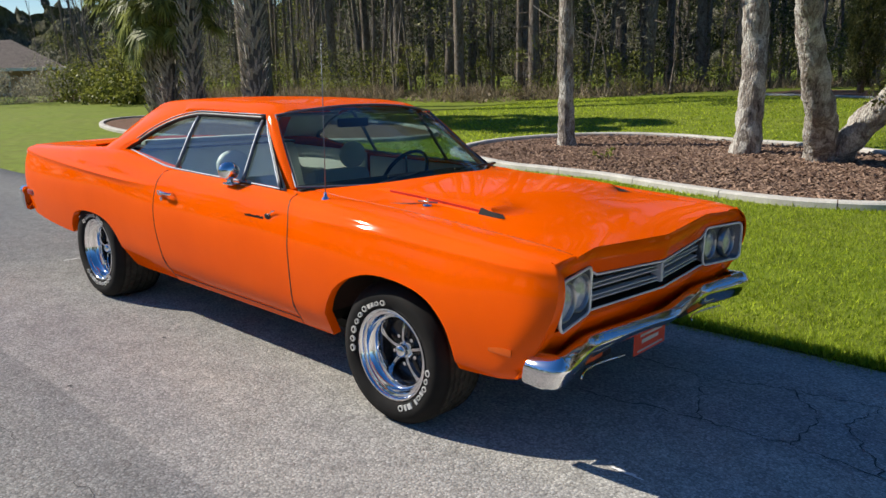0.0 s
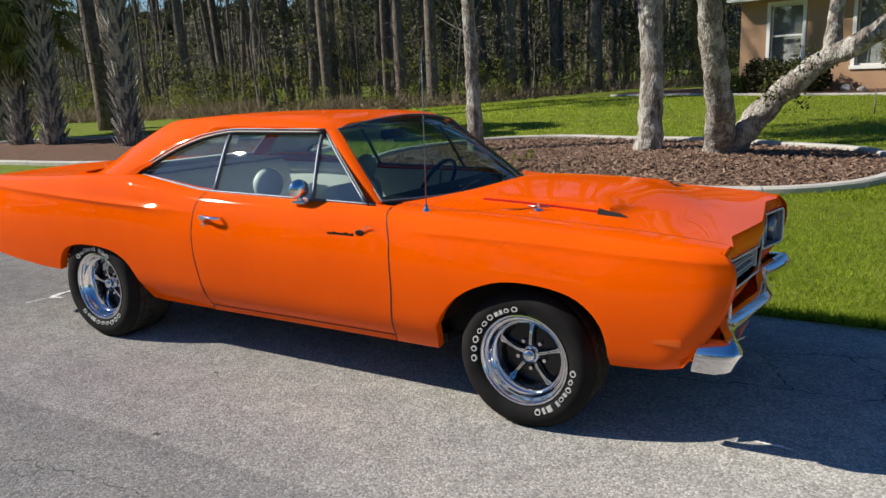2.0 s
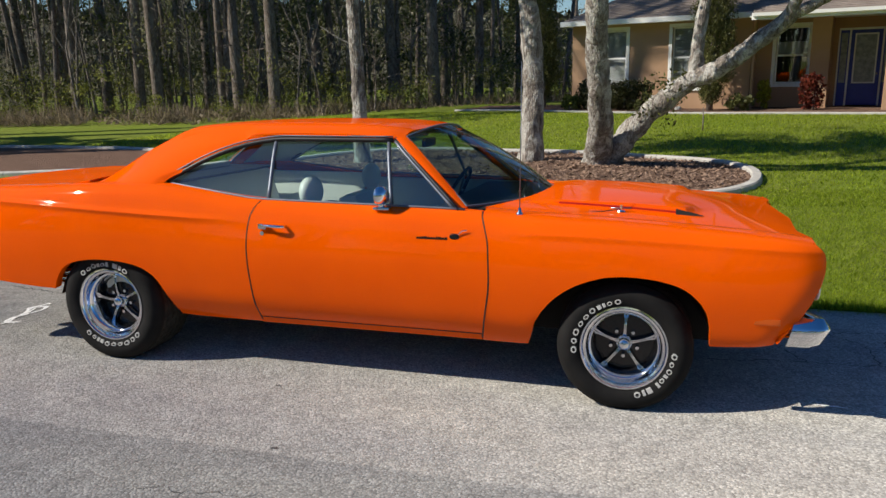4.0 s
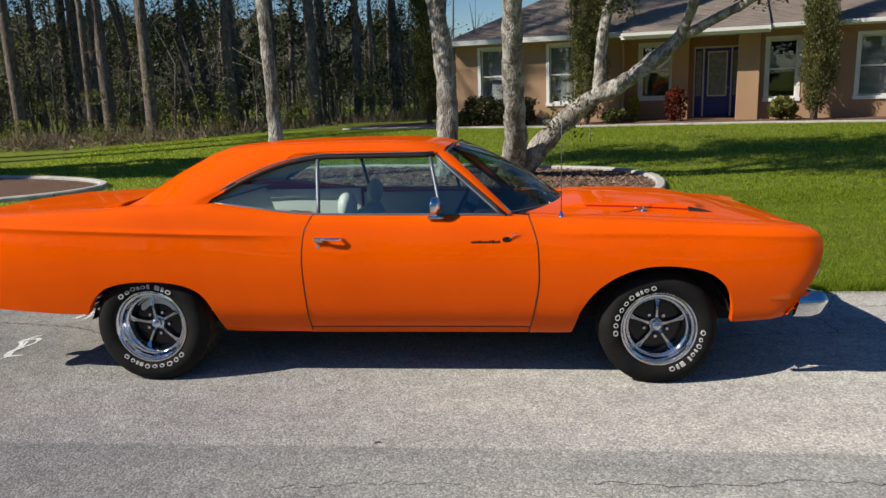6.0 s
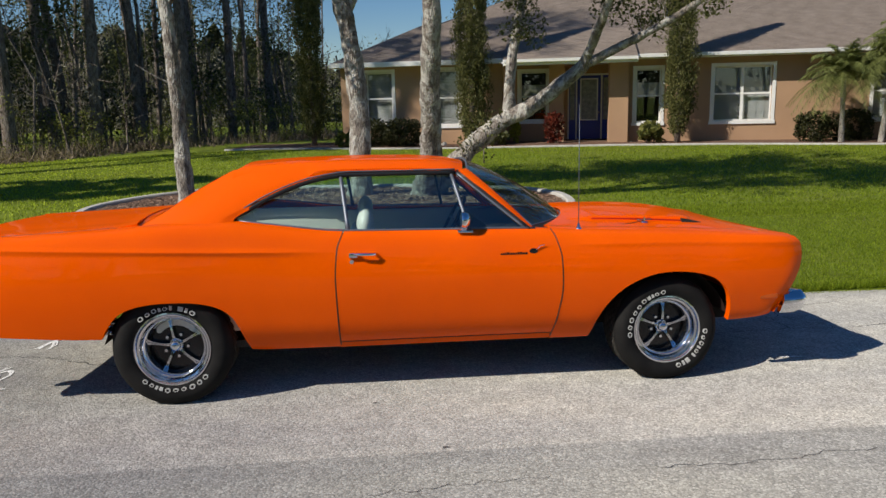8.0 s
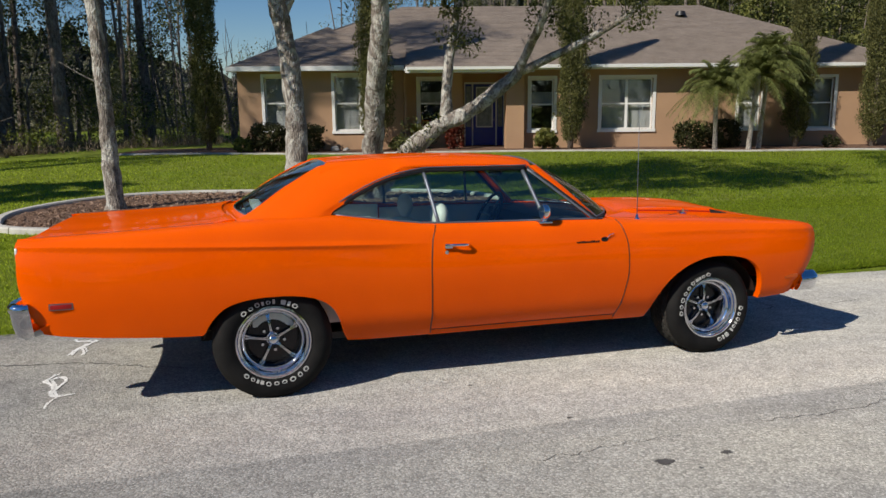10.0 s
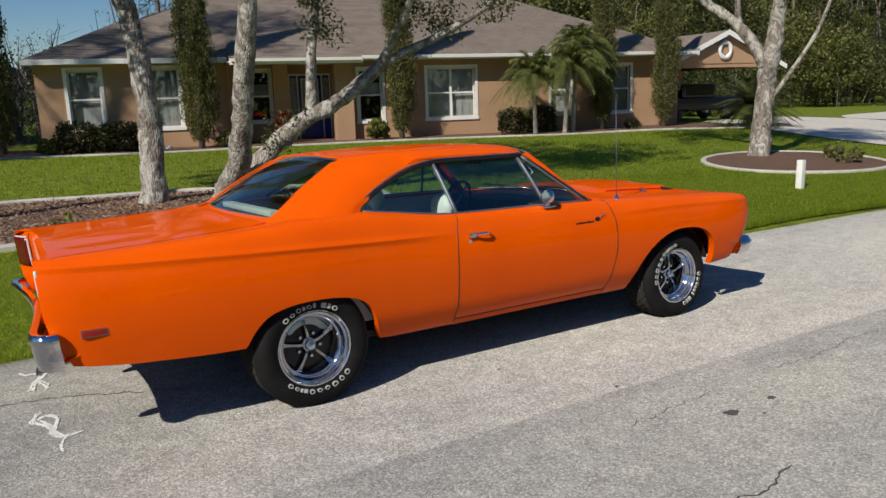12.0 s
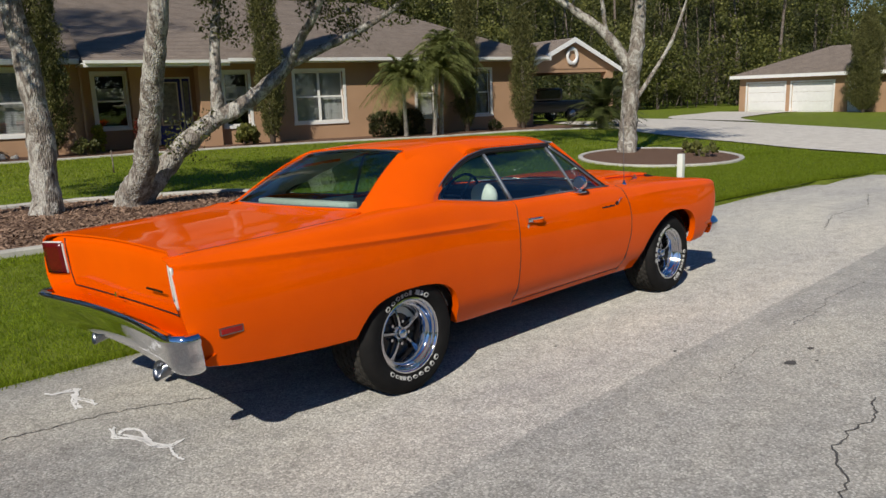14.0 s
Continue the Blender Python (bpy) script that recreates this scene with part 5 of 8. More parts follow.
def sago(x, y, seed):
    root = thing("sago_palm", Matrix.Translation(on_ground(x, y, 0.0)), "spiky dark sago palm in front of the carport", "palm")
    v, f = limb([(0, 0, -0.05), (0, 0, 0.4), (0, 0, 0.75)], [0.22, 0.2, 0.17], 12, 4, 0.2)
    pydata("trunk", v, f, BARK_PALM, root)
    rs = random.Random(seed)
    fr = Soup()
    for i in range(110):
        a = i * 2.399
        el = rs.uniform(-0.5, 1.3)
        L = rs.uniform(1.25, 1.7)
        hz = Vector((math.cos(a), math.sin(a), 0))
        rib = [Vector((0, 0, 0.8)) + hz * L * t * math.cos(el) + Vector((0, 0, L * (t * math.sin(el) - 0.35 * t * t))) for t in (0, 0.25, 0.5, 0.75, 1.0)]
        s = hz.cross(Vector((0, 0, 1)))
        for k in range(24):
            t = 0.1 + 0.88 * k / 23
            j = min(int(t * 4), 3)
            b = rib[j].lerp(rib[j + 1], t * 4 - j)
            d = (rib[j + 1] - rib[j]).normalized()
            for sg in (-1, 1):
                tip = b + (s * sg + d * 0.5).normalized() * 0.22
                fr.add([b - d * 0.022, b + d * 0.022, tip], [(0, 1, 2)])
        v, f = tube(rib, [0.010, 0.009, 0.007, 0.005, 0.002], 4, False)
        fr.add(v, f)
    fr.out("crown", LEAF_SAGO, root)


sago(20.2, 11.9, 5)


# ---- woods ----
def pine_master(seed, h):
    rs = np.random.RandomState(seed)
    rng = random.Random(seed)
    root = thing("pine_tree", Matrix.Translation((0, 0, 0)), "tall dark-trunked pine at the edge of the woods", "tree", "pines of the woods edge")
    bend = [rng.uniform(-0.5, 0.5) for _ in range(4)]
    pts = [(0, 0, -0.3), (bend[0] * 0.2, bend[1] * 0.2, h * 0.25), (bend[0] * 0.6, bend[1] * 0.6, h * 0.5), (bend[2], bend[3], h * 0.8), (bend[2], bend[3], h)]
    v, f = limb(pts, [0.22, 0.165, 0.145, 0.10, 0.03], 10, 5, 0.12, seed)
    pydata("trunk", v, f, BARK_PINE, root)
    path = catmull(pts, 12)
    br = Soup()
    C, R = [], []
    for i in range(26):
        t = rng.uniform(0.50, 0.99)
        c = path[int(t * (len(path) - 1))]
        a = rng.uniform(0, 6.28)
        L = rng.uniform(1.2, 2.8) * (1.25 - t)
        e = c + Vector((math.cos(a) * L * 1.6, math.sin(a) * L * 1.6, rng.uniform(0.0, 0.8)))
        v, f = tube([c, c.lerp(e, 0.5) + Vector((0, 0, -0.1)), e], [0.04, 0.025, 0.01], 5, False)
        br.add(v, f)
        for _ in range(4):
            q = c.lerp(e, rng.uniform(0.5, 1.05))
            C.append((q.x, q.y, q.z + 0.1))
            R.append(rng.uniform(0.35, 0.65))
    for i in range(7):
        t = rng.uniform(0.12, 0.45)
        c = path[int(t * (len(path) - 1))]
        a = rng.uniform(0, 6.28)
        L = rng.uniform(0.4, 1.2)
        v, f = tube([c, c + Vector((math.cos(a) * L, math.sin(a) * L, rng.uniform(-0.2, 0.35)))], [0.018, 0.006], 4, False)
        br.add(v, f)
    tagged(br.out("branches", BARK_PINE, root, smooth=True), kind="stuff")
    V, F = leaf_arrays(rs, clumps(rs, C, R, 34, 0.7), 0.34, 0.07)
    np_mesh("crown", V, F, LEAF_PINE, root, "tufts of long needles")
    return root


PINES = [(-16.4, 20.2), (-11.9, 20.8), (-17.0, 25.6), (-11.7, 28.9), (-22.6, 25.0), (-15.9, 24.2), (-12.9, 27.0), (-20.0, 25.2), (-9.6, 27.5), (-8.4, 31.5), (-18.6, 22.0), (-24.5, 20.5), (-27.5, 19.0), (-14.2, 22.2), (-6.3, 29.8), (-21.0, 21.2), (-13.6, 30.5), (-10.4, 24.4), (-26.0, 24.0), (-31.0, 20.0), (-5.0, 33.5), (-7.4, 26.2), (-16.0, 29.0), (-19.3, 28.0), (-34.5, 18.5)]
# two taller pines added behind the palms so that their crowns shade the roof
ROOF_SHADE_PINES = [(-18.3, 12.2), (-20.4, 13.0)]
masters = [pine_master(100 + k, hh) for k, hh in enumerate((17.0, 19.0, 15.5, 18.0))]
rp = random.Random(5)
for i, (x, y) in enumerate(PINES + ROOF_SHADE_PINES):
    s = rp.uniform(0.85, 1.15)
    tall = 1.32 if i >= len(PINES) else 1.0
    lean = Matrix.Rotation(radians(rp.uniform(-2.5, 2.5)), 4, "X") @ Matrix.Rotation(radians(rp.uniform(-2.5, 2.5)), 4, "Y")
    m = Matrix.Translation(on_ground(x, y)) @ lean @ Matrix.Rotation(rp.uniform(0, 6.28), 4, "Z") @ Matrix.Diagonal((s * tall, s * tall, rp.uniform(0.95, 1.1) * tall, 1))
    if i < 4:
        masters[i].matrix_world = m
    else:
        copy_thing(masters[i % 4], m)

# the depth of the woods: many more trunks, brush and leaves, which nobody could count
WOODS_EDGE = spl((-150, -14.0), (-100, 8.0), (-68, 21.0), (-47, 21.0), (-38, 13.5), (-27, 16.6), (-19, 18.2), (-12, 19.4), (-9.5, 22.0), (-8.0, 24.2), (-4.5, 26.0), (-1.0, 27.5), (3.0, 34.0), (30, 33.0), (34, 27.0), (46, 24.0), (60, 16.0), (75, 6.0), (120, -4.0))
rw = np.random.RandomState(77)


def woods_points(n, x0, x1, d0, d1, power=1.0):
    x = rw.uniform(x0, x1, n)
    d = d0 + (d1 - d0) * rw.uniform(0, 1, n) ** power
    y = np.array([WOODS_EDGE(float(q)) for q in x]) + d
    return x, y


def clearing(x, y, z):
    """The gap in the woods beside the house, open to the sky."""
    return (x > -2.8) & (x < 4.5 + (y - 30) * 0.12) & (z > 3.2 + (y - 30) * 0.085)


far = Soup()
xs_, ys_ = woods_points(330, -75, 95, 1.5, 34)
for i, (x, y) in enumerate(zip(xs_, ys_)):
    r = rw.uniform(0.05, 0.16)
    h = rw.uniform(8, 18)
    if clearing(x, y, 9.0):
        h = 4.0
    b = rw.normal(size=4) * 0.5
    v, f = tube([(x, y, -0.2), (x + b[0] * 0.5, y + b[1] * 0.5, h * 0.5), (x + b[0] + b[2], y + b[1] + b[3], h)], [r, r * 0.75, r * 0.3], 6, False)
    far.add(v, f)
for i in range(170):
    x, y = woods_points(1, -60, 70, 0.0, 16)
    x, y = float(x[0]), float(y[0])
    q = Vector((x, y, 0))
    h = rw.uniform(2.5, 7)
    b = rw.normal(size=6) * 0.7
    v, f = tube([q, q + Vector((b[0] * 0.5, b[1] * 0.5, h * 0.4)), q + Vector((b[0] + b[2], b[1] + b[3], h))], [0.045, 0.03, 0.01], 5, False)
    far.add(v, f)
    for k in range(4):
        m = q + Vector((b[0] * 0.5, b[1] * 0.5, h * rw.uniform(0.3, 0.7)))
        e = m + Vector((rw.normal() * 0.9, rw.normal() * 0.9, rw.uniform(0.3, 1.6)))
        v, f = tube([m, m.lerp(e, 0.5) + Vector((0, 0, 0.1)), e], [0.018, 0.012, 0.004], 4, False)
        far.add(v, f)
bare = Soup()
for i in range(260):
    x, y = woods_points(1, -72, 30, 0.5, 24)
    q = Vector((float(x[0]), float(y[0]), 0))
    h = rw.uniform(4, 10) if not clearing(q.x, q.y, 9.0) else rw.uniform(3, 5)
    b = rw.normal(size=4) * 0.6
    top = q + Vector((b[0] + b[2], b[1] + b[3], h))
    mid = q + Vector((b[0] * 0.6, b[1] * 0.6, h * 0.5))
    v, f = tube([q, mid, top], [0.06, 0.04, 0.01], 5, False)
    bare.add(v, f)
    for k in range(9):
        m = q.lerp(mid, rw.uniform(0.4, 1)) if k < 4 else mid.lerp(top, rw.uniform(0, 0.9))
        e = m + Vector((rw.normal() * 0.8, rw.normal() * 0.8, rw.uniform(0.3, 1.5)))
        v, f = tube([m, m.lerp(e, 0.5) + Vector((0, 0, 0.15)), e], [0.02, 0.013, 0.004], 4, False)
        bare.add(v, f)
        for _ in range(2):
            n_ = m.lerp(e, rw.uniform(0.4, 0.9))
            v, f = tube([n_, n_ + Vector((rw.normal() * 0.35, rw.normal() * 0.35, rw.uniform(0.1, 0.6)))], [0.009, 0.003], 3, False)
            bare.add(v, f)
tagged(bare.out("bare_saplings", BARK_PALM, None, smooth=True), "bare grey saplings and branches in the woods", "woods", kind="stuff")
tagged(far.out("woods_trunks", BARK_PINE, None, smooth=True), "crowded thin dark trunks deep in the woods", "woods", kind="stuff")

# mid-height leaves through the woods
x, y = woods_points(620, -70, 92, 2.0, 32)
z = rw.uniform(0.8, 13.0, 620)
z = np.where(clearing(x, y, z + 2), rw.uniform(0.5, 2.5, 620), z)
V, F = leaf_arrays(rw, clumps(rw, np.stack([x, y, z], 1), rw.uniform(0.7, 1.9, 620), 150, 0.75), 0.13, 0.28)
tagged(np_mesh("woods_leaves", V, F, LEAF_WOODS), "mixed green leaves filling the woods", "woods", kind="stuff")
x, y = woods_points(250, -70, 92, 14.0, 40)
z = rw.uniform(6, 20, 250)
x = np.where(clearing(x, y, z + 2) | ((x < 5) & (np.arange(250) % 3 > 0)), 95.0 - np.abs(x) * 0.8, x)
V, F = leaf_arrays(rw, clumps(rw, np.stack([x, y, z], 1), rw.uniform(1.2, 2.6, 250), 150, 0.7), 0.40, 0.13)
tagged(np_mesh("woods_canopy", V, F, LEAF_PINE), "dark pine canopy of the woods", "woods", kind="stuff")
# woods too far off to tell apart: one lumpy belt behind the rest
BELT_H = spl((-150, 9.5), (-60, 9.0), (-40, 8.0), (-14, 8.0), (-7, 6.5), (-2, 5.0), (6, 5.5), (12, 9.0), (20, 12.0), (30, 16.0), (60, 18.0), (130, 16.0))
bx = np.linspace(-150, 130, 841)
bz = np.linspace(0, 1, 19)
BV = []
for x in bx:
    top = BELT_H(float(x)) * (1 + 0.15 * noise.noise(Vector((x * 0.21, 0, 3))) + 0.2 * noise.noise(Vector((x * 0.75, 5, 0))) + 0.2 * noise.noise(Vector((x * 2.3, 9, 0))))
    for z in bz:
        q = Vector((x * 0.35, z * 5.0, 0))
        BV.append((x, WOODS_EDGE(float(x)) + (40 if x > -30 else max(26, 40 + (x + 30) * 0.35)) + 3.0 * noise.noise(q) + 1.5 * noise.noise(q * 3.1) + 2.5 * z, -1.0 + z * (top + 1.0)))
NB = len(bz)
cut = int(np.searchsorted(bx, 31.0))
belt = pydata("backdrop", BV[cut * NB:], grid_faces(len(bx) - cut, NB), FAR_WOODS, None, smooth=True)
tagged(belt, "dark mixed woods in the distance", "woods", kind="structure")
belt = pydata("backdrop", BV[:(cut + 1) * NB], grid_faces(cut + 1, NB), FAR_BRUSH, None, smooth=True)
tagged(belt, "pale bare woods in the distance", "woods", kind="structure")
# darker thickets between the trunks beside the house
x, y = woods_points(270, -30, -3.6, 4.0, 26)
z = rw.uniform(0.6, 10.0, 270)
V, F = leaf_arrays(rw, clumps(rw, np.stack([x, y, z], 1), rw.uniform(0.7, 1.6, 270), 190, 0.8), 0.16, 0.24)
tagged(np_mesh("woods_leaves", V, F, LEAF_PINE), "dark evergreen thickets between the trunks", "woods", kind="stuff")
# unseen woods added across the road, behind the walk, to darken the car's reflections
def across(n, y0, y1, z0, z1, x0=-60.0, x1=70.0):
    x = rw.uniform(x0, x1, n)
    return np.stack([x, rw.uniform(y0, y1, n), rw.uniform(z0, z1, n)], 1)


V, F = leaf_arrays(rw, clumps(rw, np.concatenate([across(420, -44, -26, 0.2, 13.0), across(220, -40, 10, 0.2, 13.0, -85, -66)]), rw.uniform(1.2, 2.6, 640), 90, 0.8), 0.55, 0.34)
tagged(np_mesh("roadside_woods", V, F, LEAF_PINE), "added dark woods across the road, out of view, that darken reflections", "woods", kind="stuff")
back = Soup()
for x, y, z in across(90, -42, -25, 8, 16):
    v, f = tube([(x, y, -0.4), (x + rw.normal() * 0.4, y, z * 0.5), (x + rw.normal() * 0.6, y, z)], [0.2, 0.14, 0.05], 6, False)
    back.add(v, f)
tagged(back.out("roadside_trunks", BARK_PINE, None, smooth=True), "added dark trunks across the road, out of view", "woods", kind="stuff")
# a deep belt of undergrowth that closes the view
x, y = woods_points(900, -110, 120, 15.0, 46)
z = 8.0 * rw.uniform(0.02, 1.0, 900) ** 1.6
z = np.where(clearing(x, y, z + 2), rw.uniform(0.5, 2.5, 900), z)
for side, mat, sz, per, what in ((x > 29, LEAF_PINE, 0.26, 240, "dark undergrowth deep in the woods"), ((x <= 29) & (z < 5.0), LEAF_BROWN, 0.24, 95, "pale bare undergrowth deep in the woods")):
    C_ = np.stack([x, y, z], 1)[side]
    V, F = leaf_arrays(rw, clumps(rw, C_, rw.uniform(1.5, 3.0, len(C_)), per, 0.8), sz, 0.2)
    tagged(np_mesh("woods_undergrowth", V, F, mat), what, "woods", kind="stuff")
# broad-leaved growth that fills the middle of the woods
x, y = woods_points(190, -75, 2, 2.0, 20)
z = 3.6 * rw.uniform(0.03, 1.0, 190) ** 1.4
V, F = leaf_arrays(rw, clumps(rw, np.stack([x, y, z], 1), rw.uniform(0.6, 1.4, 190), 200, 0.8), 0.24, 0.05, 0.5)
tagged(np_mesh("woods_twigs", V, F, LEAF_BROWN), "grey-brown leafless brush between the trunks", "brush", kind="stuff")
x, y = woods_points(170, -75, 2, 3.0, 20)
z = 4.5 * rw.uniform(0.03, 1.0, 170) ** 1.4
V, F = leaf_arrays(rw, clumps(rw, np.stack([x, y, z], 1), rw.uniform(0.6, 1.5, 170), 190, 0.8), 0.11, 0.30)
tagged(np_mesh("woods_saplings", V, F, LEAF_WOODS), "green saplings between the trunks", "woods", kind="stuff")
for count, zlo, zhi, mat, per, what in ((90, 2.0, 12.0, LEAF_WOODS, 36, "rounded sunlit crowns behind the drive"), (80, 1.2, 11.0, LEAF_OAK, 40, "darker rounded crowns behind the drive")):
    x, y = woods_points(count, 27, 112, 0.5, 15)
    z = rw.uniform(zlo, zhi, count)
    r = rw.uniform(1.6, 3.6, count)
    # each crown is a shell of small tufts round its own middle
    g = rw.normal(size=(count, 46, 3))
    g /= np.linalg.norm(g, axis=2, keepdims=True)
    g *= (r[:, None] * rw.uniform(0.65, 1.05, (count, 46)))[:, :, None]
    C_ = (np.stack([x, y, z], 1)[:, None, :] + g * np.array((1, 1, 0.8))).reshape(-1, 3)
    C_ = C_[C_[:, 2] > 0.2]
    V, F = leaf_arrays(rw, clumps(rw, C_, rw.uniform(0.4, 0.8, len(C_)), per, 0.8), 0.22, 0.30)
    tagged(np_mesh("woods_crowns", V, F, mat), what, "woods", kind="stuff")
C_ = np.array([(-33 + a, 13.4 + b, c) for a, b, c in rw.normal(size=(46, 3)) * np.array((2.6, 0.9, 0.5)) + np.array((0, 0, 1.1))])
V, F = leaf_arrays(rw, clumps(rw, C_, rw.uniform(0.5, 0.95, 46), 210, 0.8), 0.15, 0.34)
tagged(np_mesh("edge_shrubs", V, F, LEAF_SHRUB), "large sunlit bush at the woods edge", "shrubs", kind="stuff")
C_ = np.array([(-40 + a, 10.5 + b, c) for a, b, c in rw.normal(size=(60, 3)) * np.array((2.2, 1.6, 0.55)) + np.array((0, 0, 0.8))])
V, F = leaf_arrays(rw, clumps(rw, C_, rw.uniform(0.5, 1.0, 60), 220, 0.8), 0.16, 0.12)
tagged(np_mesh("dry_brush", V, F, LEAF_BROWN), "grey-brown brush in front of the far house", "brush", kind="stuff")
# sunlit brush along the edge
x, y = woods_points(230, -45, 2, 0.0, 5.0, 1.3)
z = rw.uniform(0.15, 2.4, 230) * rw.uniform(0.4, 1, 230)
V, F = leaf_arrays(rw, clumps(rw, np.stack([x, y, z], 1), rw.uniform(0.25, 0.8, 230), 130, 0.8), 0.085, 0.26, 0.3)
tagged(np_mesh("edge_shrubs", V, F, LEAF_SHRUB), "sunlit yellow-green shrubs along the woods edge", "shrubs", kind="stuff")
C_ = np.array([tuple(HOUSE_M @ Vector((rw.uniform(21.0, 34.0), rw.uniform(9.0, 13.0), rw.uniform(0.2, 4.0)))) for _ in range(90)])
V, F = leaf_arrays(rw, clumps(rw, C_, rw.uniform(0.6, 1.2, 90), 130, 0.8), 0.20, 0.30)
tagged(np_mesh("thicket", V, F, LEAF_PINE), "dark evergreen growth behind the carport", "shrubs", kind="stuff")
x, y = woods_points(150, 28, 95, 0.0, 7.0, 1.2)
z = rw.uniform(0.3, 4.5, 150)
V, F = leaf_arrays(rw, clumps(rw, np.stack([x, y, z], 1), rw.uniform(0.8, 1.7, 150), 300, 0.8), 0.15, 0.30, 0.2)
tagged(np_mesh("edge_shrubs", V, F, LEAF_OAK), "tall green shrubs behind the drive", "shrubs", kind="stuff")
x, y = woods_points(2600, -60, 3, -0.8, 4.0, 1.2)
P = np.repeat(np.stack([x, y, np.full(2600, 0.02)], 1), 12, 0)
P[:, :2] += rw.normal(size=(len(P), 2)) * 0.14
P[:, 2] += 0.03
patchy = np.array([noise.noise(Vector((a * 0.55, b * 0.55, 0.0))) for a, b in zip(x, y)])
keep = np.repeat(patchy > -0.05, 12)
V, F = leaf_arrays(rw, P[keep], 0.62, 0.018, 1.6)
tagged(np_mesh("dry_brush", V, F, LEAF_DRY), "dry straw-coloured grass and twigs under the woods edge", "brush", kind="stuff")
x, y = woods_points(900, -60, 3, -0.6, 6.0, 1.2)
P = clumps(rw, np.stack([x, y, np.full(900, 0.12)], 1), np.full(900, 0.5), 14, 0.35)
V, F = leaf_arrays(rw, P, 0.20, 0.25)
tagged(np_mesh("leaf_litter", V, F, LEAF_DRY), "fallen brown leaves on the woods floor", "litter", kind="stuff")

# ---- grass blades and mulch chips ----
rg = np.random.RandomState(3)
HOUSE_LOOP = [HOUSE_M @ Vector(q) for q in ((-6, -1.2, 0), (1, -1.9, 0), (12.5, -2.1, 0), (15, -2.8, 0), (23, -3.6, 0), (30, 15, 0), (-6, 15, 0))]
DRIVE_LOOP = [Vector((*q, 0)) for q in drive_edge + drive_far[::-1]]


def blades(name, n, x0, x1, y_lo, y_hi, h, label, wide=1.0):
    x = rg.uniform(x0, x1, n)
    y = y_lo + (y_hi - y_lo) * rg.uniform(0, 1, n) ** 1.3
    e = np.array([road_edge(float(q)) for q in x])
    y = y + e
    keep = np.ones(n, bool)
    for loop in (BED, TREE_RING, PALM_BED, HOUSE_LOOP, DRIVE_LOOP):
        lx = np.array([p.x for p in loop])
        ly = np.array([p.y for p in loop])
        ins = np.zeros(n, bool)
        for i in range(len(loop)):
            j = i - 1
            cond = ((ly[i] > y) != (ly[j] > y)) & (x < (lx[j] - lx[i]) * (y - ly[i]) / (ly[j] - ly[i] + 1e-12) + lx[i])
            ins ^= cond
        keep &= ~ins
    x, y = x[keep], y[keep]
    z = np.array([ground_z(float(a), float(b)) for a, b in zip(x, y)])
    P = np.stack([x, y, z - 0.005], 1)
    n = len(P)
    hh = h * rg.uniform(0.5, 1.3, n)
    lean = rg.normal(size=(n, 2)) * 0.45
    a = rg.uniform(0, math.pi, n)
    w = wide * (0.0035 + 0.003 * rg.uniform(0, 1, n))
    s = np.stack([np.cos(a) * w, np.sin(a) * w, np.zeros(n)], 1)
    tip = P + np.stack([lean[:, 0] * hh, lean[:, 1] * hh, hh], 1)
    V = np.stack([P - s, P + s, tip], 1).reshape(-1, 3)
    return tagged(np_mesh(name, V, np.arange(3 * n).reshape(-1, 3), BLADE), label, "grass", kind="stuff")


blades("grass_blades", 260000, -6.0, 16.0, -0.02, 4.9, 0.036, "short green grass blades of the lawn")
blades("lawn_blades", 150000, -12.0, 24.0, 3.9, 19.0, 0.045, "short green grass blades of the lawn", 2.4)
blades("edge_grass", 22000, -5.0, 12.0, -0.06, 0.10, 0.075, "longer grass blades hanging over the road edge")

chips = Soup()
rc = random.Random(8)
bed_c = sum(BED, Vector()) / len(BED)
for _ in range(11000):
    p = BED[rc.randrange(len(BED))]
    t = math.sqrt(rc.uniform(0, 0.96))
    q = bed_c.lerp(p, t)
    z = ground_z(q.x, q.y) + 0.025 + 0.04 * (1 - t * t)
    a, L, w, tl = rc.uniform(0, 6.28), rc.uniform(0.03, 0.09), rc.uniform(0.008, 0.02), rc.uniform(-0.4, 0.6)
    d = Vector((math.cos(a), math.sin(a), tl)) * L
    s = Vector((-math.sin(a), math.cos(a), rc.uniform(-0.4, 0.4))) * w
    b = Vector((q.x, q.y, z + 0.004))
    chips.add([b - s, b + s, b + d + s * 0.6, b + d - s * 0.6, b + d * 0.5 + Vector((0, 0, w * 0.8))], [(0, 1, 4), (1, 2, 4), (2, 3, 4), (3, 0, 4)])
tagged(chips.out("mulch_chips", CHIP), "loose splinters of bark on the mulch", "mulch", kind="stuff")


# ---- the car ----
# Car axes: x forward, y to its left, z up from the road under its middle.
CAR_M = Matrix.Translation((0, 0, -0.0215)) @ Matrix.Rotation(radians(0.52), 4, "Y") @ Matrix.Rotation(radians(-2.52), 4, "X")
car = thing("car", CAR_M, "orange late-sixties two-door hardtop muscle car with chrome wheels", "car")

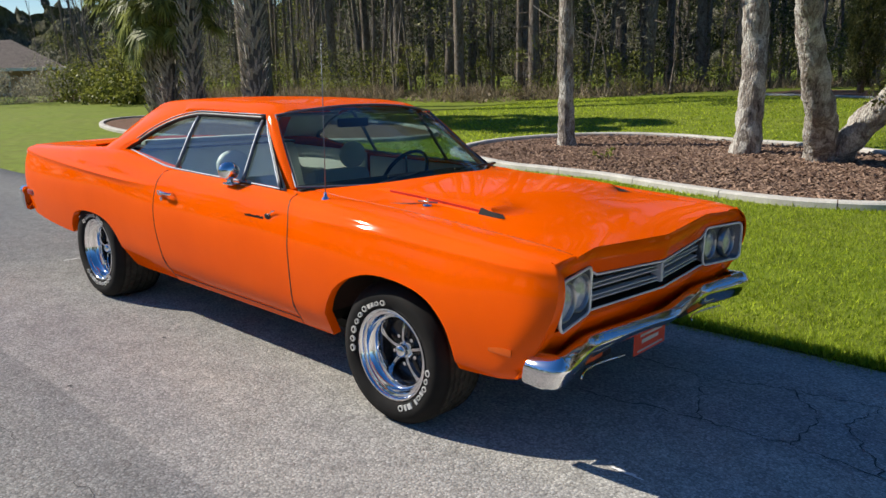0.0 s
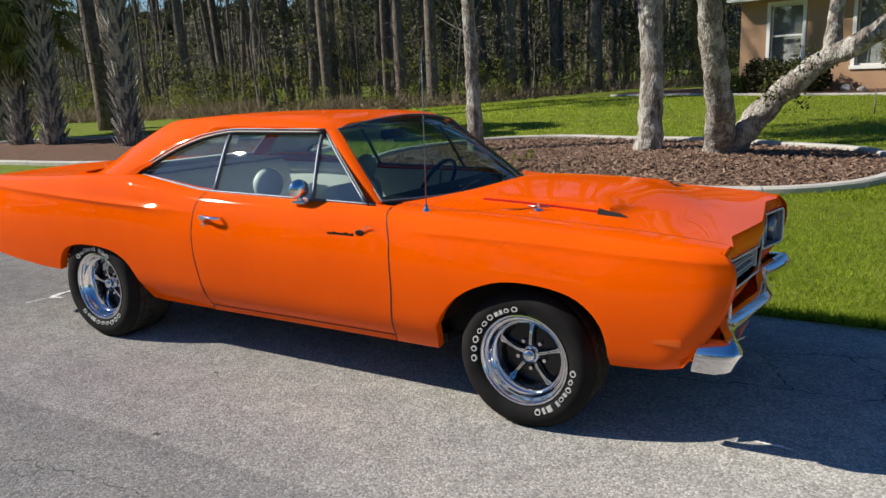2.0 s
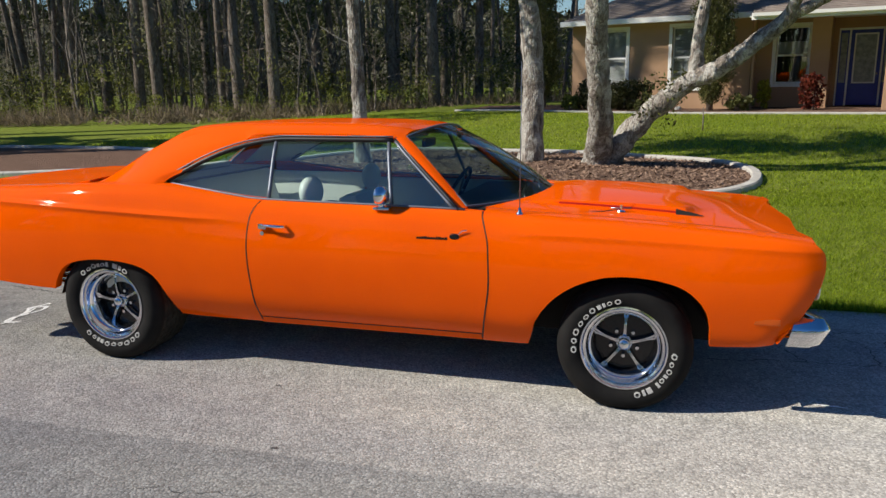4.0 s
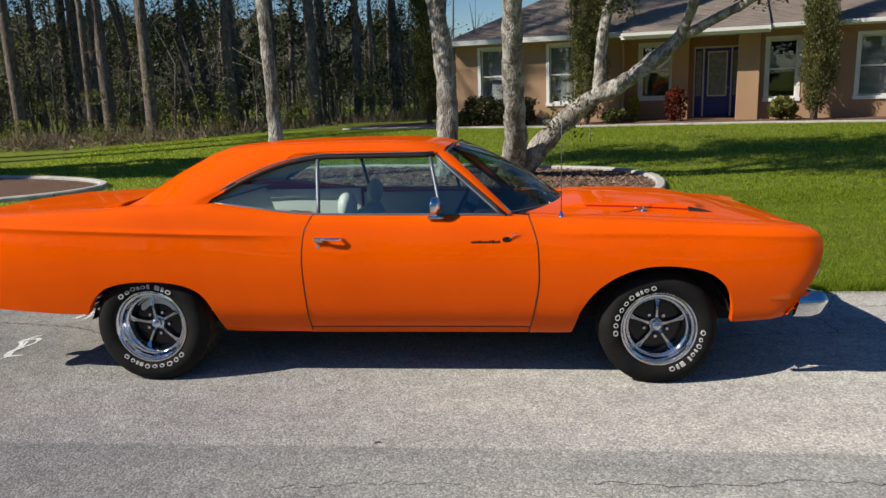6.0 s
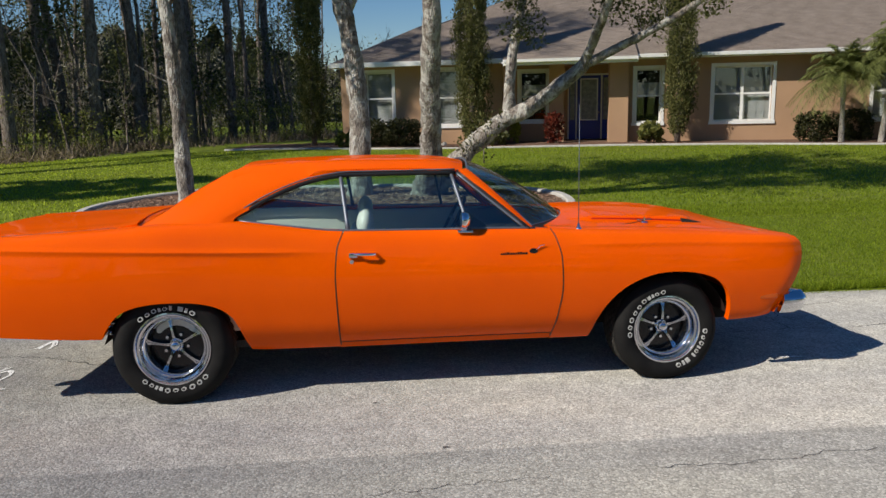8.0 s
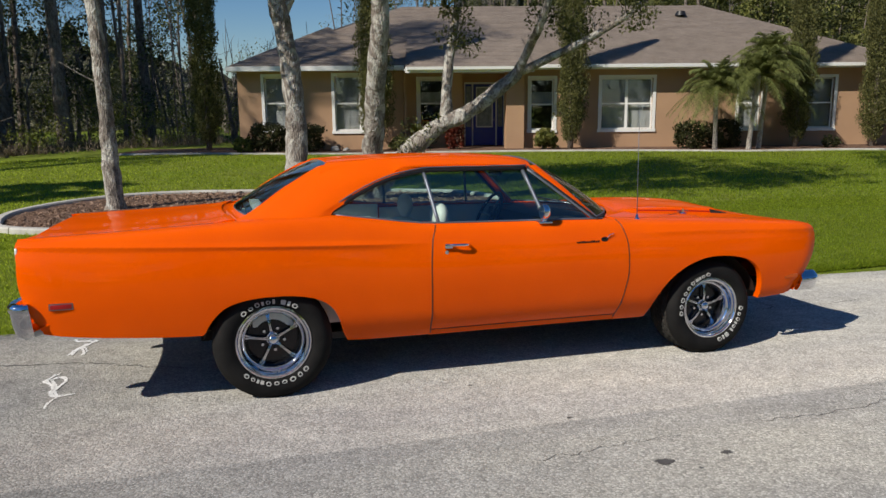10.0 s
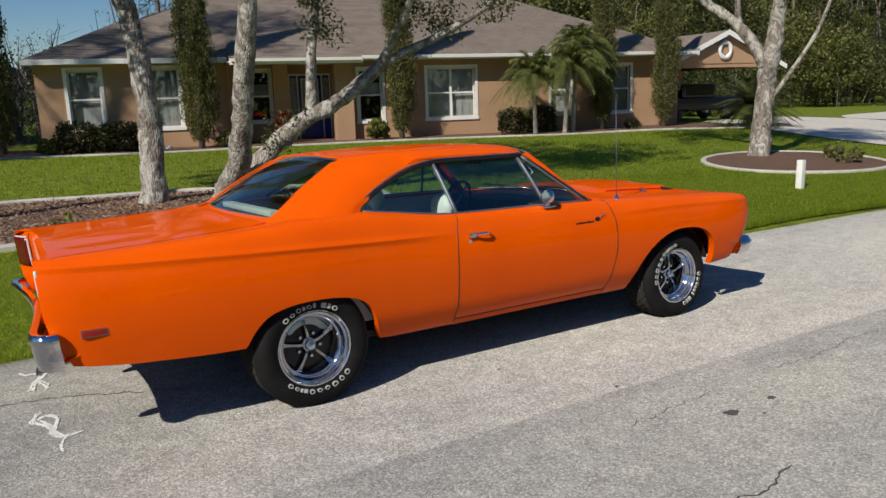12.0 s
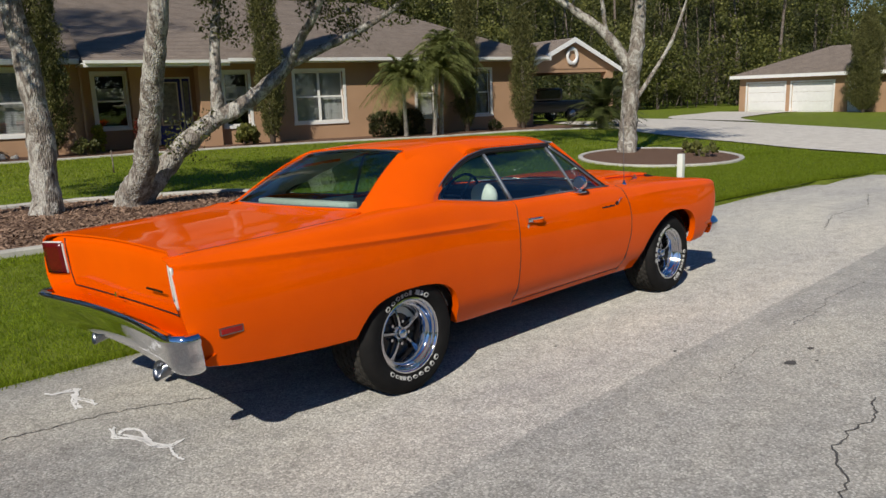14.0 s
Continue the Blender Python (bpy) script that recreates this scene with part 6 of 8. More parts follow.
SHOULDER = spl((-2.82, 0.985), (-2.3, 1.005), (-1.8, 1.03), (-1.5, 1.048), (-1.15, 1.055), (-0.92, 1.03), (-0.5, 0.985), (0.16, 0.975), (0.62, 0.968), (0.95, 0.948), (1.3, 0.937), (1.65, 0.92), (1.98, 0.90), (2.2, 0.882), (2.34, 0.862))
WIDTH = spl((-2.84, 0.895), (-2.6, 0.922), (-2.2, 0.945), (-1.6, 0.958), (-1.1, 0.955), (-0.5, 0.948), (0.2, 0.945), (0.8, 0.948), (1.3, 0.958), (1.8, 0.957), (2.05, 0.948), (2.25, 0.932), (2.34, 0.92))
SECTION = spl((0, -0.135), (0.09, -0.098), (0.165, -0.062), (0.20, -0.047), (0.36, -0.020), (0.52, -0.003), (0.64, 0.0), (0.76, -0.008), (0.87, -0.026), (0.94, -0.046), (0.98, -0.072), (1.0, -0.11))
CREASE_R = spl((-2.82, 0.963), (-2.3, 0.94), (-1.72, 0.918), (-0.93, 0.89), (-0.6, 0.88))
CREASE_F = spl((0.8, 0.875), (1.3, 0.872), (2.2, 0.845))
NOSE = spl((0.36, 2.13), (0.45, 2.195), (0.535, 2.252), (0.635, 2.304), (0.70, 2.326), (0.766, 2.335), (0.82, 2.329), (0.85, 2.314), (0.875, 2.288), (0.90, 2.23))
TAIL = spl((0.40, -2.66), (0.48, -2.69), (0.66, -2.765), (0.80, -2.79), (0.965, -2.80), (1.0, -2.80))
ARCH_F = [(0.995, 0.285), (1.035, 0.423), (1.11, 0.537), (1.17, 0.593), (1.24, 0.637), (1.31, 0.666), (1.39, 0.688), (1.48, 0.695), (1.57, 0.691), (1.671, 0.674), (1.741, 0.648), (1.799, 0.603), (1.84, 0.547), (1.863, 0.459), (1.87, 0.364)]
ARCH_R = [(-1.872, 0.414), (-1.845, 0.461), (-1.8, 0.523), (-1.75, 0.567), (-1.69, 0.593), (-1.61, 0.611), (-1.52, 0.619), (-1.42, 0.619), (-1.32, 0.609), (-1.25, 0.593), (-1.186, 0.564), (-1.13, 0.512), (-1.09, 0.424), (-1.045, 0.3)]
BOTTOM = spl((-2.72, 0.485), (-2.4, 0.445), *ARCH_R, (-0.9, 0.292), (0.0, 0.286), (0.9, 0.282), *ARCH_F, (2.0, 0.372), (2.2, 0.395), (2.34, 0.42))
DOOR_F = spl((0.28, 0.752), (0.46, 0.786), (0.63, 0.808), (0.80, 0.802), (0.90, 0.778), (0.97, 0.752))
DOOR_R = spl((0.28, -0.52), (0.33, -0.524), (0.52, -0.531), (0.72, -0.536), (0.89, -0.522), (0.985, -0.485))


def side_y(x, z):
    s = SHOULDER(x)
    q = (z - 0.27) / (s - 0.27)
    q = min(max(q, 0.0), 1.0)
    y = WIDTH(x) + SECTION(q) * (1 - 0.62 * smooth(1.7, 2.28, x) * smooth(0.5, 0.8, q))
    y += 0.014 * (1 - smooth(-0.95, -0.5, x)) * math.exp(-(((z - CREASE_R(x)) / 0.014) ** 2)) if x < -0.5 else 0
    y += 0.006 * smooth(0.8, 1.1, x) * math.exp(-(((z - CREASE_F(x)) / 0.016) ** 2)) if x > 0.8 else 0
    nx = NOSE(z)
    y -= 0.028 * smooth(nx - 0.11, nx + 0.01, x) ** 2
    tx = TAIL(z)
    y -= 0.02 * (1 - smooth(tx, tx + 0.1, x)) ** 2
    return y


def shell(name, verts, faces, mat, out, thick=0.010, parent=car, label="", both=True, angle=40):
    """A panel of sheet metal with its own thickness, made on the right side and mirrored to the left."""
    v = [Vector(p) for p in verts]
    nrm = [Vector() for _ in v]
    tot = Vector()
    for f in faces:
        c = (v[f[2]] - v[f[0]]).cross(v[f[-1]] - v[f[1]])
        tot += c
        for i in f:
            nrm[i] += c
    flip = tot.dot(Vector(out)) < 0
    if flip:
        faces = [tuple(reversed(f)) for f in faces]
        nrm = [-n for n in nrm]
    vs, fs = list(v), list(faces)
    if thick:
        inner = [p - n.normalized() * thick for p, n in zip(v, nrm)]
        o = len(vs)
        vs += inner
        fs += [tuple(o + i for i in reversed(f)) for f in faces]
        count = {}
        for f in faces:
            for a, b in zip(f, f[1:] + f[:1]):
                count[(a, b)] = 1
        for (a, b) in count:
            if (b, a) not in count:
                k = len(vs)
                vs += [v[a], v[b], inner[b], inner[a]]
                fs.append((k + 1, k, k + 3, k + 2))
    made = []
    for side in ((1, -1) if both else (1,)):
        q = [(p[0], p[1] * side, p[2]) for p in vs]
        g = fs if side == 1 else [tuple(reversed(f)) for f in fs]
        made.append(pydata(name, q, g, mat, parent, label, True, angle))
    return made


def side_panel(name, cols, xof, lo, hi, rows, top=(), lip=0.05, label="", mid=lambda x: 0.88):
    """Side sheet between two seams: columns of fixed parameter, from its lower edge up to the shoulder and over the top."""
    verts = []
    for c in cols:
        xb = xof(c, 0.4)
        zb = lo(xb)
        xb = xof(c, zb)
        zb = lo(xb)
        col = []
        if lip:
            col.append((xb, -(side_y(xb, zb) - lip), zb + 0.004))
            col.append((xb, -(side_y(xb, zb) - 0.006), zb - 0.003))
        for r in range(rows + 1):
            kb = int(rows * 0.62)

            def level(x, r=r):
                m = mid(x)
                if r <= kb:
                    return zb + (m - zb) * (1 - (1 - r / kb) ** 1.5)
                return m + (hi(x) - m) * ((r - kb) / (rows - kb)) ** 1.25

            z = level(xb)
            for _ in range(4):
                x = xof(c, z)
                z = level(x)
            col.append((x, -side_y(x, z), z))
        x, y, z = col[-1]
        for yy, dz in top:
            col.append((x, -min(yy, -y), z + dz))
        verts += col
    n = len(verts) // len(cols)
    return shell(name, verts, grid_faces(len(cols), n), PAINT, (0, -1, 0.3), label=label)


def spread(a, b, n):
    return [a + (b - a) * i / (n - 1) for i in range(n)]


# front fender: from the door seam to the nose, over the wheel
fcols = spread(0.0, 0.8, 5) + [1 + (x - 0.995) for x, z in ARCH_F]
fine = []
for a, b in zip(fcols, fcols[1:]):
    fine += [a, (a + b) / 2]
fcols = fine + [fcols[-1]] + [2.0 + 0.1 * k for k in range(1, 11)]


def fender_x(c, z):
    if c < 1:
        a = DOOR_F(z) + 0.004
        return a + (0.995 - a) * c
    if c < 1.95:
        return 0.995 + (c - 1)
    return ARCH_F[-1][0] + (NOSE(z) - ARCH_F[-1][0]) * (c - 2.0)


HOOD_Y = 0.715
side_panel("front_fender", fcols, fender_x, BOTTOM, SHOULDER, 28, ((0.80, 0.008), (0.76, 0.010), (HOOD_Y + 0.003, 0.009)), mid=lambda x: min(CREASE_F(x), SHOULDER(x) - 0.05))

# rounded nose of the fender, in to the headlamp surround
nv = []
for z in spread(0.44, 0.872, 22):
    x0, y0 = NOSE(z), side_y(NOSE(z), z)
    for t in spread(0, 1, 7):
        nv.append((x0 - 0.001 + 0.012 * math.sin(math.pi * 0.5 * t) - (0.02 * smooth(0.84, 0.872, z) * t), -(y0 + (0.858 - y0) * t), z + (0.006 * t if z > 0.86 else 0)))
shell("fender_nose", nv, grid_faces(22, 7), PAINT, (1, -0.5, 0), thick=0.006)

# door
side_panel("door", spread(0, 1, 26), lambda c, z: DOOR_R(z) + 0.004 + (DOOR_F(z) - 0.004 - DOOR_R(z) - 0.004) * c, lambda x: 0.325, SHOULDER, 20, ((0.80, 0.004), (0.77, -0.004)), lip=0.03)
# rocker under the door
verts = []
for x in spread(-0.53, 0.752, 20):
    for z, dy in ((0.286, 0.06), (0.283, 0.0), (0.30, 0.0), (0.318, 0.0), (0.321, 0.02)):
        verts.append((x, -(side_y(x, z) - dy), z))
shell("rocker_panel", verts, grid_faces(20, 5), PAINT, (0, -1, 0))

# quarter panel
arch_x = []
for (a, _), (b, _) in zip(ARCH_R, ARCH_R[1:]):
    arch_x += [a, (a + b) / 2]
arch_x.append(ARCH_R[-1][0])
qcols = [k / 10 for k in range(10)] + [1 + (x + 1.872) for x in arch_x] + [2 + k / 7 for k in range(1, 8)]


def quarter_x(c, z):
    if c < 1:
        return TAIL(z) + (-1.872 - TAIL(z)) * c
    if c < 1.9:
        return -1.872 + (c - 1)
    return -1.045 + (DOOR_R(z) - 0.004 + 1.045) * (c - 2)


side_panel("quarter_panel", qcols, quarter_x, BOTTOM, SHOULDER, 30, ((0.80, 0.006), (0.765, 0.006)), mid=lambda x: min(CREASE_R(x), SHOULDER(x) - 0.02))

# roof, sail panels
ROOF_Z = spl((-1.30, 1.330), (-1.22, 1.352), (-1.05, 1.372), (-0.75, 1.388), (-0.4, 1.394), (-0.05, 1.390), (0.2, 1.372), (0.30, 1.352))
ROOF_E = spl((-1.30, 0.60), (-0.9, 0.618), (-0.4, 0.628), (0.0, 0.628), (0.30, 0.618))


def roof_pt(x, s):
    """s from -1 to 1 across the roof."""
    e = ROOF_E(x)
    a = abs(s)
    zc = ROOF_Z(x) + 0.012
    drop = 0.020 * a * a + 0.056 * max(0.0, (a - 0.72) / 0.28) ** 2.4
    drop += 0.050 * max(0.0, (a - 0.88) / 0.12) ** 1.5 * (1 - smooth(-0.75, -0.62, x))
    xx = x - (0.05 * s * s if x > 0.15 else 0) * smooth(0.15, 0.30, x) + 0.05 * s * s * (1 - smooth(-1.30, -1.15, x))
    return (xx, e * s, zc - drop)


def roof_rear(s):
    """Where the roof skin ends over the rear window."""
    return -1.088 - 0.060 * smooth(0.79, 0.96, abs(s))


rss = [math.sin(math.pi / 2 * t) for t in spread(-1, 1, 41)]
shell("roof_panel", [roof_pt(roof_rear(s) + (0.30 - roof_rear(s)) * k, s) for k in spread(0, 1, 34) for s in rss], grid_faces(34, 41), PAINT, (0, 0, 1), both=False)

WIN_R = spl((1.045, -1.125), (1.075, -1.108), (1.12, -1.03), (1.175, -0.93), (1.235, -0.79), (1.275, -0.66), (1.300, -0.52), (1.318, -0.40))
SLOPE = spl((1.02, -1.72), (1.064, -1.610), (1.10, -1.548), (1.145, -1.478), (1.20, -1.392), (1.285, -1.240), (1.345, -1.120))


def glass_y(z):
    """How far out the side glass and pillars stand at a height."""
    return 0.818 - (z - 0.98) * 0.60 - 0.02 * smooth(1.2, 1.34, z)


def sail_pt(u, v):
    zt = 1.328
    xb = WIN_R(1.05) + (SLOPE(1.03) - WIN_R(1.05)) * u
    zb = SHOULDER(xb) - 0.004
    z = zb + (zt - zb) * v
    xf, xr = WIN_R(z), SLOPE(z)
    x = xf + (xr - xf) * u
    top = glass_y(z) + 0.012
    edge = side_y(xb, zb) - 0.004 - glass_y(zb) - 0.012
    y = top + edge * (1 - smooth(zb - 0.06, zb + 0.17, z)) * (1 - 0.35 * (1 - smooth(0, 0.15, u)))
    y += 0.014 * math.sin(math.pi * u)
    rim = 0.676 - 0.166 * (z - 1.064) / 0.288
    y += (rim - y) * u ** 2.8
    k = smooth(0.80, 1.0, v) * (1 - u ** 5)
    y += (0.86 * ROOF_E(x) - y) * k
    z += (ROOF_Z(x) - 0.0118 - z) * k
    return (x, -y, z + 0.012 * u * u * v)


sv = [sail_pt(u, v) for u in spread(0, 1, 26) for v in spread(0, 1, 30)]
shell("sail_panel", sv, grid_faces(26, 30), PAINT, (-0.3, -1, 0.3), thick=0.003)
st = [(q[0] + 0.012, q[1] + 0.022, q[2] - 0.01) for q in [sail_pt(u, v) for u in spread(0.02, 0.80, 10) for v in spread(0.06, 0.98, 8)]]
for sd in (1, -1):
    pydata("sail_lining", [(x, y * sd, z) for x, y, z in st], grid_faces(10, 8), GREEN_VINYL, car, "pale inner lining of the sail panel")
# roof rail above the side glass
rv = []
for x in spread(-0.66, 0.235, 20):
    e = roof_pt(x, 1.0)
    zt = e[2]
    zb = 1.300 if x > -0.42 else 1.300 - (x + 0.42) ** 2 * 0.55
    for t in spread(0, 1, 5):
        z = zt + 0.008 + (zb - zt - 0.008) * t
        rv.append((x, -(e[1] - 0.002 + (glass_y(zb) + 0.006 - e[1]) * t), z))
shell("roof_rail", rv, grid_faces(20, 5), PAINT, (0, -1, 0.2))

# windscreen pillar
A_TOP, A_BOT = Vector((0.225, -0.634, 1.318)), Vector((0.614, -0.795, 0.960))
W_TOP, W_BOT = Vector((0.285, -0.608, 1.326)), Vector((0.662, -0.764, 0.972))
pv = []
for t in spread(0, 1, 12):
    a, b = A_TOP.lerp(A_BOT, t), W_TOP.lerp(W_BOT, t)
    bow = Vector((0, -0.012 * math.sin(math.pi * t), 0.006 * math.sin(math.pi * t)))
    for s in spread(0, 1, 5):
        p = a.lerp(b, s) + bow + Vector((0.3, -0.6, 0.3)) * 0.012 * math.sin(math.pi * s)
        pv.append(tuple(p))
shell("windscreen_pillar", pv, grid_faces(12, 5), PAINT, (0.4, -1, 0.4), thick=0.02)


# glass
def shield_pt(s, t):
    """s across, -1 to 1; t from the sill up."""
    top = Vector((0.325 - 0.045 * s * s, 0.610 * s, 1.372 - 0.050 * s * s))
    bot = Vector((1.005 - 0.350 * s * s, 0.766 * s, 0.985 - 0.008 * s * s))
    p = bot.lerp(top, t)
    p.x += 0.035 * math.sin(math.pi * t) * (1 - s * s)
    p.z += 0.020 * math.sin(math.pi * t) * (1 - s * s)
    return p


def glass_sheet(name, pts, nu, nv, mat, label=""):
    pts = [Vector(q) for q in pts]
    faces = grid_faces(nu, nv)
    mid = sum(pts, Vector()) / len(pts)
    q = faces[len(faces) // 2]
    if (pts[q[2]] - pts[q[0]]).cross(pts[q[3]] - pts[q[1]]).dot(mid - Vector((-0.35, 0, 0.9))) < 0:
        faces = [tuple(reversed(g)) for g in faces]
    ob = pydata(name, pts, faces, mat, car, label)
    ob.visible_shadow = False
    return ob


glass_sheet("windscreen", [shield_pt(s, t) for s in spread(-0.985, 0.985, 25) for t in spread(0.015, 0.985, 12)], 25, 12, SHIELD_GLASS, "raked tinted windscreen")


def back_pt(s, t):
    """The rear window: a bowed sheet between the sail panels, from the deck up to the roof."""
    bow = 1 - s * s
    half = 0.668 + (0.502 - 0.668) * t
    top = Vector((-1.092, half * s, 1.352 + 0.022 * bow))
    bot = Vector((-1.590 - 0.070 * bow, half * s, 1.064 + 0.006 * bow))
    p = bot.lerp(top, t)
    p.z += 0.026 * math.sin(math.pi * t) * (1 - 0.4 * s * s)
    return p


# painted strips that turn in from the sail panels to the glass
rv = []
for t in spread(0, 1, 18):
    e, g = Vector(sail_pt(1, 0.10 + 0.90 * t)), back_pt(-1, t)
    for k in spread(0, 1, 6):
        p = e.lerp(g, k)
        rv.append((p.x, p.y, p.z + 0.002 * math.sin(math.pi * k)))
shell("sail_return", rv, grid_faces(18, 6), PAINT, (-0.4, 0.1, 1), thick=0.004)

# painted strip between the rear window and the trunk lid
kv = []
for q in spread(-1, 1, 25):
    g = back_pt(q, 0)
    yd = 0.745 * q
    d = Vector((-1.745 + 0.06 * (yd / 0.7) ** 2, yd, SHOULDER(-1.75) + 0.012 + 0.020 * (1 - (yd / 0.768) ** 2)))
    for t in spread(0, 1, 4):
        p = g.lerp(d, t)
        kv.append((p.x, p.y, p.z - 0.004 - 0.010 * math.sin(math.pi * t)))
shell("rear_cowl", kv, grid_faces(25, 4), PAINT, (-0.3, 0, 1), thick=0.004, both=False)
glass_sheet("rear_window", [back_pt(s, t) for s in spread(-1, 1, 25) for t in spread(0, 1, 12)], 25, 12, REAR_GLASS, "sloping tinted rear window")


def border(name, fn, w, mat, lift=0.006, s1=1.0, n=16):
    """A thin trim frame round a sheet of glass."""
    loop = [fn(s, 0) for s in spread(-s1, s1, n)] + [fn(s1, t) for t in spread(0, 1, n)][1:] + [fn(s, 1) for s in spread(s1, -s1, n)][1:] + [fn(-s1, t) for t in spread(1, 0, n)][1:-1]
    c = sum(loop, Vector()) / len(loop)
    v, f = tube(loop + [loop[0]], w, 6, False)
    return pydata(name, v, f, mat, car, "polished trim moulding")


border("windscreen_trim", shield_pt, 0.007, TRIM_DULL)
border("rear_window_trim", lambda s, t: back_pt(s, t) + Vector((0.004, -0.006 * s, -0.007)), 0.008, TRIM_DULL)


def side_glass(name, xz, label="", nz=8):
    """xz: front-edge and rear-edge x as functions of height."""
    lo, hi, xf, xr = xz
    for sd in (-1, 1):
        v = []
        for i in range(12):
            for j in range(nz):
                z0 = lo + (hi - lo) * j / (nz - 1)
                x = xr(z0) + (xf(z0) - xr(z0)) * i / 11
                v.append((x, sd * (glass_y(z0) - 0.004), z0))
        glass_sheet(name, v, 12, nz, CAR_GLASS, label)


A_EDGE = lambda z: 0.612 + (0.205 - 0.612) * (z - 0.965) / (1.31 - 0.965)
VENT_X = lambda z: 0.262 + (0.180 - 0.262) * (z - 0.97) / (1.30 - 0.97)
DIV_X = lambda z: -0.455 + (-0.497 + 0.455) * (z - 0.98) / (1.305 - 0.98)
side_glass("vent_window", (0.965, 1.295, lambda z: max(A_EDGE(z) - 0.01, VENT_X(z) + 0.01), VENT_X), "small triangular vent window")
side_glass("door_glass", (0.965, 1.305, VENT_X, DIV_X), "raised tinted door glass")
side_glass("quarter_glass", (0.985, 1.300, DIV_X, lambda z: WIN_R(max(z, 1.045)) + (0.0 if z > 1.06 else 0.30 * (1.06 - z) / 0.075 * 1.6)), "fixed tinted quarter glass")


def rod(name, pts, r, mat, both=True, seg=8, parent=car, label=""):
    for sd in ((1, -1) if both else (1,)):
        v, f = tube([(p[0], p[1] * sd, p[2]) for p in pts], r, seg)
        pydata(name, v, f, mat, parent, label)


def on_glass(x, z, o=0.004):
    return (x, -(glass_y(z) + o), z)


rod("vent_pillar", [on_glass(VENT_X(z), z) for z in spread(0.965, 1.30, 6)], 0.011, TRIM_DULL)
rod("glass_divider", [on_glass(DIV_X(z), z) for z in spread(0.975, 1.305, 6)], 0.012, TRIM_DULL)
rod("vent_frame", [on_glass(A_EDGE(z) - 0.004, z, 0.006) for z in spread(0.965, 1.305, 10)], 0.008, TRIM_DULL)
top_line = [on_glass(x, 1.305 if x > -0.42 else 1.305 - (x + 0.42) ** 2 * 0.55, 0.012) for x in spread(0.205, -0.5, 14)] + [on_glass(WIN_R(z), z, 0.014) for z in spread(1.29, 1.06, 14)]
rod("window_seal", top_line, 0.014, BLACK)
rod("drip_moulding", [(p[0] - (0.012 if i > 14 else 0), p[1] - 0.006, p[2] + 0.019) for i, p in enumerate(top_line)], 0.0045, TRIM_DULL)
rod("belt_moulding", [(x, -(glass_y(SHOULDER(x) + 0.004) + 0.012), SHOULDER(x) + 0.004 if x > -0.55 else 0.990 + (-0.55 - x) * 0.125) for x in spread(0.66, -1.10, 24)], 0.007, TRIM_DULL)
rod("a_pillar_seal", [on_glass(A_EDGE(z) + 0.018, z, 0.01) for z in spread(0.965, 1.315, 8)], 0.009, BLACK)

# hood
def front_x(y):
    """Plan of the grille and lamps: set back beside the grille, forward at the middle and the fenders."""
    a = abs(y)
    return 2.302 - 0.054 * a / 0.53 if a < 0.53 else 2.248 + 0.070 * (a - 0.53) / 0.33


def grille_top(y):
    a = abs(y)
    return 0.740 + 0.022 * a / 0.53 + (0.800 - 0.762) * smooth(0.515, 0.565, a)


HOOD_F = lambda y: front_x(y) + 0.018
SCOOP_END = lambda y: 2.03 - 0.27 * min(abs(y) / 0.53, 1.0) ** 1.5
SCOOP_Y = lambda x: 0.525 + (x - 1.1) * 0.025
HOOD_C = spl((0.85, 0.052), (1.2, 0.052), (1.6, 0.050), (1.9, 0.036), (2.0, 0.026), (2.1, 0.010), (2.25, -0.006), (2.32, -0.012))


def hood_z(x, y):
    e = SHOULDER(x) + 0.009
    a = abs(y)
    z = e + HOOD_C(x) * (1 - (a / HOOD_Y) ** 2)
    bulge = 1 - smooth(SCOOP_Y(x) - 0.004, SCOOP_Y(x) + 0.004, a)
    z += (0.018 + 0.012 * smooth(1.0, 1.6, x)) * bulge * smooth(0.92, 1.12, x) * (1 - smooth(SCOOP_END(a) - 0.03 - 0.28 * (1 - smooth(0.3, 0.5, a)), SCOOP_END(a) + 0.01 + 0.05 * (1 - smooth(0.3, 0.5, a)), x))
    return z


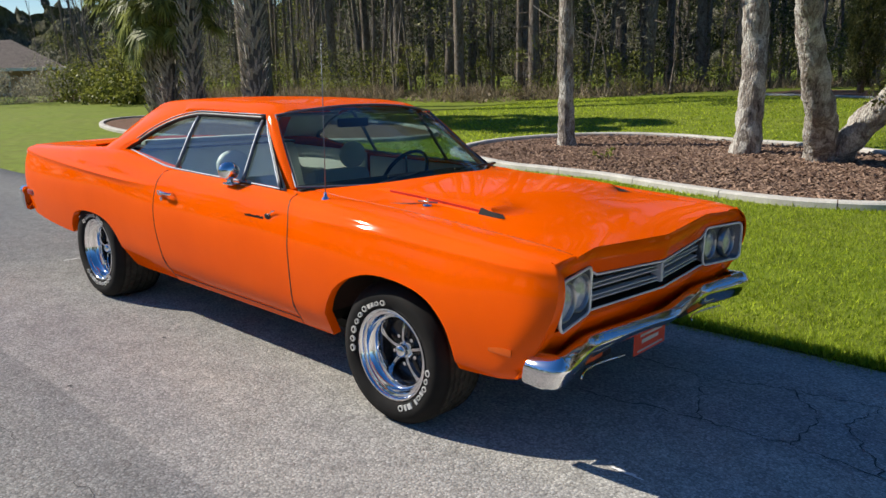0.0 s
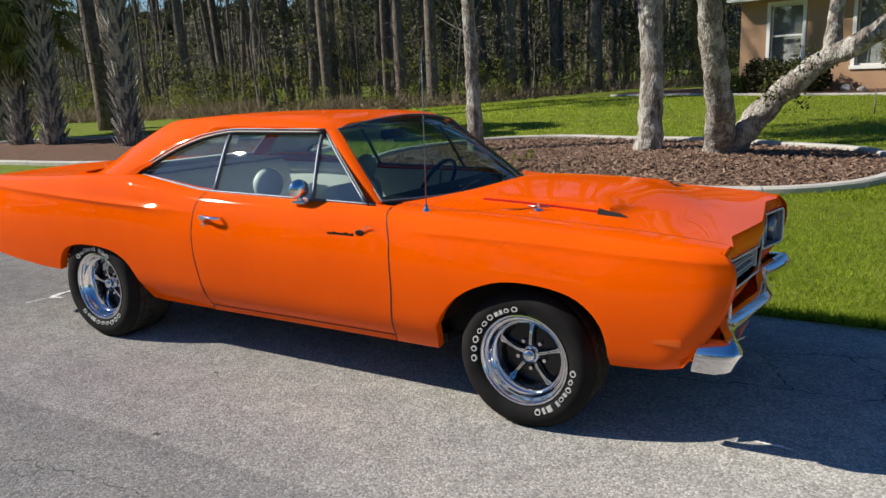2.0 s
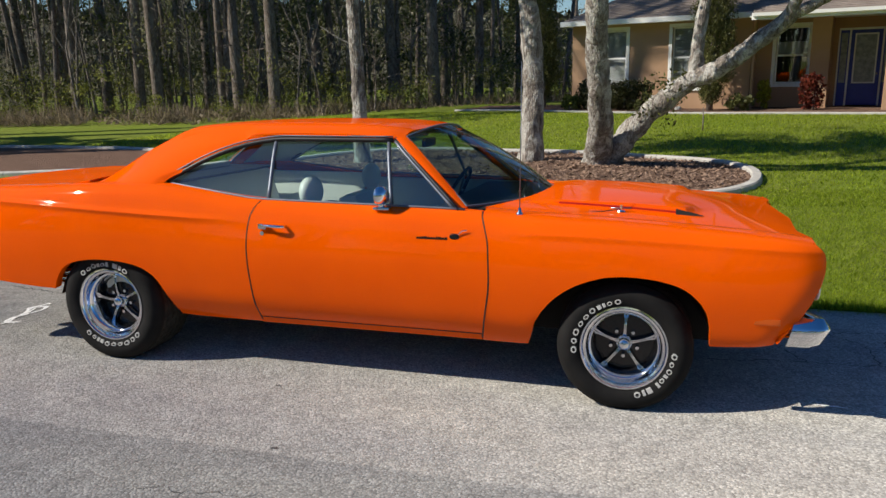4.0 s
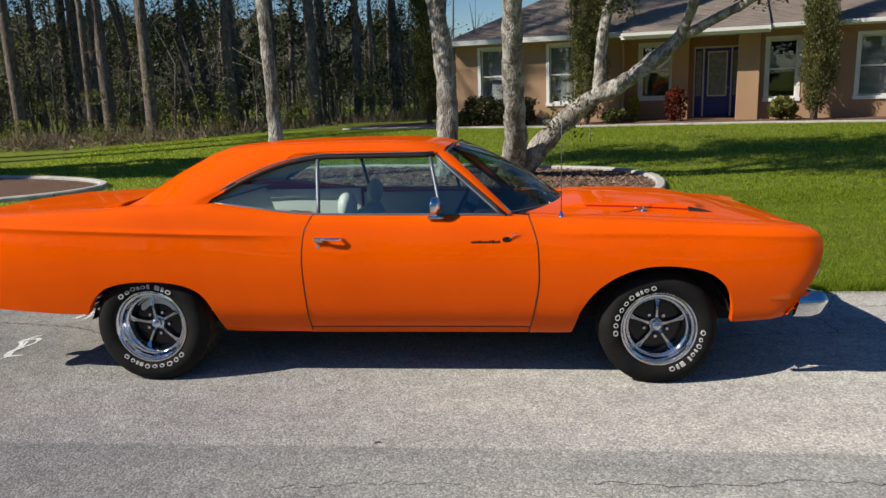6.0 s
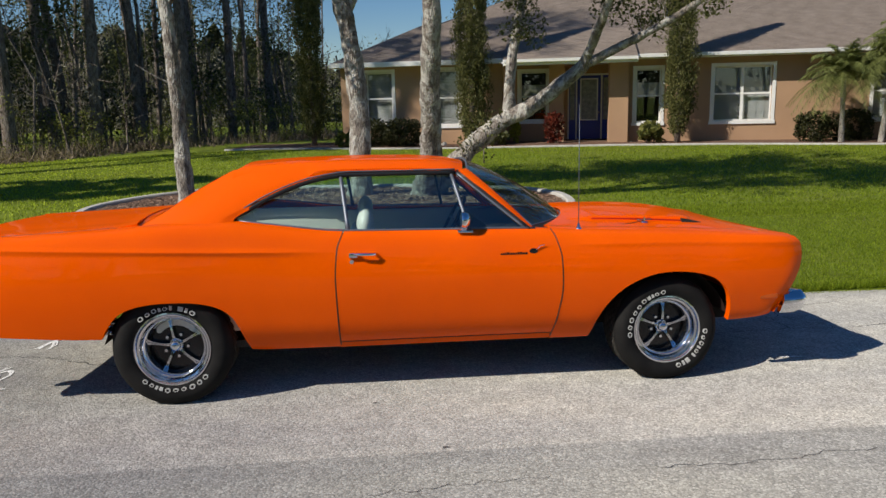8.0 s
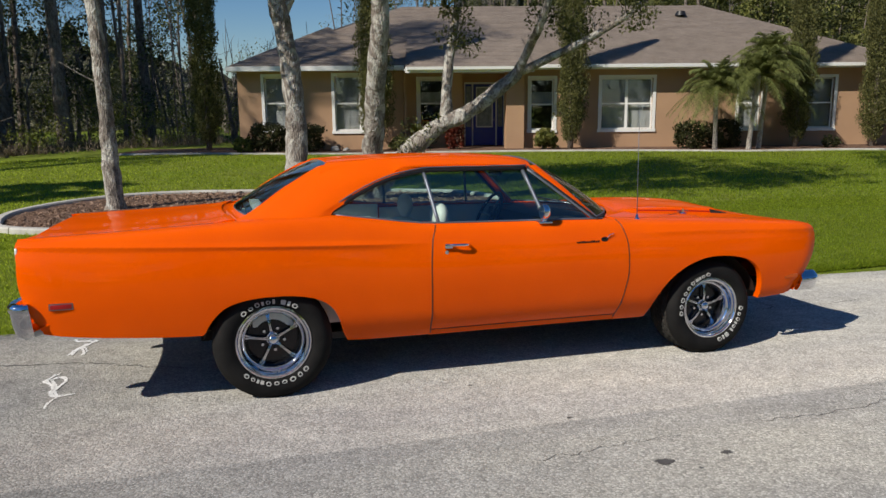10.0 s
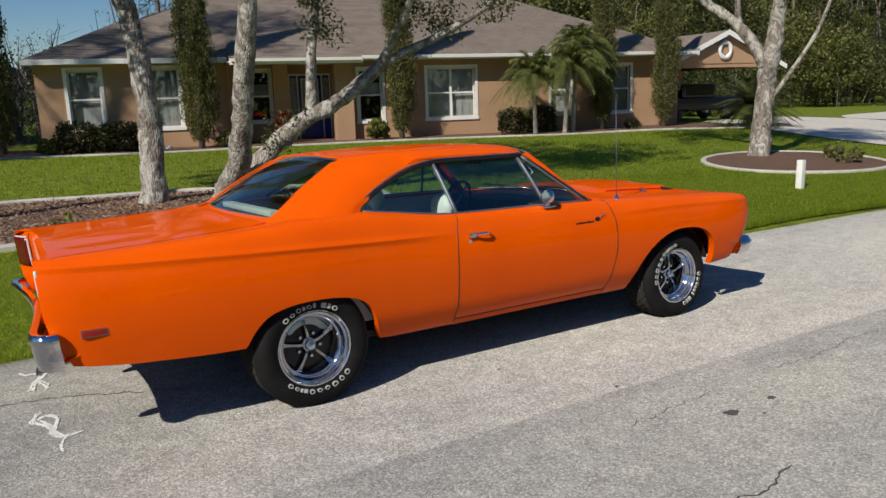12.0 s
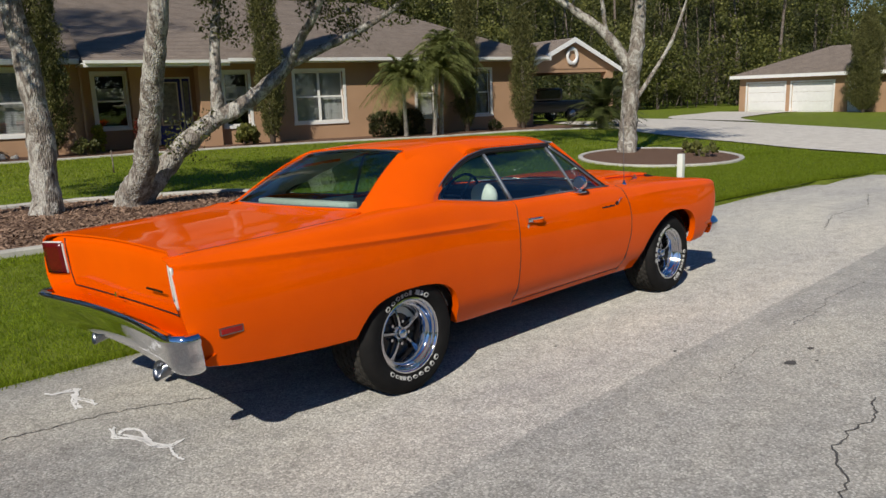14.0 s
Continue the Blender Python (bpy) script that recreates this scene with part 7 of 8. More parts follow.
hx = spread(0.0, 1.0, 76)
hv = []
hys = sorted(set([round(HOOD_Y * t, 4) for t in spread(-1, 1, 29)]))
for t in hx:
    x_mid = 0.93 + (2.30 - 0.93) * t
    sc = SCOOP_Y(x_mid)
    row = sorted(hys + [-sc - 0.005, -sc + 0.005, sc - 0.005, sc + 0.005])
    for y in row:
        back = 1.00 - 0.26 * (y / 0.72) ** 2
        x = back + (HOOD_F(y) - back) * t
        hv.append((x, y, hood_z(x, y)))
shell("hood", hv, grid_faces(76, len(hys) + 4), PAINT, (0, 0, 1), both=False, angle=30)
for sd in (1, -1):
    v = []
    for x in spread(1.10, 1.70, 14):
        y = SCOOP_Y(x) + 0.0065
        z = hood_z(x, y + 0.004)
        for dz in (0.002, 0.007, 0.012):
            v.append((x, -sd * y, z + dz))
    shell("scoop_insert", v, grid_faces(14, 3), RED_TRIM, (0, -sd, 0), thick=0.004, both=False, label="red side insert of the hood scoop")
    # black wedge stands in for the scoop's shaded end and the shadow it casts
    xe = 1.735
    ye = SCOOP_Y(xe)
    zb = hood_z(xe + 0.03, ye + 0.02)
    wedge = [(xe - 0.04, -sd * (ye + 0.010), zb + 0.030), (xe - 0.04, -sd * (ye - 0.03), zb + 0.030), (xe + 0.03, -sd * (ye + 0.012), zb + 0.016), (xe + 0.10, -sd * (ye + 0.016), hood_z(xe + 0.10, ye) + 0.003), (xe - 0.04, -sd * (ye + 0.030), zb - 0.002), (xe + 0.05, -sd * (ye - 0.035), hood_z(xe + 0.05, ye - 0.035) + 0.002)]
    pydata("scoop_end", wedge, [(0, 1, 5, 2), (2, 5, 3), (0, 2, 4), (2, 3, 4), (0, 4, 1)], UNDER, car, "dark wedge for the shaded end of the hood scoop and its shadow", smooth=False)
    # hood pin with its plate
    px, py = 1.425, 0.605
    zz = hood_z(px, py)
    bm = bmesh.new()
    bmesh.ops.create_cone(bm, cap_ends=True, segments=20, radius1=0.024, radius2=0.020, depth=0.008, matrix=Matrix.Translation((px, -sd * py, zz + 0.004)))
    bmesh.ops.create_cone(bm, cap_ends=True, segments=12, radius1=0.007, radius2=0.007, depth=0.03, matrix=Matrix.Translation((px, -sd * py, zz + 0.018)))
    part("hood_pin", bm, CHROME, car, "chrome hood pin", True)
    v, f = tube([(px - 0.05, -sd * py - 0.01, zz + 0.017), (px + 0.05, -sd * py + 0.012, zz + 0.017)], 0.004, 6)
    pydata("pin_clip", v, f, STEEL, car)
    v, f = tube([(px, -sd * py, zz + 0.012), (px - 0.08, -sd * (py + 0.03), zz + 0.003), (px - 0.20, -sd * (py + 0.07), zz - 0.004)], 0.0022, 5)
    pydata("lanyard", v, f, BLACK, car)
# cowl
cv = []
for y in spread(-0.80, 0.80, 25):
    xb = 1.00 - 0.26 * (y / 0.72) ** 2
    for k, dx in enumerate((-0.012, -0.05, -0.09, -0.13)):
        cv.append((xb + dx, y, 0.953 + 0.02 * (1 - (y / 0.8) ** 2) - 0.006 * k))
shell("cowl", cv, grid_faces(25, 4), BLACK, (0, 0, 1), both=False)
for y0, y1 in ((-0.42, -0.05), (0.12, 0.55)):
    rod("wiper_arm", [(0.90, y0, 0.985), (0.86, (y0 + y1) / 2, 1.005), (0.84 - 0.1 * y1 * y1, y1, 1.012)], 0.005, STEEL, both=False)
    rod("wiper_blade", [(0.845, y0 + 0.12, 1.006), (0.84 - 0.1 * y1 * y1, y1 + 0.12, 1.010)], 0.007, BLACK, both=False)

# front end: header, grille, lamps, valance
hv = []
for y in spread(-0.862, 0.862, 57):
    a = abs(y)
    w = smooth(0.695, 0.725, a)
    zt = hood_z(HOOD_F(y), min(a, HOOD_Y)) - 0.004
    zt += (0.8770 - 0.012 * smooth(0.79, 0.86, a) - zt) * w
    xh = HOOD_F(y) + (2.2885 - HOOD_F(y)) * w
    xb, zb = front_x(y) + 0.004 + 0.012 * smooth(0.78, 0.87, a), grille_top(y) + 0.004
    for t in spread(0, 1, 8):
        hv.append((xh + (xb - xh) * t ** 2 + 0.010 * math.sin(math.pi * min(1.0, 1.3 * t)), y, zt + (zb - zt) * t))
shell("header_panel", hv, grid_faces(57, 8), PAINT, (1, 0, 0), both=False)
vv = []
for y in spread(-0.89, 0.89, 45):
    for z, dx in ((0.608, 0.004), (0.596, 0.014), (0.575, 0.008), (0.545, -0.018), (0.50, -0.050), (0.44, -0.095), (0.40, -0.13)):
        vv.append((min(front_x(y) + dx, NOSE(z) + 0.006), y, z))
shell("front_valance", vv, grid_faces(45, 7), PAINT, (1, 0, 0), both=False)
gv = [(front_x(y) - d, y, z) for y in spread(-0.86, 0.86, 45) for z, d in ((0.60, 0.03), (0.602, 0.085), (0.79, 0.085), (0.80, 0.03))]
pydata("grille_backing", gv, grid_faces(45, 4), UNDER, car, "black recessed grille", smooth=False)


def grille_rod(name, z, y0, y1, r, mat, back):
    """A flat bar that follows the plan of the grille."""
    n, v = 9, []
    for y in spread(y0, y1, n):
        x = front_x(y) - back
        v += [(x, y, z - r), (x + r * 1.4, y, z - r * 0.6), (x + r * 1.4, y, z + r * 0.6), (x, y, z + r), (x - 0.03, y, z + r), (x - 0.03, y, z - r)]
    f = [(i * 6 + k, i * 6 + (k + 1) % 6, i * 6 + 6 + (k + 1) % 6, i * 6 + 6 + k) for i in range(n - 1) for k in range(6)]
    f += [tuple(range(5, -1, -1)), tuple((n - 1) * 6 + k for k in range(6))]
    pydata(name, v, f, mat, car, smooth=False)


for sd in (-1, 1):
    for z in (0.716, 0.698, 0.664, 0.647):
        grille_rod("grille_bar", z, sd * 0.02, sd * 0.515, 0.0034, BAR, 0.014)
bm = bmesh.new()
box(bm, front_x(0) - 0.05, front_x(0) + 0.002, -0.012, 0.012, 0.640, 0.728, 0.004)
part("grille_post", bm, BAR, car, smooth=True)
# one bright moulding runs round the grille and both lamp pods
gl_up = [(front_x(y) + 0.008, y, grille_top(y) - 0.002) for y in spread(-0.54, 0.54, 25)]
gl_lo = [(front_x(y) + 0.010, y, 0.617) for y in spread(-0.54, 0.54, 25)]
for pts in (gl_up, gl_lo):
    v, f = tube(pts, 0.0050, 6)
    pydata("grille_moulding", v, f, BRIGHT_TRIM, car, "thin bright grille surround")


def pod_loop(y0, y1, z0, z1, r, off, steps=5):
    pts = []
    for cy, cz, a0 in ((y1 - r, z1 - r, 0), (y0 + r, z1 - r, 90), (y0 + r, z0 + r, 180), (y1 - r, z0 + r, 270)):
        for k in range(steps):
            a = radians(a0 + 90 * k / (steps - 1))
            y = cy + r * math.cos(a)
            pts.append((front_x(y) + off, y, cz + r * math.sin(a)))
    return pts + [pts[0]]


for sd in (-1, 1):
    y0, y1 = sorted((sd * 0.538, sd * 0.853))
    v, f = tube(pod_loop(y0, y1, 0.610, 0.802, 0.034, 0.010), 0.0065, 6, False)
    pydata("lamp_bezel", v, f, BRIGHT_TRIM, car, "bright headlamp surround")
    # dark pocket behind the bezel, and the plate that holds both lamps
    o, i = pod_loop(y0, y1, 0.610, 0.802, 0.034, 0.008), pod_loop(y0 + 0.012, y1 - 0.012, 0.622, 0.790, 0.03, -0.035)
    n = len(o)
    pydata("lamp_pocket", o + i, [(k, k + 1, n + k + 1, n + k) for k in range(n - 1)], ARGENT, car, smooth=False)
    plate = pod_loop(y0 + 0.010, y1 - 0.010, 0.620, 0.792, 0.03, -0.034)
    pydata("lamp_plate", plate[:-1], [tuple(range(n - 1))], ARGENT, car, smooth=False)
    for yc in (sd * 0.618, sd * 0.773):
        lamp = new("headlamp")
        lamp.parent = car
        def turn(pr, seg=28, yc=yc):
            vv_, ff_ = lathe(pr, seg)
            return [(front_x(yc) - 0.020 - b, yc + a, 0.706 + c) for a, b, c in vv_], ff_
        v, f = turn([(0.082, 0.012), (0.080, -0.014), (0.074, -0.018), (0.069, -0.006), (0.069, 0.03)])
        pydata("ring", v, f, STEEL, lamp)
        v, f = turn([(0.001, 0.030), (0.03, 0.028), (0.055, 0.018), (0.069, 0.004)])
        pydata("reflector", v, f, STEEL, lamp)
        v, f = turn([(0.001, -0.014), (0.03, -0.012), (0.055, -0.006), (0.070, 0.002)])
        pydata("lens", v, f, LENS, lamp)

# bumpers
def bumper(name, path, prof, mat, label, lean=0.0, parent=car):
    verts = []
    for i, (p, sc) in enumerate(path):
        a = Vector(path[max(i - 1, 0)][0])
        b = Vector(path[min(i + 1, len(path) - 1)][0])
        d = (b - a)
        d.z = 0
        d.normalize()
        o = Vector((d.y, -d.x, 0))
        for q, h in prof:
            verts.append(Vector(p) + o * q + Vector((lean * h, 0, h * sc)))
    n = len(prof)
    f = grid_faces(len(path), n)
    f += [tuple(range(n)), tuple((len(path) - 1) * n + k for k in range(n - 1, -1, -1))]
    ob = pydata(name, verts, f, mat, parent, label, True, 50)
    return ob


FB = [((2.215, -0.900, 0.462), 1), ((2.270, -0.906, 0.464), 1), ((2.335, -0.902, 0.466), 1), ((2.362, -0.868, 0.466), 1), ((2.345, -0.78, 0.461), 1), ((2.298, -0.62, 0.448), 1), ((2.280, -0.52, 0.444), 1), ((2.302, -0.38, 0.446), 1), ((2.336, -0.18, 0.449), 1), ((2.362, 0.0, 0.451), 1)]
FB = FB + [((p[0], -p[1], p[2]), s) for p, s in FB[-2::-1]]
fbp = [Vector(p) for p, s in FB]
cr = catmull(fbp, 5)
FBs = [(p + Vector((0, 0, 0.034 * (1 - smooth(0.1, 0.8, abs(p.y))))), 0.52 + 0.48 * smooth(0.1, 0.8, abs(p.y))) for p in cr]
bumper("front_bumper", FBs, [(-0.060, 0.062), (-0.034, 0.068), (-0.022, 0.064), (0.012, 0.030), (0.019, 0.018), (0.018, 0.002), (0.008, -0.048), (-0.010, -0.068), (-0.040, -0.066)], CHROME, "curved chrome front bumper", 0.25)
RB = [((-2.735, -0.912, 0.565), 1), ((-2.77, -0.916, 0.562), 1), ((-2.808, -0.90, 0.562), 1), ((-2.838, -0.82, 0.562), 1), ((-2.815, -0.6, 0.56), 1), ((-2.785, -0.3, 0.558), 1), ((-2.775, 0.0, 0.557), 1)]
RB = RB + [((p[0], -p[1], p[2]), s) for p, s in RB[-2::-1]]
rbc = catmull([Vector(p) for p, s in RB], 5)
bumper("rear_bumper", [(p, 1.0) for p in rbc[::-1]], [(-0.03, 0.094), (0.0, 0.098), (0.016, 0.084), (0.019, 0.058), (0.010, 0.042), (0.010, -0.02), (0.004, -0.078), (-0.016, -0.092), (-0.050, -0.090)], CHROME, "curved chrome rear bumper", -0.12)
# shelves that close the gaps behind the bumpers
for nm, pth, xin, z0, z1, sg in (("rear_valance", rbc, -2.60, 0.56, 0.50, 1), ("front_shelf", cr, 2.12, 0.435, 0.450, -1)):
    v = []
    for q in pth[9:-9]:
        for t in spread(0, 1, 3):
            v.append((xin + (q.x + sg * 0.038 - xin) * t, q.y * 0.985, z0 + (z1 - z0) * t))
    shell(nm, v, grid_faces(len(pth) - 18, 3), PAINT, (0, 0, 1), thick=0.006, both=False)
part("front_plate", boxes((2.262, 2.269, -0.148, 0.148, 0.312, 0.425), bevel=0.002), PLATE_RED, car, "orange-red front plate with white bars")
part("plate_bar", boxes((2.2695, 2.271, -0.10, 0.11, 0.392, 0.404), (2.2695, 2.271, -0.085, 0.075, 0.360, 0.378), (2.2695, 2.271, -0.12, 0.12, 0.324, 0.333)), WHITE_LETTER, car)
part("plate_bracket", boxes((2.20, 2.262, -0.06, 0.06, 0.37, 0.44)), BLACK, car)
for sd in (-1, 1):
    bm = bmesh.new()
    box(bm, 2.20, 2.262, sd * 0.50 - 0.09, sd * 0.50 + 0.09, 0.385, 0.418, 0.012)
    part("park_lamp", bm, AMBER_LENS, car, "amber parking lamp under the bumper", True)
    part("lamp_housing", boxes((2.14, 2.255, sd * 0.50 - 0.17, sd * 0.50 + 0.17, 0.372, 0.430), bevel=0.012), BLACK, car, smooth=True)
    v, f = tube([(2.268 + 0.05 * k * k, sd * (0.50 + 0.17 * k), 0.371 + 0.012 * k * k) for k in spread(-1, 1, 9)], 0.005, 6)
    pydata("lamp_trim", v, f, CHROME, car, "bright lip under the parking lamp")
part("lower_pan", boxes((1.9, 2.15, -0.72, 0.72, 0.385, 0.44), bevel=0.02), UNDER, car)

# deck, tail
DECK_Y = 0.768
TAIL_X = lambda y: -2.725 + 0.012 * (1 - (y / 0.66) ** 2) if abs(y) < 0.66 else -2.725 - (abs(y) - 0.66) * 0.38


def deck_z(x, y):
    s = SHOULDER(x) + 0.006
    dip = 0.022 * (1 - smooth(0.45, 0.68, abs(y))) * smooth(-2.80, -2.55, x)
    return s + 0.022 * (1 - (y / DECK_Y) ** 2) - dip * 0.4


dv = []
for t in spread(0, 1, 26):
    for y in spread(-DECK_Y, DECK_Y, 33):
        a, b = -1.74 + 0.06 * (y / 0.7) ** 2, TAIL_X(y)
        x = a + (b - a) * t
        dv.append((x, y, deck_z(x, y) + 0.012 * smooth(0.12, 0.0, t)))
shell("trunk_lid", dv, grid_faces(26, 33), PAINT, (0, 0, 1), both=False)
tv = []
for q in spread(-1, 1, 45):
    for t in spread(0, 1, 14):
        yt = q * 0.885
        zt = deck_z(TAIL_X(yt), min(abs(yt), DECK_Y)) - 0.006 if abs(yt) < DECK_Y else 0.980 - 0.25 * (abs(yt) - DECK_Y)
        z = zt + (0.50 - zt) * t
        y = q * (side_y(TAIL(z), min(z, 0.96)) - 0.003)
        tv.append((TAIL_X(y) + (TAIL(z) + 2.80) - 0.010 * smooth(0.0, 0.08, t) + 0.010, y, z))
shell("tail_panel", tv, grid_faces(45, 14), PAINT, (-1, 0, 0), both=False)
for sd in (-1, 1):
    lamp = new("tail_lamp")
    lamp.parent = car
    y0, y1 = sd * 0.692, sd * 0.838
    def tp(y, z, o):
        x = TAIL_X(y) + (TAIL(z) + 2.80) - 0.004 - o
        return (x, y, z)
    loop = [tp(y, 0.946, -0.001) for y in spread(y0, y1, 5)] + [tp(y1, z, -0.001) for z in spread(0.940, 0.775, 6)] + [tp(y, 0.768, -0.001) for y in spread(y1, y0, 5)] + [tp(y0, z, -0.001) for z in spread(0.772, 0.944, 6)]
    v, f = tube(loop, 0.008, 8, False)
    pydata("bezel", v, f, BRIGHT_TRIM, lamp, "bright lamp surround")
    lens = [tp(y, z, 0.001) for y in spread(y0, y1, 5) for z in spread(0.764, 0.946, 7)]
    ob = pydata("lens", lens, grid_faces(5, 7), RED_LENS, lamp, "dark red ribbed lens")
    md = ob.modifiers.new("thickness", "SOLIDIFY")
    md.thickness = 0.01
    # trunk seam beside the lamp
    seam = [tp(sd * 0.668, z, -0.001) for z in spread(0.975, 0.690, 10)]
    v, f = tube(seam, 0.004, 5)
    pydata("trunk_seam", v, f, BLACK, car)
v, f = tube([(TAIL_X(y) - 0.002 + TAIL(0.690) + 2.80, y, 0.690) for y in spread(-0.668, 0.668, 15)], 0.004, 5)
pydata("trunk_seam", v, f, BLACK, car)
bm = bmesh.new()
for k in range(8):
    box(bm, TAIL_X(0.5) - 0.026, TAIL_X(0.5) - 0.020, -0.60 + k * 0.022, -0.584 + k * 0.022, 0.802, 0.812)
part("tail_script", bm, BLACK_GLOSS, car, "small dark script on the trunk")
bm = bmesh.new()
bmesh.ops.create_cone(bm, cap_ends=True, segments=16, radius1=0.014, radius2=0.012, depth=0.012, matrix=Matrix.Translation((TAIL_X(0) - 0.014, 0, 0.72)) @ Matrix.Rotation(radians(90), 4, "Y"))
part("trunk_lock", bm, CHROME, car, smooth=True)
for sd, ye, xe in ((-1, -0.635, -2.825), (1, 0.30, -2.76)):
    v, f = lathe([(0.040, 0.22), (0.044, 0.06), (0.047, 0.0), (0.044, -0.002), (0.039, 0.02), (0.038, 0.15), (0.001, 0.15)], 20)
    pydata("exhaust_tip", [(xe + b + 0.30 * c, ye + a, 0.452 + c + 0.18 * b) for a, b, c in v], f, STEEL, car, "steel exhaust tip")
    v, f = tube([(xe + 0.16, ye, 0.48), (-2.3, sd * 0.5, 0.46), (-1.9, sd * 0.5, 0.36)], 0.028, 10)
    pydata("exhaust_pipe", v, f, UNDER, car)

# side marker lamps, badges, handles, mirror, antenna
for sd in (-1, 1):
    yy = side_y(-2.585, 0.64)
    bm = bmesh.new()
    box(bm, -2.645, -2.525, sd * yy - 0.006, sd * yy + 0.006, 0.618, 0.655, 0.004)
    part("marker_frame", bm, STEEL, car, smooth=True)
    bm = bmesh.new()
    box(bm, -2.638, -2.532, sd * yy - 0.010, sd * yy + 0.010, 0.624, 0.649, 0.003)
    part("marker_lens", bm, RED_MARK, car, "red rear side marker", True)
    yy = side_y(2.10, 0.51)
    bm = bmesh.new()
    box(bm, 2.055, 2.165, sd * yy - 0.003, sd * yy + 0.003, 0.498, 0.527, 0.002)
    part("marker_lens", bm, AMBER_LENS, car, "amber front side marker", True)
    # handle
    yy = side_y(-0.38, 0.86)
    hd = new("door_handle")
    hd.parent = car
    bm = bmesh.new()
    box(bm, -0.455, -0.405, sd * (yy + 0.012) - 0.014, sd * (yy + 0.012) + 0.014, 0.842, 0.872, 0.006)
    part("escutcheon", bm, CHROME, hd, smooth=True)
    v, f = tube([(-0.43, sd * (yy + 0.015), 0.862), (-0.40, sd * (yy + 0.036), 0.864), (-0.34, sd * (yy + 0.040), 0.863), (-0.305, sd * (yy + 0.030), 0.861), (-0.300, sd * (yy + 0.002), 0.860)], 0.0085, 8)
    pydata("grip", v, f, CHROME, hd)
    bm = bmesh.new()
    bmesh.ops.create_cone(bm, cap_ends=True, segments=18, radius1=0.013, radius2=0.012, depth=0.014, matrix=Matrix.Translation((-0.440, sd * (yy + 0.004), 0.818)) @ Matrix.Rotation(radians(90), 4, "X"))
    part("lock", bm, CHROME, hd, smooth=True)
    # script badge
    yy = side_y(0.52, 0.835)
    bm = bmesh.new()
    rng = random.Random(4)
    x = 0.432
    while x < 0.59:
        w = rng.uniform(0.008, 0.016)
        box(bm, x, x + w, sd * yy - 0.003, sd * yy + 0.003, 0.829, 0.829 + rng.uniform(0.008, 0.014))
        x += w + 0.003
    box(bm, 0.432, 0.595, sd * yy - 0.002, sd * yy + 0.002, 0.828, 0.832)
    part("script_badge", bm, BLACK_GLOSS, car, "dark metal script of plain bars")
    bm = bmesh.new()
    bmesh.ops.create_uvsphere(bm, u_segments=14, v_segments=8, radius=0.02, matrix=Matrix.Translation((0.63, sd * yy, 0.846)) @ Matrix.Diagonal((1.3, 0.25, 0.8, 1)))
    part("emblem", bm, BLACK_GLOSS, car, "small oval emblem", True)
    v, f = tube([(0.645, sd * (yy + 0.002), 0.852), (0.67, sd * (yy + 0.002), 0.876), (0.695, sd * (yy + 0.001), 0.880)], 0.0035, 6)
    pydata("emblem_tail", v, f, CHROME, car)
# chrome mirror on the door
mir = new("mirror")
mir.parent = car
mr = bmesh.new()
bmesh.ops.create_uvsphere(mr, u_segments=28, v_segments=16, radius=1.0, matrix=Matrix.Translation((0.225, -0.885, 1.036)) @ Matrix.Rotation(radians(-12), 4, "Z") @ Matrix.Diagonal((0.042, 0.058, 0.050, 1)))
for vtx in mr.verts:
    if vtx.co.x < 0.205:
        vtx.co.x = 0.205
part("shell", mr, CHROME, mir, "round chrome mirror head", True)
v, f = tube([(0.228, -0.888, 1.000), (0.226, -0.885, 0.985), (0.222, -0.875, 0.968)], [0.014, 0.015, 0.022], 10)
pydata("stem", v, f, CHROME, mir)
bm = bmesh.new()
box(bm, 0.185, 0.275, -0.905, -0.845, 0.962, 0.974, 0.005)
part("base", bm, CHROME, mir, smooth=True)
# antenna
ant = new("antenna")
ant.parent = car
v, f = tube([(0.937, -0.806, 0.945), (0.937, -0.806, 1.30), (0.936, -0.808, 1.70)], [0.0030, 0.0024, 0.0013], 6)
pydata("mast", v, f, TRIM_DULL, ant)
v, f = lathe([(0.020, 0.948), (0.018, 0.958), (0.010, 0.966), (0.006, 0.985), (0.001, 0.986)], 14, "z")
pydata("base", [(a + 0.937, b - 0.806, c) for a, b, c in v], f, CHROME, ant)

# seams
def seam(name, pts, r=0.0042):
    rod(name, pts, r, BLACK, seg=5)


seam("door_seam", [(DOOR_F(z), -(side_y(DOOR_F(z), z) - 0.002), z) for z in spread(0.30, 0.962, 26)])
seam("door_seam", [(DOOR_R(z), -(side_y(DOOR_R(z), z) - 0.002), z) for z in spread(0.30, 0.978, 26)])
seam("door_seam", [(x, -(side_y(x, 0.322) - 0.001), 0.322) for x in spread(-0.525, 0.75, 30)], 0.003)
seam("hood_seam", [(x, -HOOD_Y - 0.001, SHOULDER(x) + 0.008) for x in spread(0.76, 2.28, 26)], 0.0016)
seam("trunk_side_seam", [(x, -DECK_Y + 0.001, SHOULDER(x) + 0.006) for x in spread(-1.78, -2.72, 22)], 0.0016)

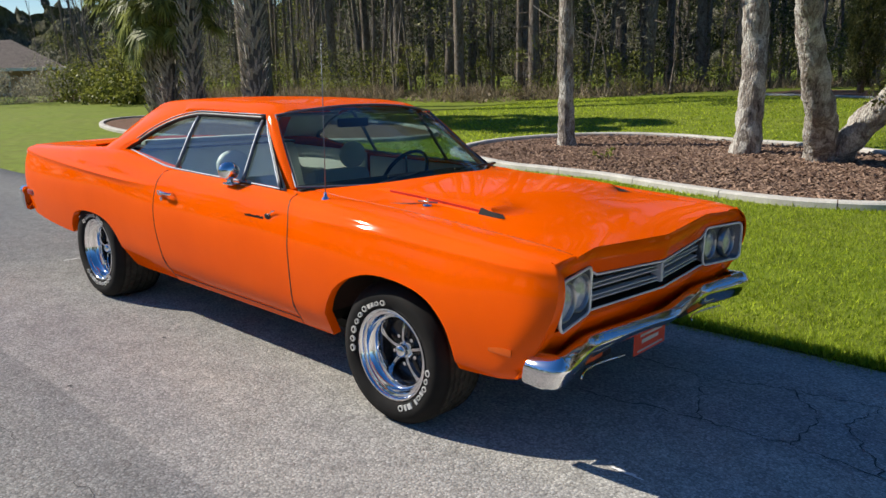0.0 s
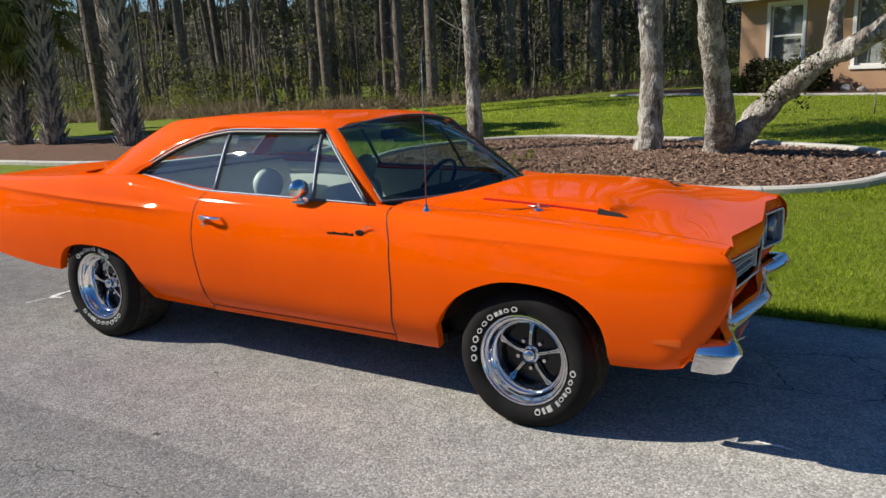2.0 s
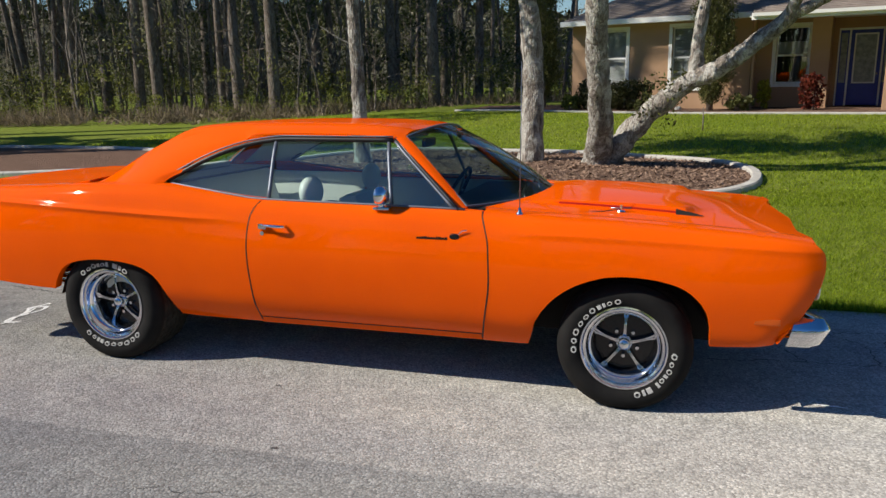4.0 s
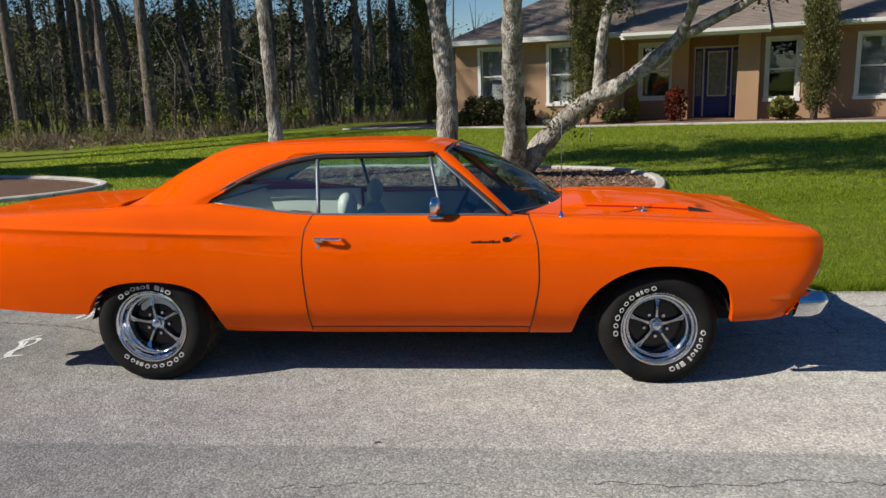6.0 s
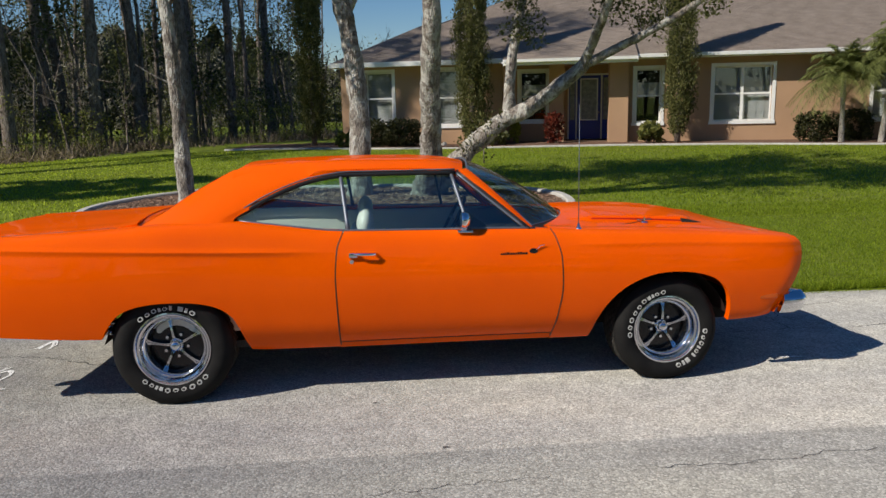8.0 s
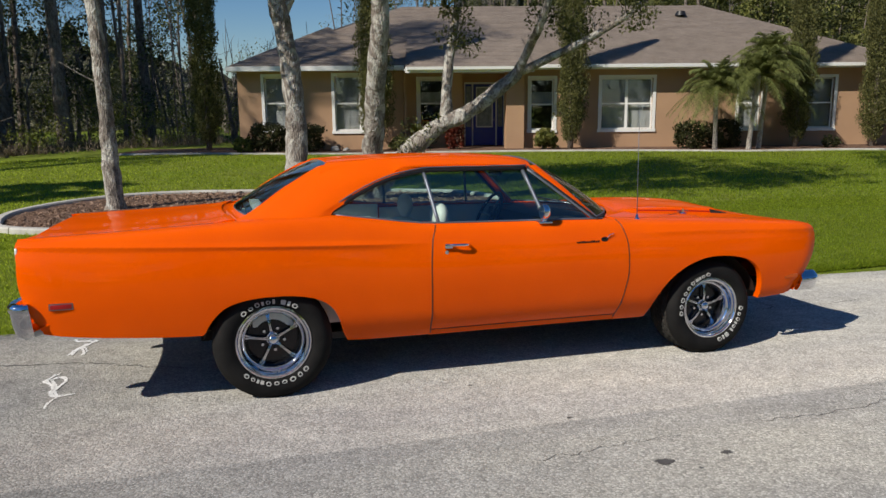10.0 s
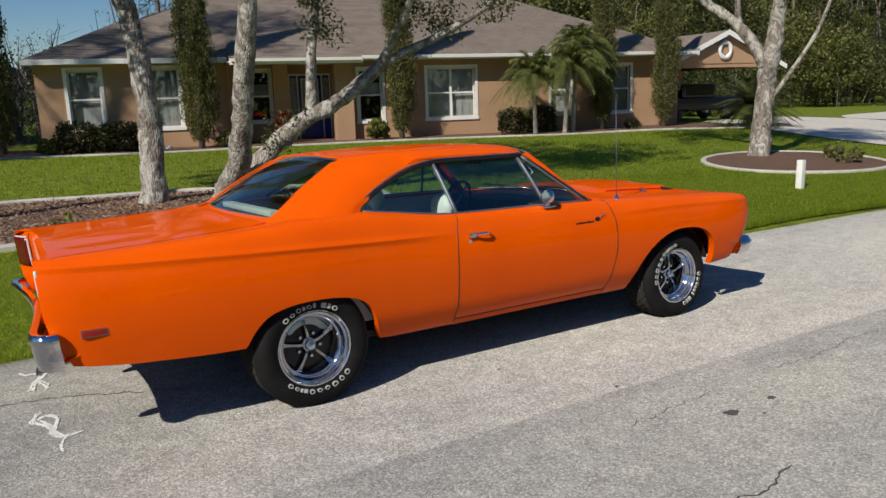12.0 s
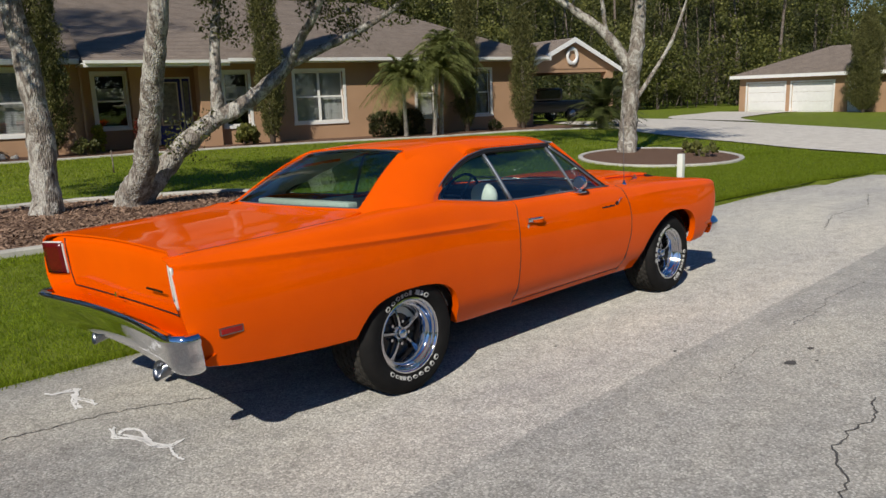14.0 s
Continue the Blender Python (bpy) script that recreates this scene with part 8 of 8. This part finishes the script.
# wheel wells and underbody
for sd in (-1, 1):
    for xc, rr, zc in ((1.43, 0.46, 0.30), (-1.46, 0.43, 0.27)):
        v = []
        for k in range(15):
            a = radians(14 + 152 * k / 14)
            for yy in (0.852, 0.60):
                v.append((xc + rr * math.cos(a), sd * yy, zc + rr * 0.92 * math.sin(a)))
        pydata("wheel_well", v, grid_faces(15, 2), WELL, car)
        v = [(xc, sd * 0.60, zc)] + [(xc + rr * math.cos(radians(14 + 152 * k / 14)), sd * 0.60, zc + rr * 0.92 * math.sin(radians(14 + 152 * k / 14))) for k in range(15)]
        pydata("inner_well", v, [(0, k, k + 1) for k in range(1, 15)], UNDER, car, smooth=False)
part("floor_pan", boxes((-0.98, 0.95, -0.66, 0.66, 0.255, 0.30), (-1.9, 2.1, -0.58, 0.58, 0.30, 0.40), (-2.6, -1.95, -0.74, 0.74, 0.455, 0.55)), UNDER, car)
for sd in (-1, 1):
    part("rear_spring", boxes((-1.85, -1.15, sd * 0.60 - 0.03, sd * 0.60 + 0.03, 0.37, 0.40)), UNDER, car)
part("axle", boxes((-1.52, -1.42, -0.7, 0.7, 0.29, 0.39), (1.42, 1.50, -0.65, 0.65, 0.26, 0.33)), UNDER, car)
for zz in (0.435, 0.470, 0.505):
    v, f = tube([(-2.00, -0.80, zz), (-1.90, -0.81, zz), (-1.80, -0.80, zz - 0.01)], 0.016, 10)
    pydata("rear_hanger", v, f, CHROME, car, "bright bracket behind the rear tyre")


# wheels
def wheel(xc, zc, r_out, r_rim, width, y_face, sd, roll, words):
    w = new("wheel")
    w.parent = car
    w.location = (xc, sd * y_face, zc)
    h = width
    # the tyre: y grows inward from the outer face
    prof = [(r_rim - 0.004, 0.016), (r_rim + 0.004, 0.002), (r_rim + 0.022, -0.010), (r_rim + (r_out - r_rim) * 0.45, -0.020), (r_rim + (r_out - r_rim) * 0.72, -0.014), (r_out - 0.022, 0.004), (r_out - 0.008, 0.016), (r_out - 0.001, 0.034)]
    prof += [(r_out - 0.012, 0.040), (r_out - 0.012, h - 0.040)]
    prof += [(r_out - 0.001, h - 0.034), (r_out - 0.008, h - 0.016), (r_out - 0.03, h), (r_rim + 0.02, h + 0.01), (r_rim, h)]
    v, f = lathe(prof, 72)
    v = [(a, -sd * b, c) for a, b, c in v]
    pydata("tyre", v, f, TYRE, w, "black radial tyre with raised white letters")
    Y = lambda d: -sd * d
    tp_ = [(r_out - 0.011, 0.024)]
    for k in range(6):
        ya, yb = 0.026 + (h - 0.052) * k / 6 + 0.003, 0.026 + (h - 0.052) * (k + 1) / 6 - 0.003
        tp_ += [(r_out - 0.010, ya), (r_out - (0.003 if k in (0, 5) else 0), ya + 0.003), (r_out - (0.003 if k in (0, 5) else 0), yb - 0.003), (r_out - 0.010, yb)]
    tp_.append((r_out - 0.011, h - 0.024))
    v, f = lathe(tp_, 168)
    sipe = []
    for i, (a, b, c) in enumerate(v):
        row, col = divmod(i, 168)
        cut = 0.984 if (col + 2 * ((row - 1) // 4)) % 4 == 0 else 1.0
        sipe.append((a * cut, Y(b), c * cut))
    pydata("tread", sipe, f, TREAD, w, "dusty blocked tread", True, 30)
    def ring(name, prof, mat, seg=60, label=""):
        vv, ff = lathe(prof, seg)
        return pydata(name, [(a, Y(b), c) for a, b, c in vv], ff, mat, w, label, True, 50)
    ring("trim_ring", [(r_rim + 0.006, 0.004), (r_rim + 0.004, -0.006), (r_rim - 0.004, -0.007), (r_rim - 0.010, 0.000), (r_rim - 0.013, 0.012), (r_rim - 0.020, 0.014), (r_rim - 0.024, 0.011), (r_rim - 0.029, 0.020), (r_rim - 0.033, 0.044), (r_rim - 0.042, 0.050), (r_rim - 0.046, 0.048), (r_rim - 0.053, 0.060), (r_rim - 0.057, 0.092)], CHROME, label="polished trim ring")
    ring("rim", [(r_rim - 0.057, 0.090), (r_rim - 0.064, 0.116)], BLACK_GLOSS)
    ring("wheel_disc", [(r_rim - 0.056, 0.116), (0.09, 0.110), (0.001, 0.110)], BLACK_GLOSS, label="black wheel centre")
    ring("hub_cap", [(0.031, 0.098), (0.031, 0.062), (0.027, 0.052), (0.016, 0.046), (0.001, 0.044)], CHROME, 28, "chrome centre cap")
    ring("hub_ring", [(0.044, 0.108), (0.042, 0.086), (0.036, 0.080), (0.030, 0.082)], CHROME, 28)
    for k in range(5):
        a = radians(roll + 72 * k)
        m = Matrix.Rotation(-a, 4, "Y")
        rs = [(0.034, 0.082, 0.010), (0.06, 0.072, 0.0070), (0.10, 0.074, 0.0065), (r_rim - 0.075, 0.082, 0.0095), (r_rim - 0.055, 0.088, 0.018)]
        vv = []
        for r, d, hw in rs:
            for zz, dd in ((-hw, 0.022), (-hw * 0.85, 0.0), (-hw * 0.15, 0.0), (0, 0.006), (hw * 0.15, 0.0), (hw * 0.85, 0.0), (hw, 0.022)):
                vv.append(m @ Vector((r, Y(d + dd), zz)))
        pydata("spoke", vv, grid_faces(5, 7), CHROME, w, smooth=True, angle=40)
        b = radians(roll + 36 + 72 * k)
        bm = bmesh.new()
        bmesh.ops.create_cone(bm, cap_ends=True, segments=8, radius1=0.011, radius2=0.009, depth=0.03, matrix=Matrix.Translation((0.068 * math.cos(b), Y(0.102), 0.068 * math.sin(b))) @ Matrix.Rotation(radians(90), 4, "X"))
        part("lug_nut", bm, CHROME, w, smooth=True)
    # raised white marks: blocks, hollow blocks and bars, not lettered
    base = r_rim + 0.020

    def mark(aa, bb, r0, r1):
        q = [(rr * math.cos(radians(g)), Y(-0.0195), rr * math.sin(radians(g))) for g in (aa, bb) for rr in (r0, r1)]
        q += [(x, y + Y(0.010), z) for x, y, z in q]
        return q, [(0, 1, 3, 2), (0, 4, 5, 1), (2, 3, 7, 6), (1, 5, 7, 3), (0, 2, 6, 4)]

    for a0, a1, shapes in words:
        turn_ = (a1 - a0) / sum(k[0] for k in shapes)
        at_ = a0
        for wid, hgt, hollow in shapes:
            lo, hi = at_ + turn_ * wid * 0.17, at_ + turn_ * wid * 0.83
            at_ += turn_ * wid
            if not hgt:
                continue
            r1 = base + hgt
            soup = Soup()
            if hollow:
                ca, cr_, ra, rr_ = (lo + hi) / 2, base + hgt / 2, (hi - lo) / 2, hgt / 2
                ringp = [(math.cos(radians(22.5 + 45 * k)), math.sin(radians(22.5 + 45 * k))) for k in range(8)]
                q = []
                for f_, yd in ((1.06, -0.0195), (0.64, -0.0195), (1.06, -0.010)):
                    for gx_, gz_ in ringp:
                        g, rad = radians(ca + ra * f_ * gx_), cr_ + rr_ * f_ * gz_
                        q.append((rad * math.cos(g), Y(yd), rad * math.sin(g)))
                soup.add(q, [(k, (k + 1) % 8, 8 + (k + 1) % 8, 8 + k) for k in range(8)] + [(k, 16 + k, 16 + (k + 1) % 8, (k + 1) % 8) for k in range(8)])
            else:
                soup.add(*mark(lo, hi, base, r1))
            soup.out("letter_bar", WHITE_LETTER, w)
    return w


kt = Mat("tyre_rubber", 0.8, 0, 0.2)
kt.colour(kt.ramp(kt.noise(9, 5), (0.3, (0.007, 0.007, 0.007)), (0.7, (0.014, 0.0135, 0.013))))
kt.bump(kt.noise(140, 3), 0.2, 0.002)
TYRE = kt.m
CAP, LOW = 0.027, 0.020
LONG = [(1.3, CAP, True), (1.1, CAP, True), (1.4, CAP, True), (1.2, LOW, True), (1.2, LOW, True), (1.2, CAP * 0.95, True), (0.8, LOW, False), (0.55, LOW, False), (1.0, LOW, True), (1.2, CAP * 0.9, True)]
SHORT = [(1.3, CAP, True), (1.1, LOW, True), (1.1, CAP * 0.95, True), (0.55, LOW, False), (1.1, LOW, True), (0.55, CAP * 0.95, False), (0.6, 0, False), (1.1, CAP, False), (0.6, CAP, False), (1.3, CAP, True)]
td = Mat("tyre_tread", 0.95, 0, 0.15)
td.colour(td.ramp(td.noise(12, 6, 0.7), (0.3, (0.022, 0.021, 0.019)), (0.7, (0.060, 0.056, 0.050))))
td.bump(td.noise(160, 3), 0.3, 0.002)
TREAD = td.m
F_WORDS = [(191, 93, LONG), (1, -77, SHORT)]
R_WORDS = [(137, 53, SHORT), (-38, -137, LONG)]
for sd in (-1, 1):
    wheel(1.475, 0.322, 0.330, 0.207, 0.262, 0.893, sd, 88, F_WORDS)
    wheel(-1.486, 0.338, 0.346, 0.213, 0.310, 0.897, sd, 100, R_WORDS)

# interior
part("dashboard", boxes((0.42, 0.86, -0.74, 0.74, 0.80, 0.955), bevel=0.05), DARK_VINYL, car, smooth=True)
part("firewall", boxes((0.80, 0.86, -0.78, 0.78, 0.30, 0.93)), UNDER, car)
part("cabin_floor", boxes((-1.6, 0.8, -0.78, 0.78, 0.30, 0.34)), DARK_VINYL, car)
for sd in (-1, 1):
    part("door_card", boxes((-0.50, 0.72, sd * 0.80 - 0.012, sd * 0.80 + 0.012, 0.36, 0.955), bevel=0.008), WHITE_VINYL, car, smooth=True)
    part("quarter_trim", boxes((-1.60, -0.52, sd * 0.77 - 0.015, sd * 0.77 + 0.015, 0.40, 0.99), bevel=0.01), WHITE_VINYL, car, smooth=True)
    seat = new("front_seat")
    seat.parent = car
    yc = sd * 0.37
    part("cushion", boxes((-0.42, 0.12, yc - 0.27, yc + 0.27, 0.36, 0.56), bevel=0.07), WHITE_VINYL, seat, smooth=True)
    bm = bmesh.new()
    box(bm, -0.08, 0.08, yc - 0.26, yc + 0.26, -0.02, 0.44, 0.06)
    bmesh.ops.rotate(bm, verts=bm.verts, cent=(0, 0, 0), matrix=Matrix.Rotation(radians(-13), 3, "Y"))
    bmesh.ops.translate(bm, verts=bm.verts, vec=(-0.30, 0, 0.47))
    part("backrest", bm, WHITE_VINYL, seat, smooth=True)
    bm = bmesh.new()
    bmesh.ops.create_uvsphere(bm, u_segments=20, v_segments=14, radius=1, matrix=Matrix.Translation((-0.355, sd * 0.49, 0.992)) @ Matrix.Diagonal((0.058, 0.115, 0.095, 1)))
    part("headrest", bm, WHITE_VINYL, seat, "rounded pale headrest", True)
    v, f = tube([(-0.37, sd * 0.48, 0.86), (-0.36, sd * 0.485, 0.95)], 0.010, 6)
    pydata("headrest_post", v, f, CHROME, seat)
rear = new("rear_seat")
rear.parent = car
part("cushion", boxes((-1.22, -0.72, -0.66, 0.66, 0.36, 0.60), bevel=0.06), WHITE_VINYL, rear, smooth=True)
bm = bmesh.new()
box(bm, -0.09, 0.09, -0.66, 0.66, 0.0, 0.52, 0.06)
bmesh.ops.rotate(bm, verts=bm.verts, cent=(0, 0, 0), matrix=Matrix.Rotation(radians(-18), 3, "Y"))
bmesh.ops.translate(bm, verts=bm.verts, vec=(-1.16, 0, 0.52))
part("backrest", bm, WHITE_VINYL, rear, smooth=True)
part("parcel_shelf", boxes((-1.585, -1.20, -0.62, 0.62, 1.030, 1.045)), DARK_VINYL, car)
part("shelf_panel", boxes((-1.545, -1.475, -0.50, 0.48, 1.046, 1.082), bevel=0.01), WHITE_VINYL, car, "pale strip on the parcel shelf", True)
hl = []
for x in spread(-1.08, 0.24, 16):
    for s in spread(-0.95, 0.95, 11):
        p = roof_pt(x, s)
        hl.append((p[0], p[1], p[2] - 0.035))
pydata("headliner", hl, grid_faces(16, 11), GREEN_VINYL, car)
sw = new("steering_wheel")
sw.parent = car
swm = Matrix.Translation((0.30, 0.37, 0.905)) @ Matrix.Rotation(radians(-62), 4, "Y")
loop = [swm @ Vector((0.19 * math.cos(a), 0.19 * math.sin(a), 0)) for a in np.linspace(0, 2 * math.pi, 33)]
v, f = tube(loop, 0.012, 8, False)
pydata("rim", v, f, BLACK_GLOSS, sw)
for a in (0.4, math.pi - 0.4, -math.pi / 2):
    v, f = tube([swm @ Vector((0, 0, -0.02)), swm @ Vector((0.18 * math.sin(a + math.pi / 2), 0.18 * math.cos(a + math.pi / 2), 0))], 0.008, 6)
    pydata("spoke", v, f, STEEL, sw)
v, f = tube([swm @ Vector((0, 0, -0.02)), swm @ Vector((0, 0, -0.3))], 0.03, 10)
pydata("column", v, f, BLACK, sw)
bm = bmesh.new()
box(bm, 0.21, 0.235, -0.12, 0.12, 1.235, 1.29, 0.012)
part("rear_view_mirror", bm, BLACK, car, smooth=True)
for sd in (-1, 1):
    part("sun_visor", boxes((0.12, 0.26, sd * 0.33 - 0.19, sd * 0.33 + 0.19, 1.312, 1.325), bevel=0.005), GREEN_VINYL, car, smooth=True)
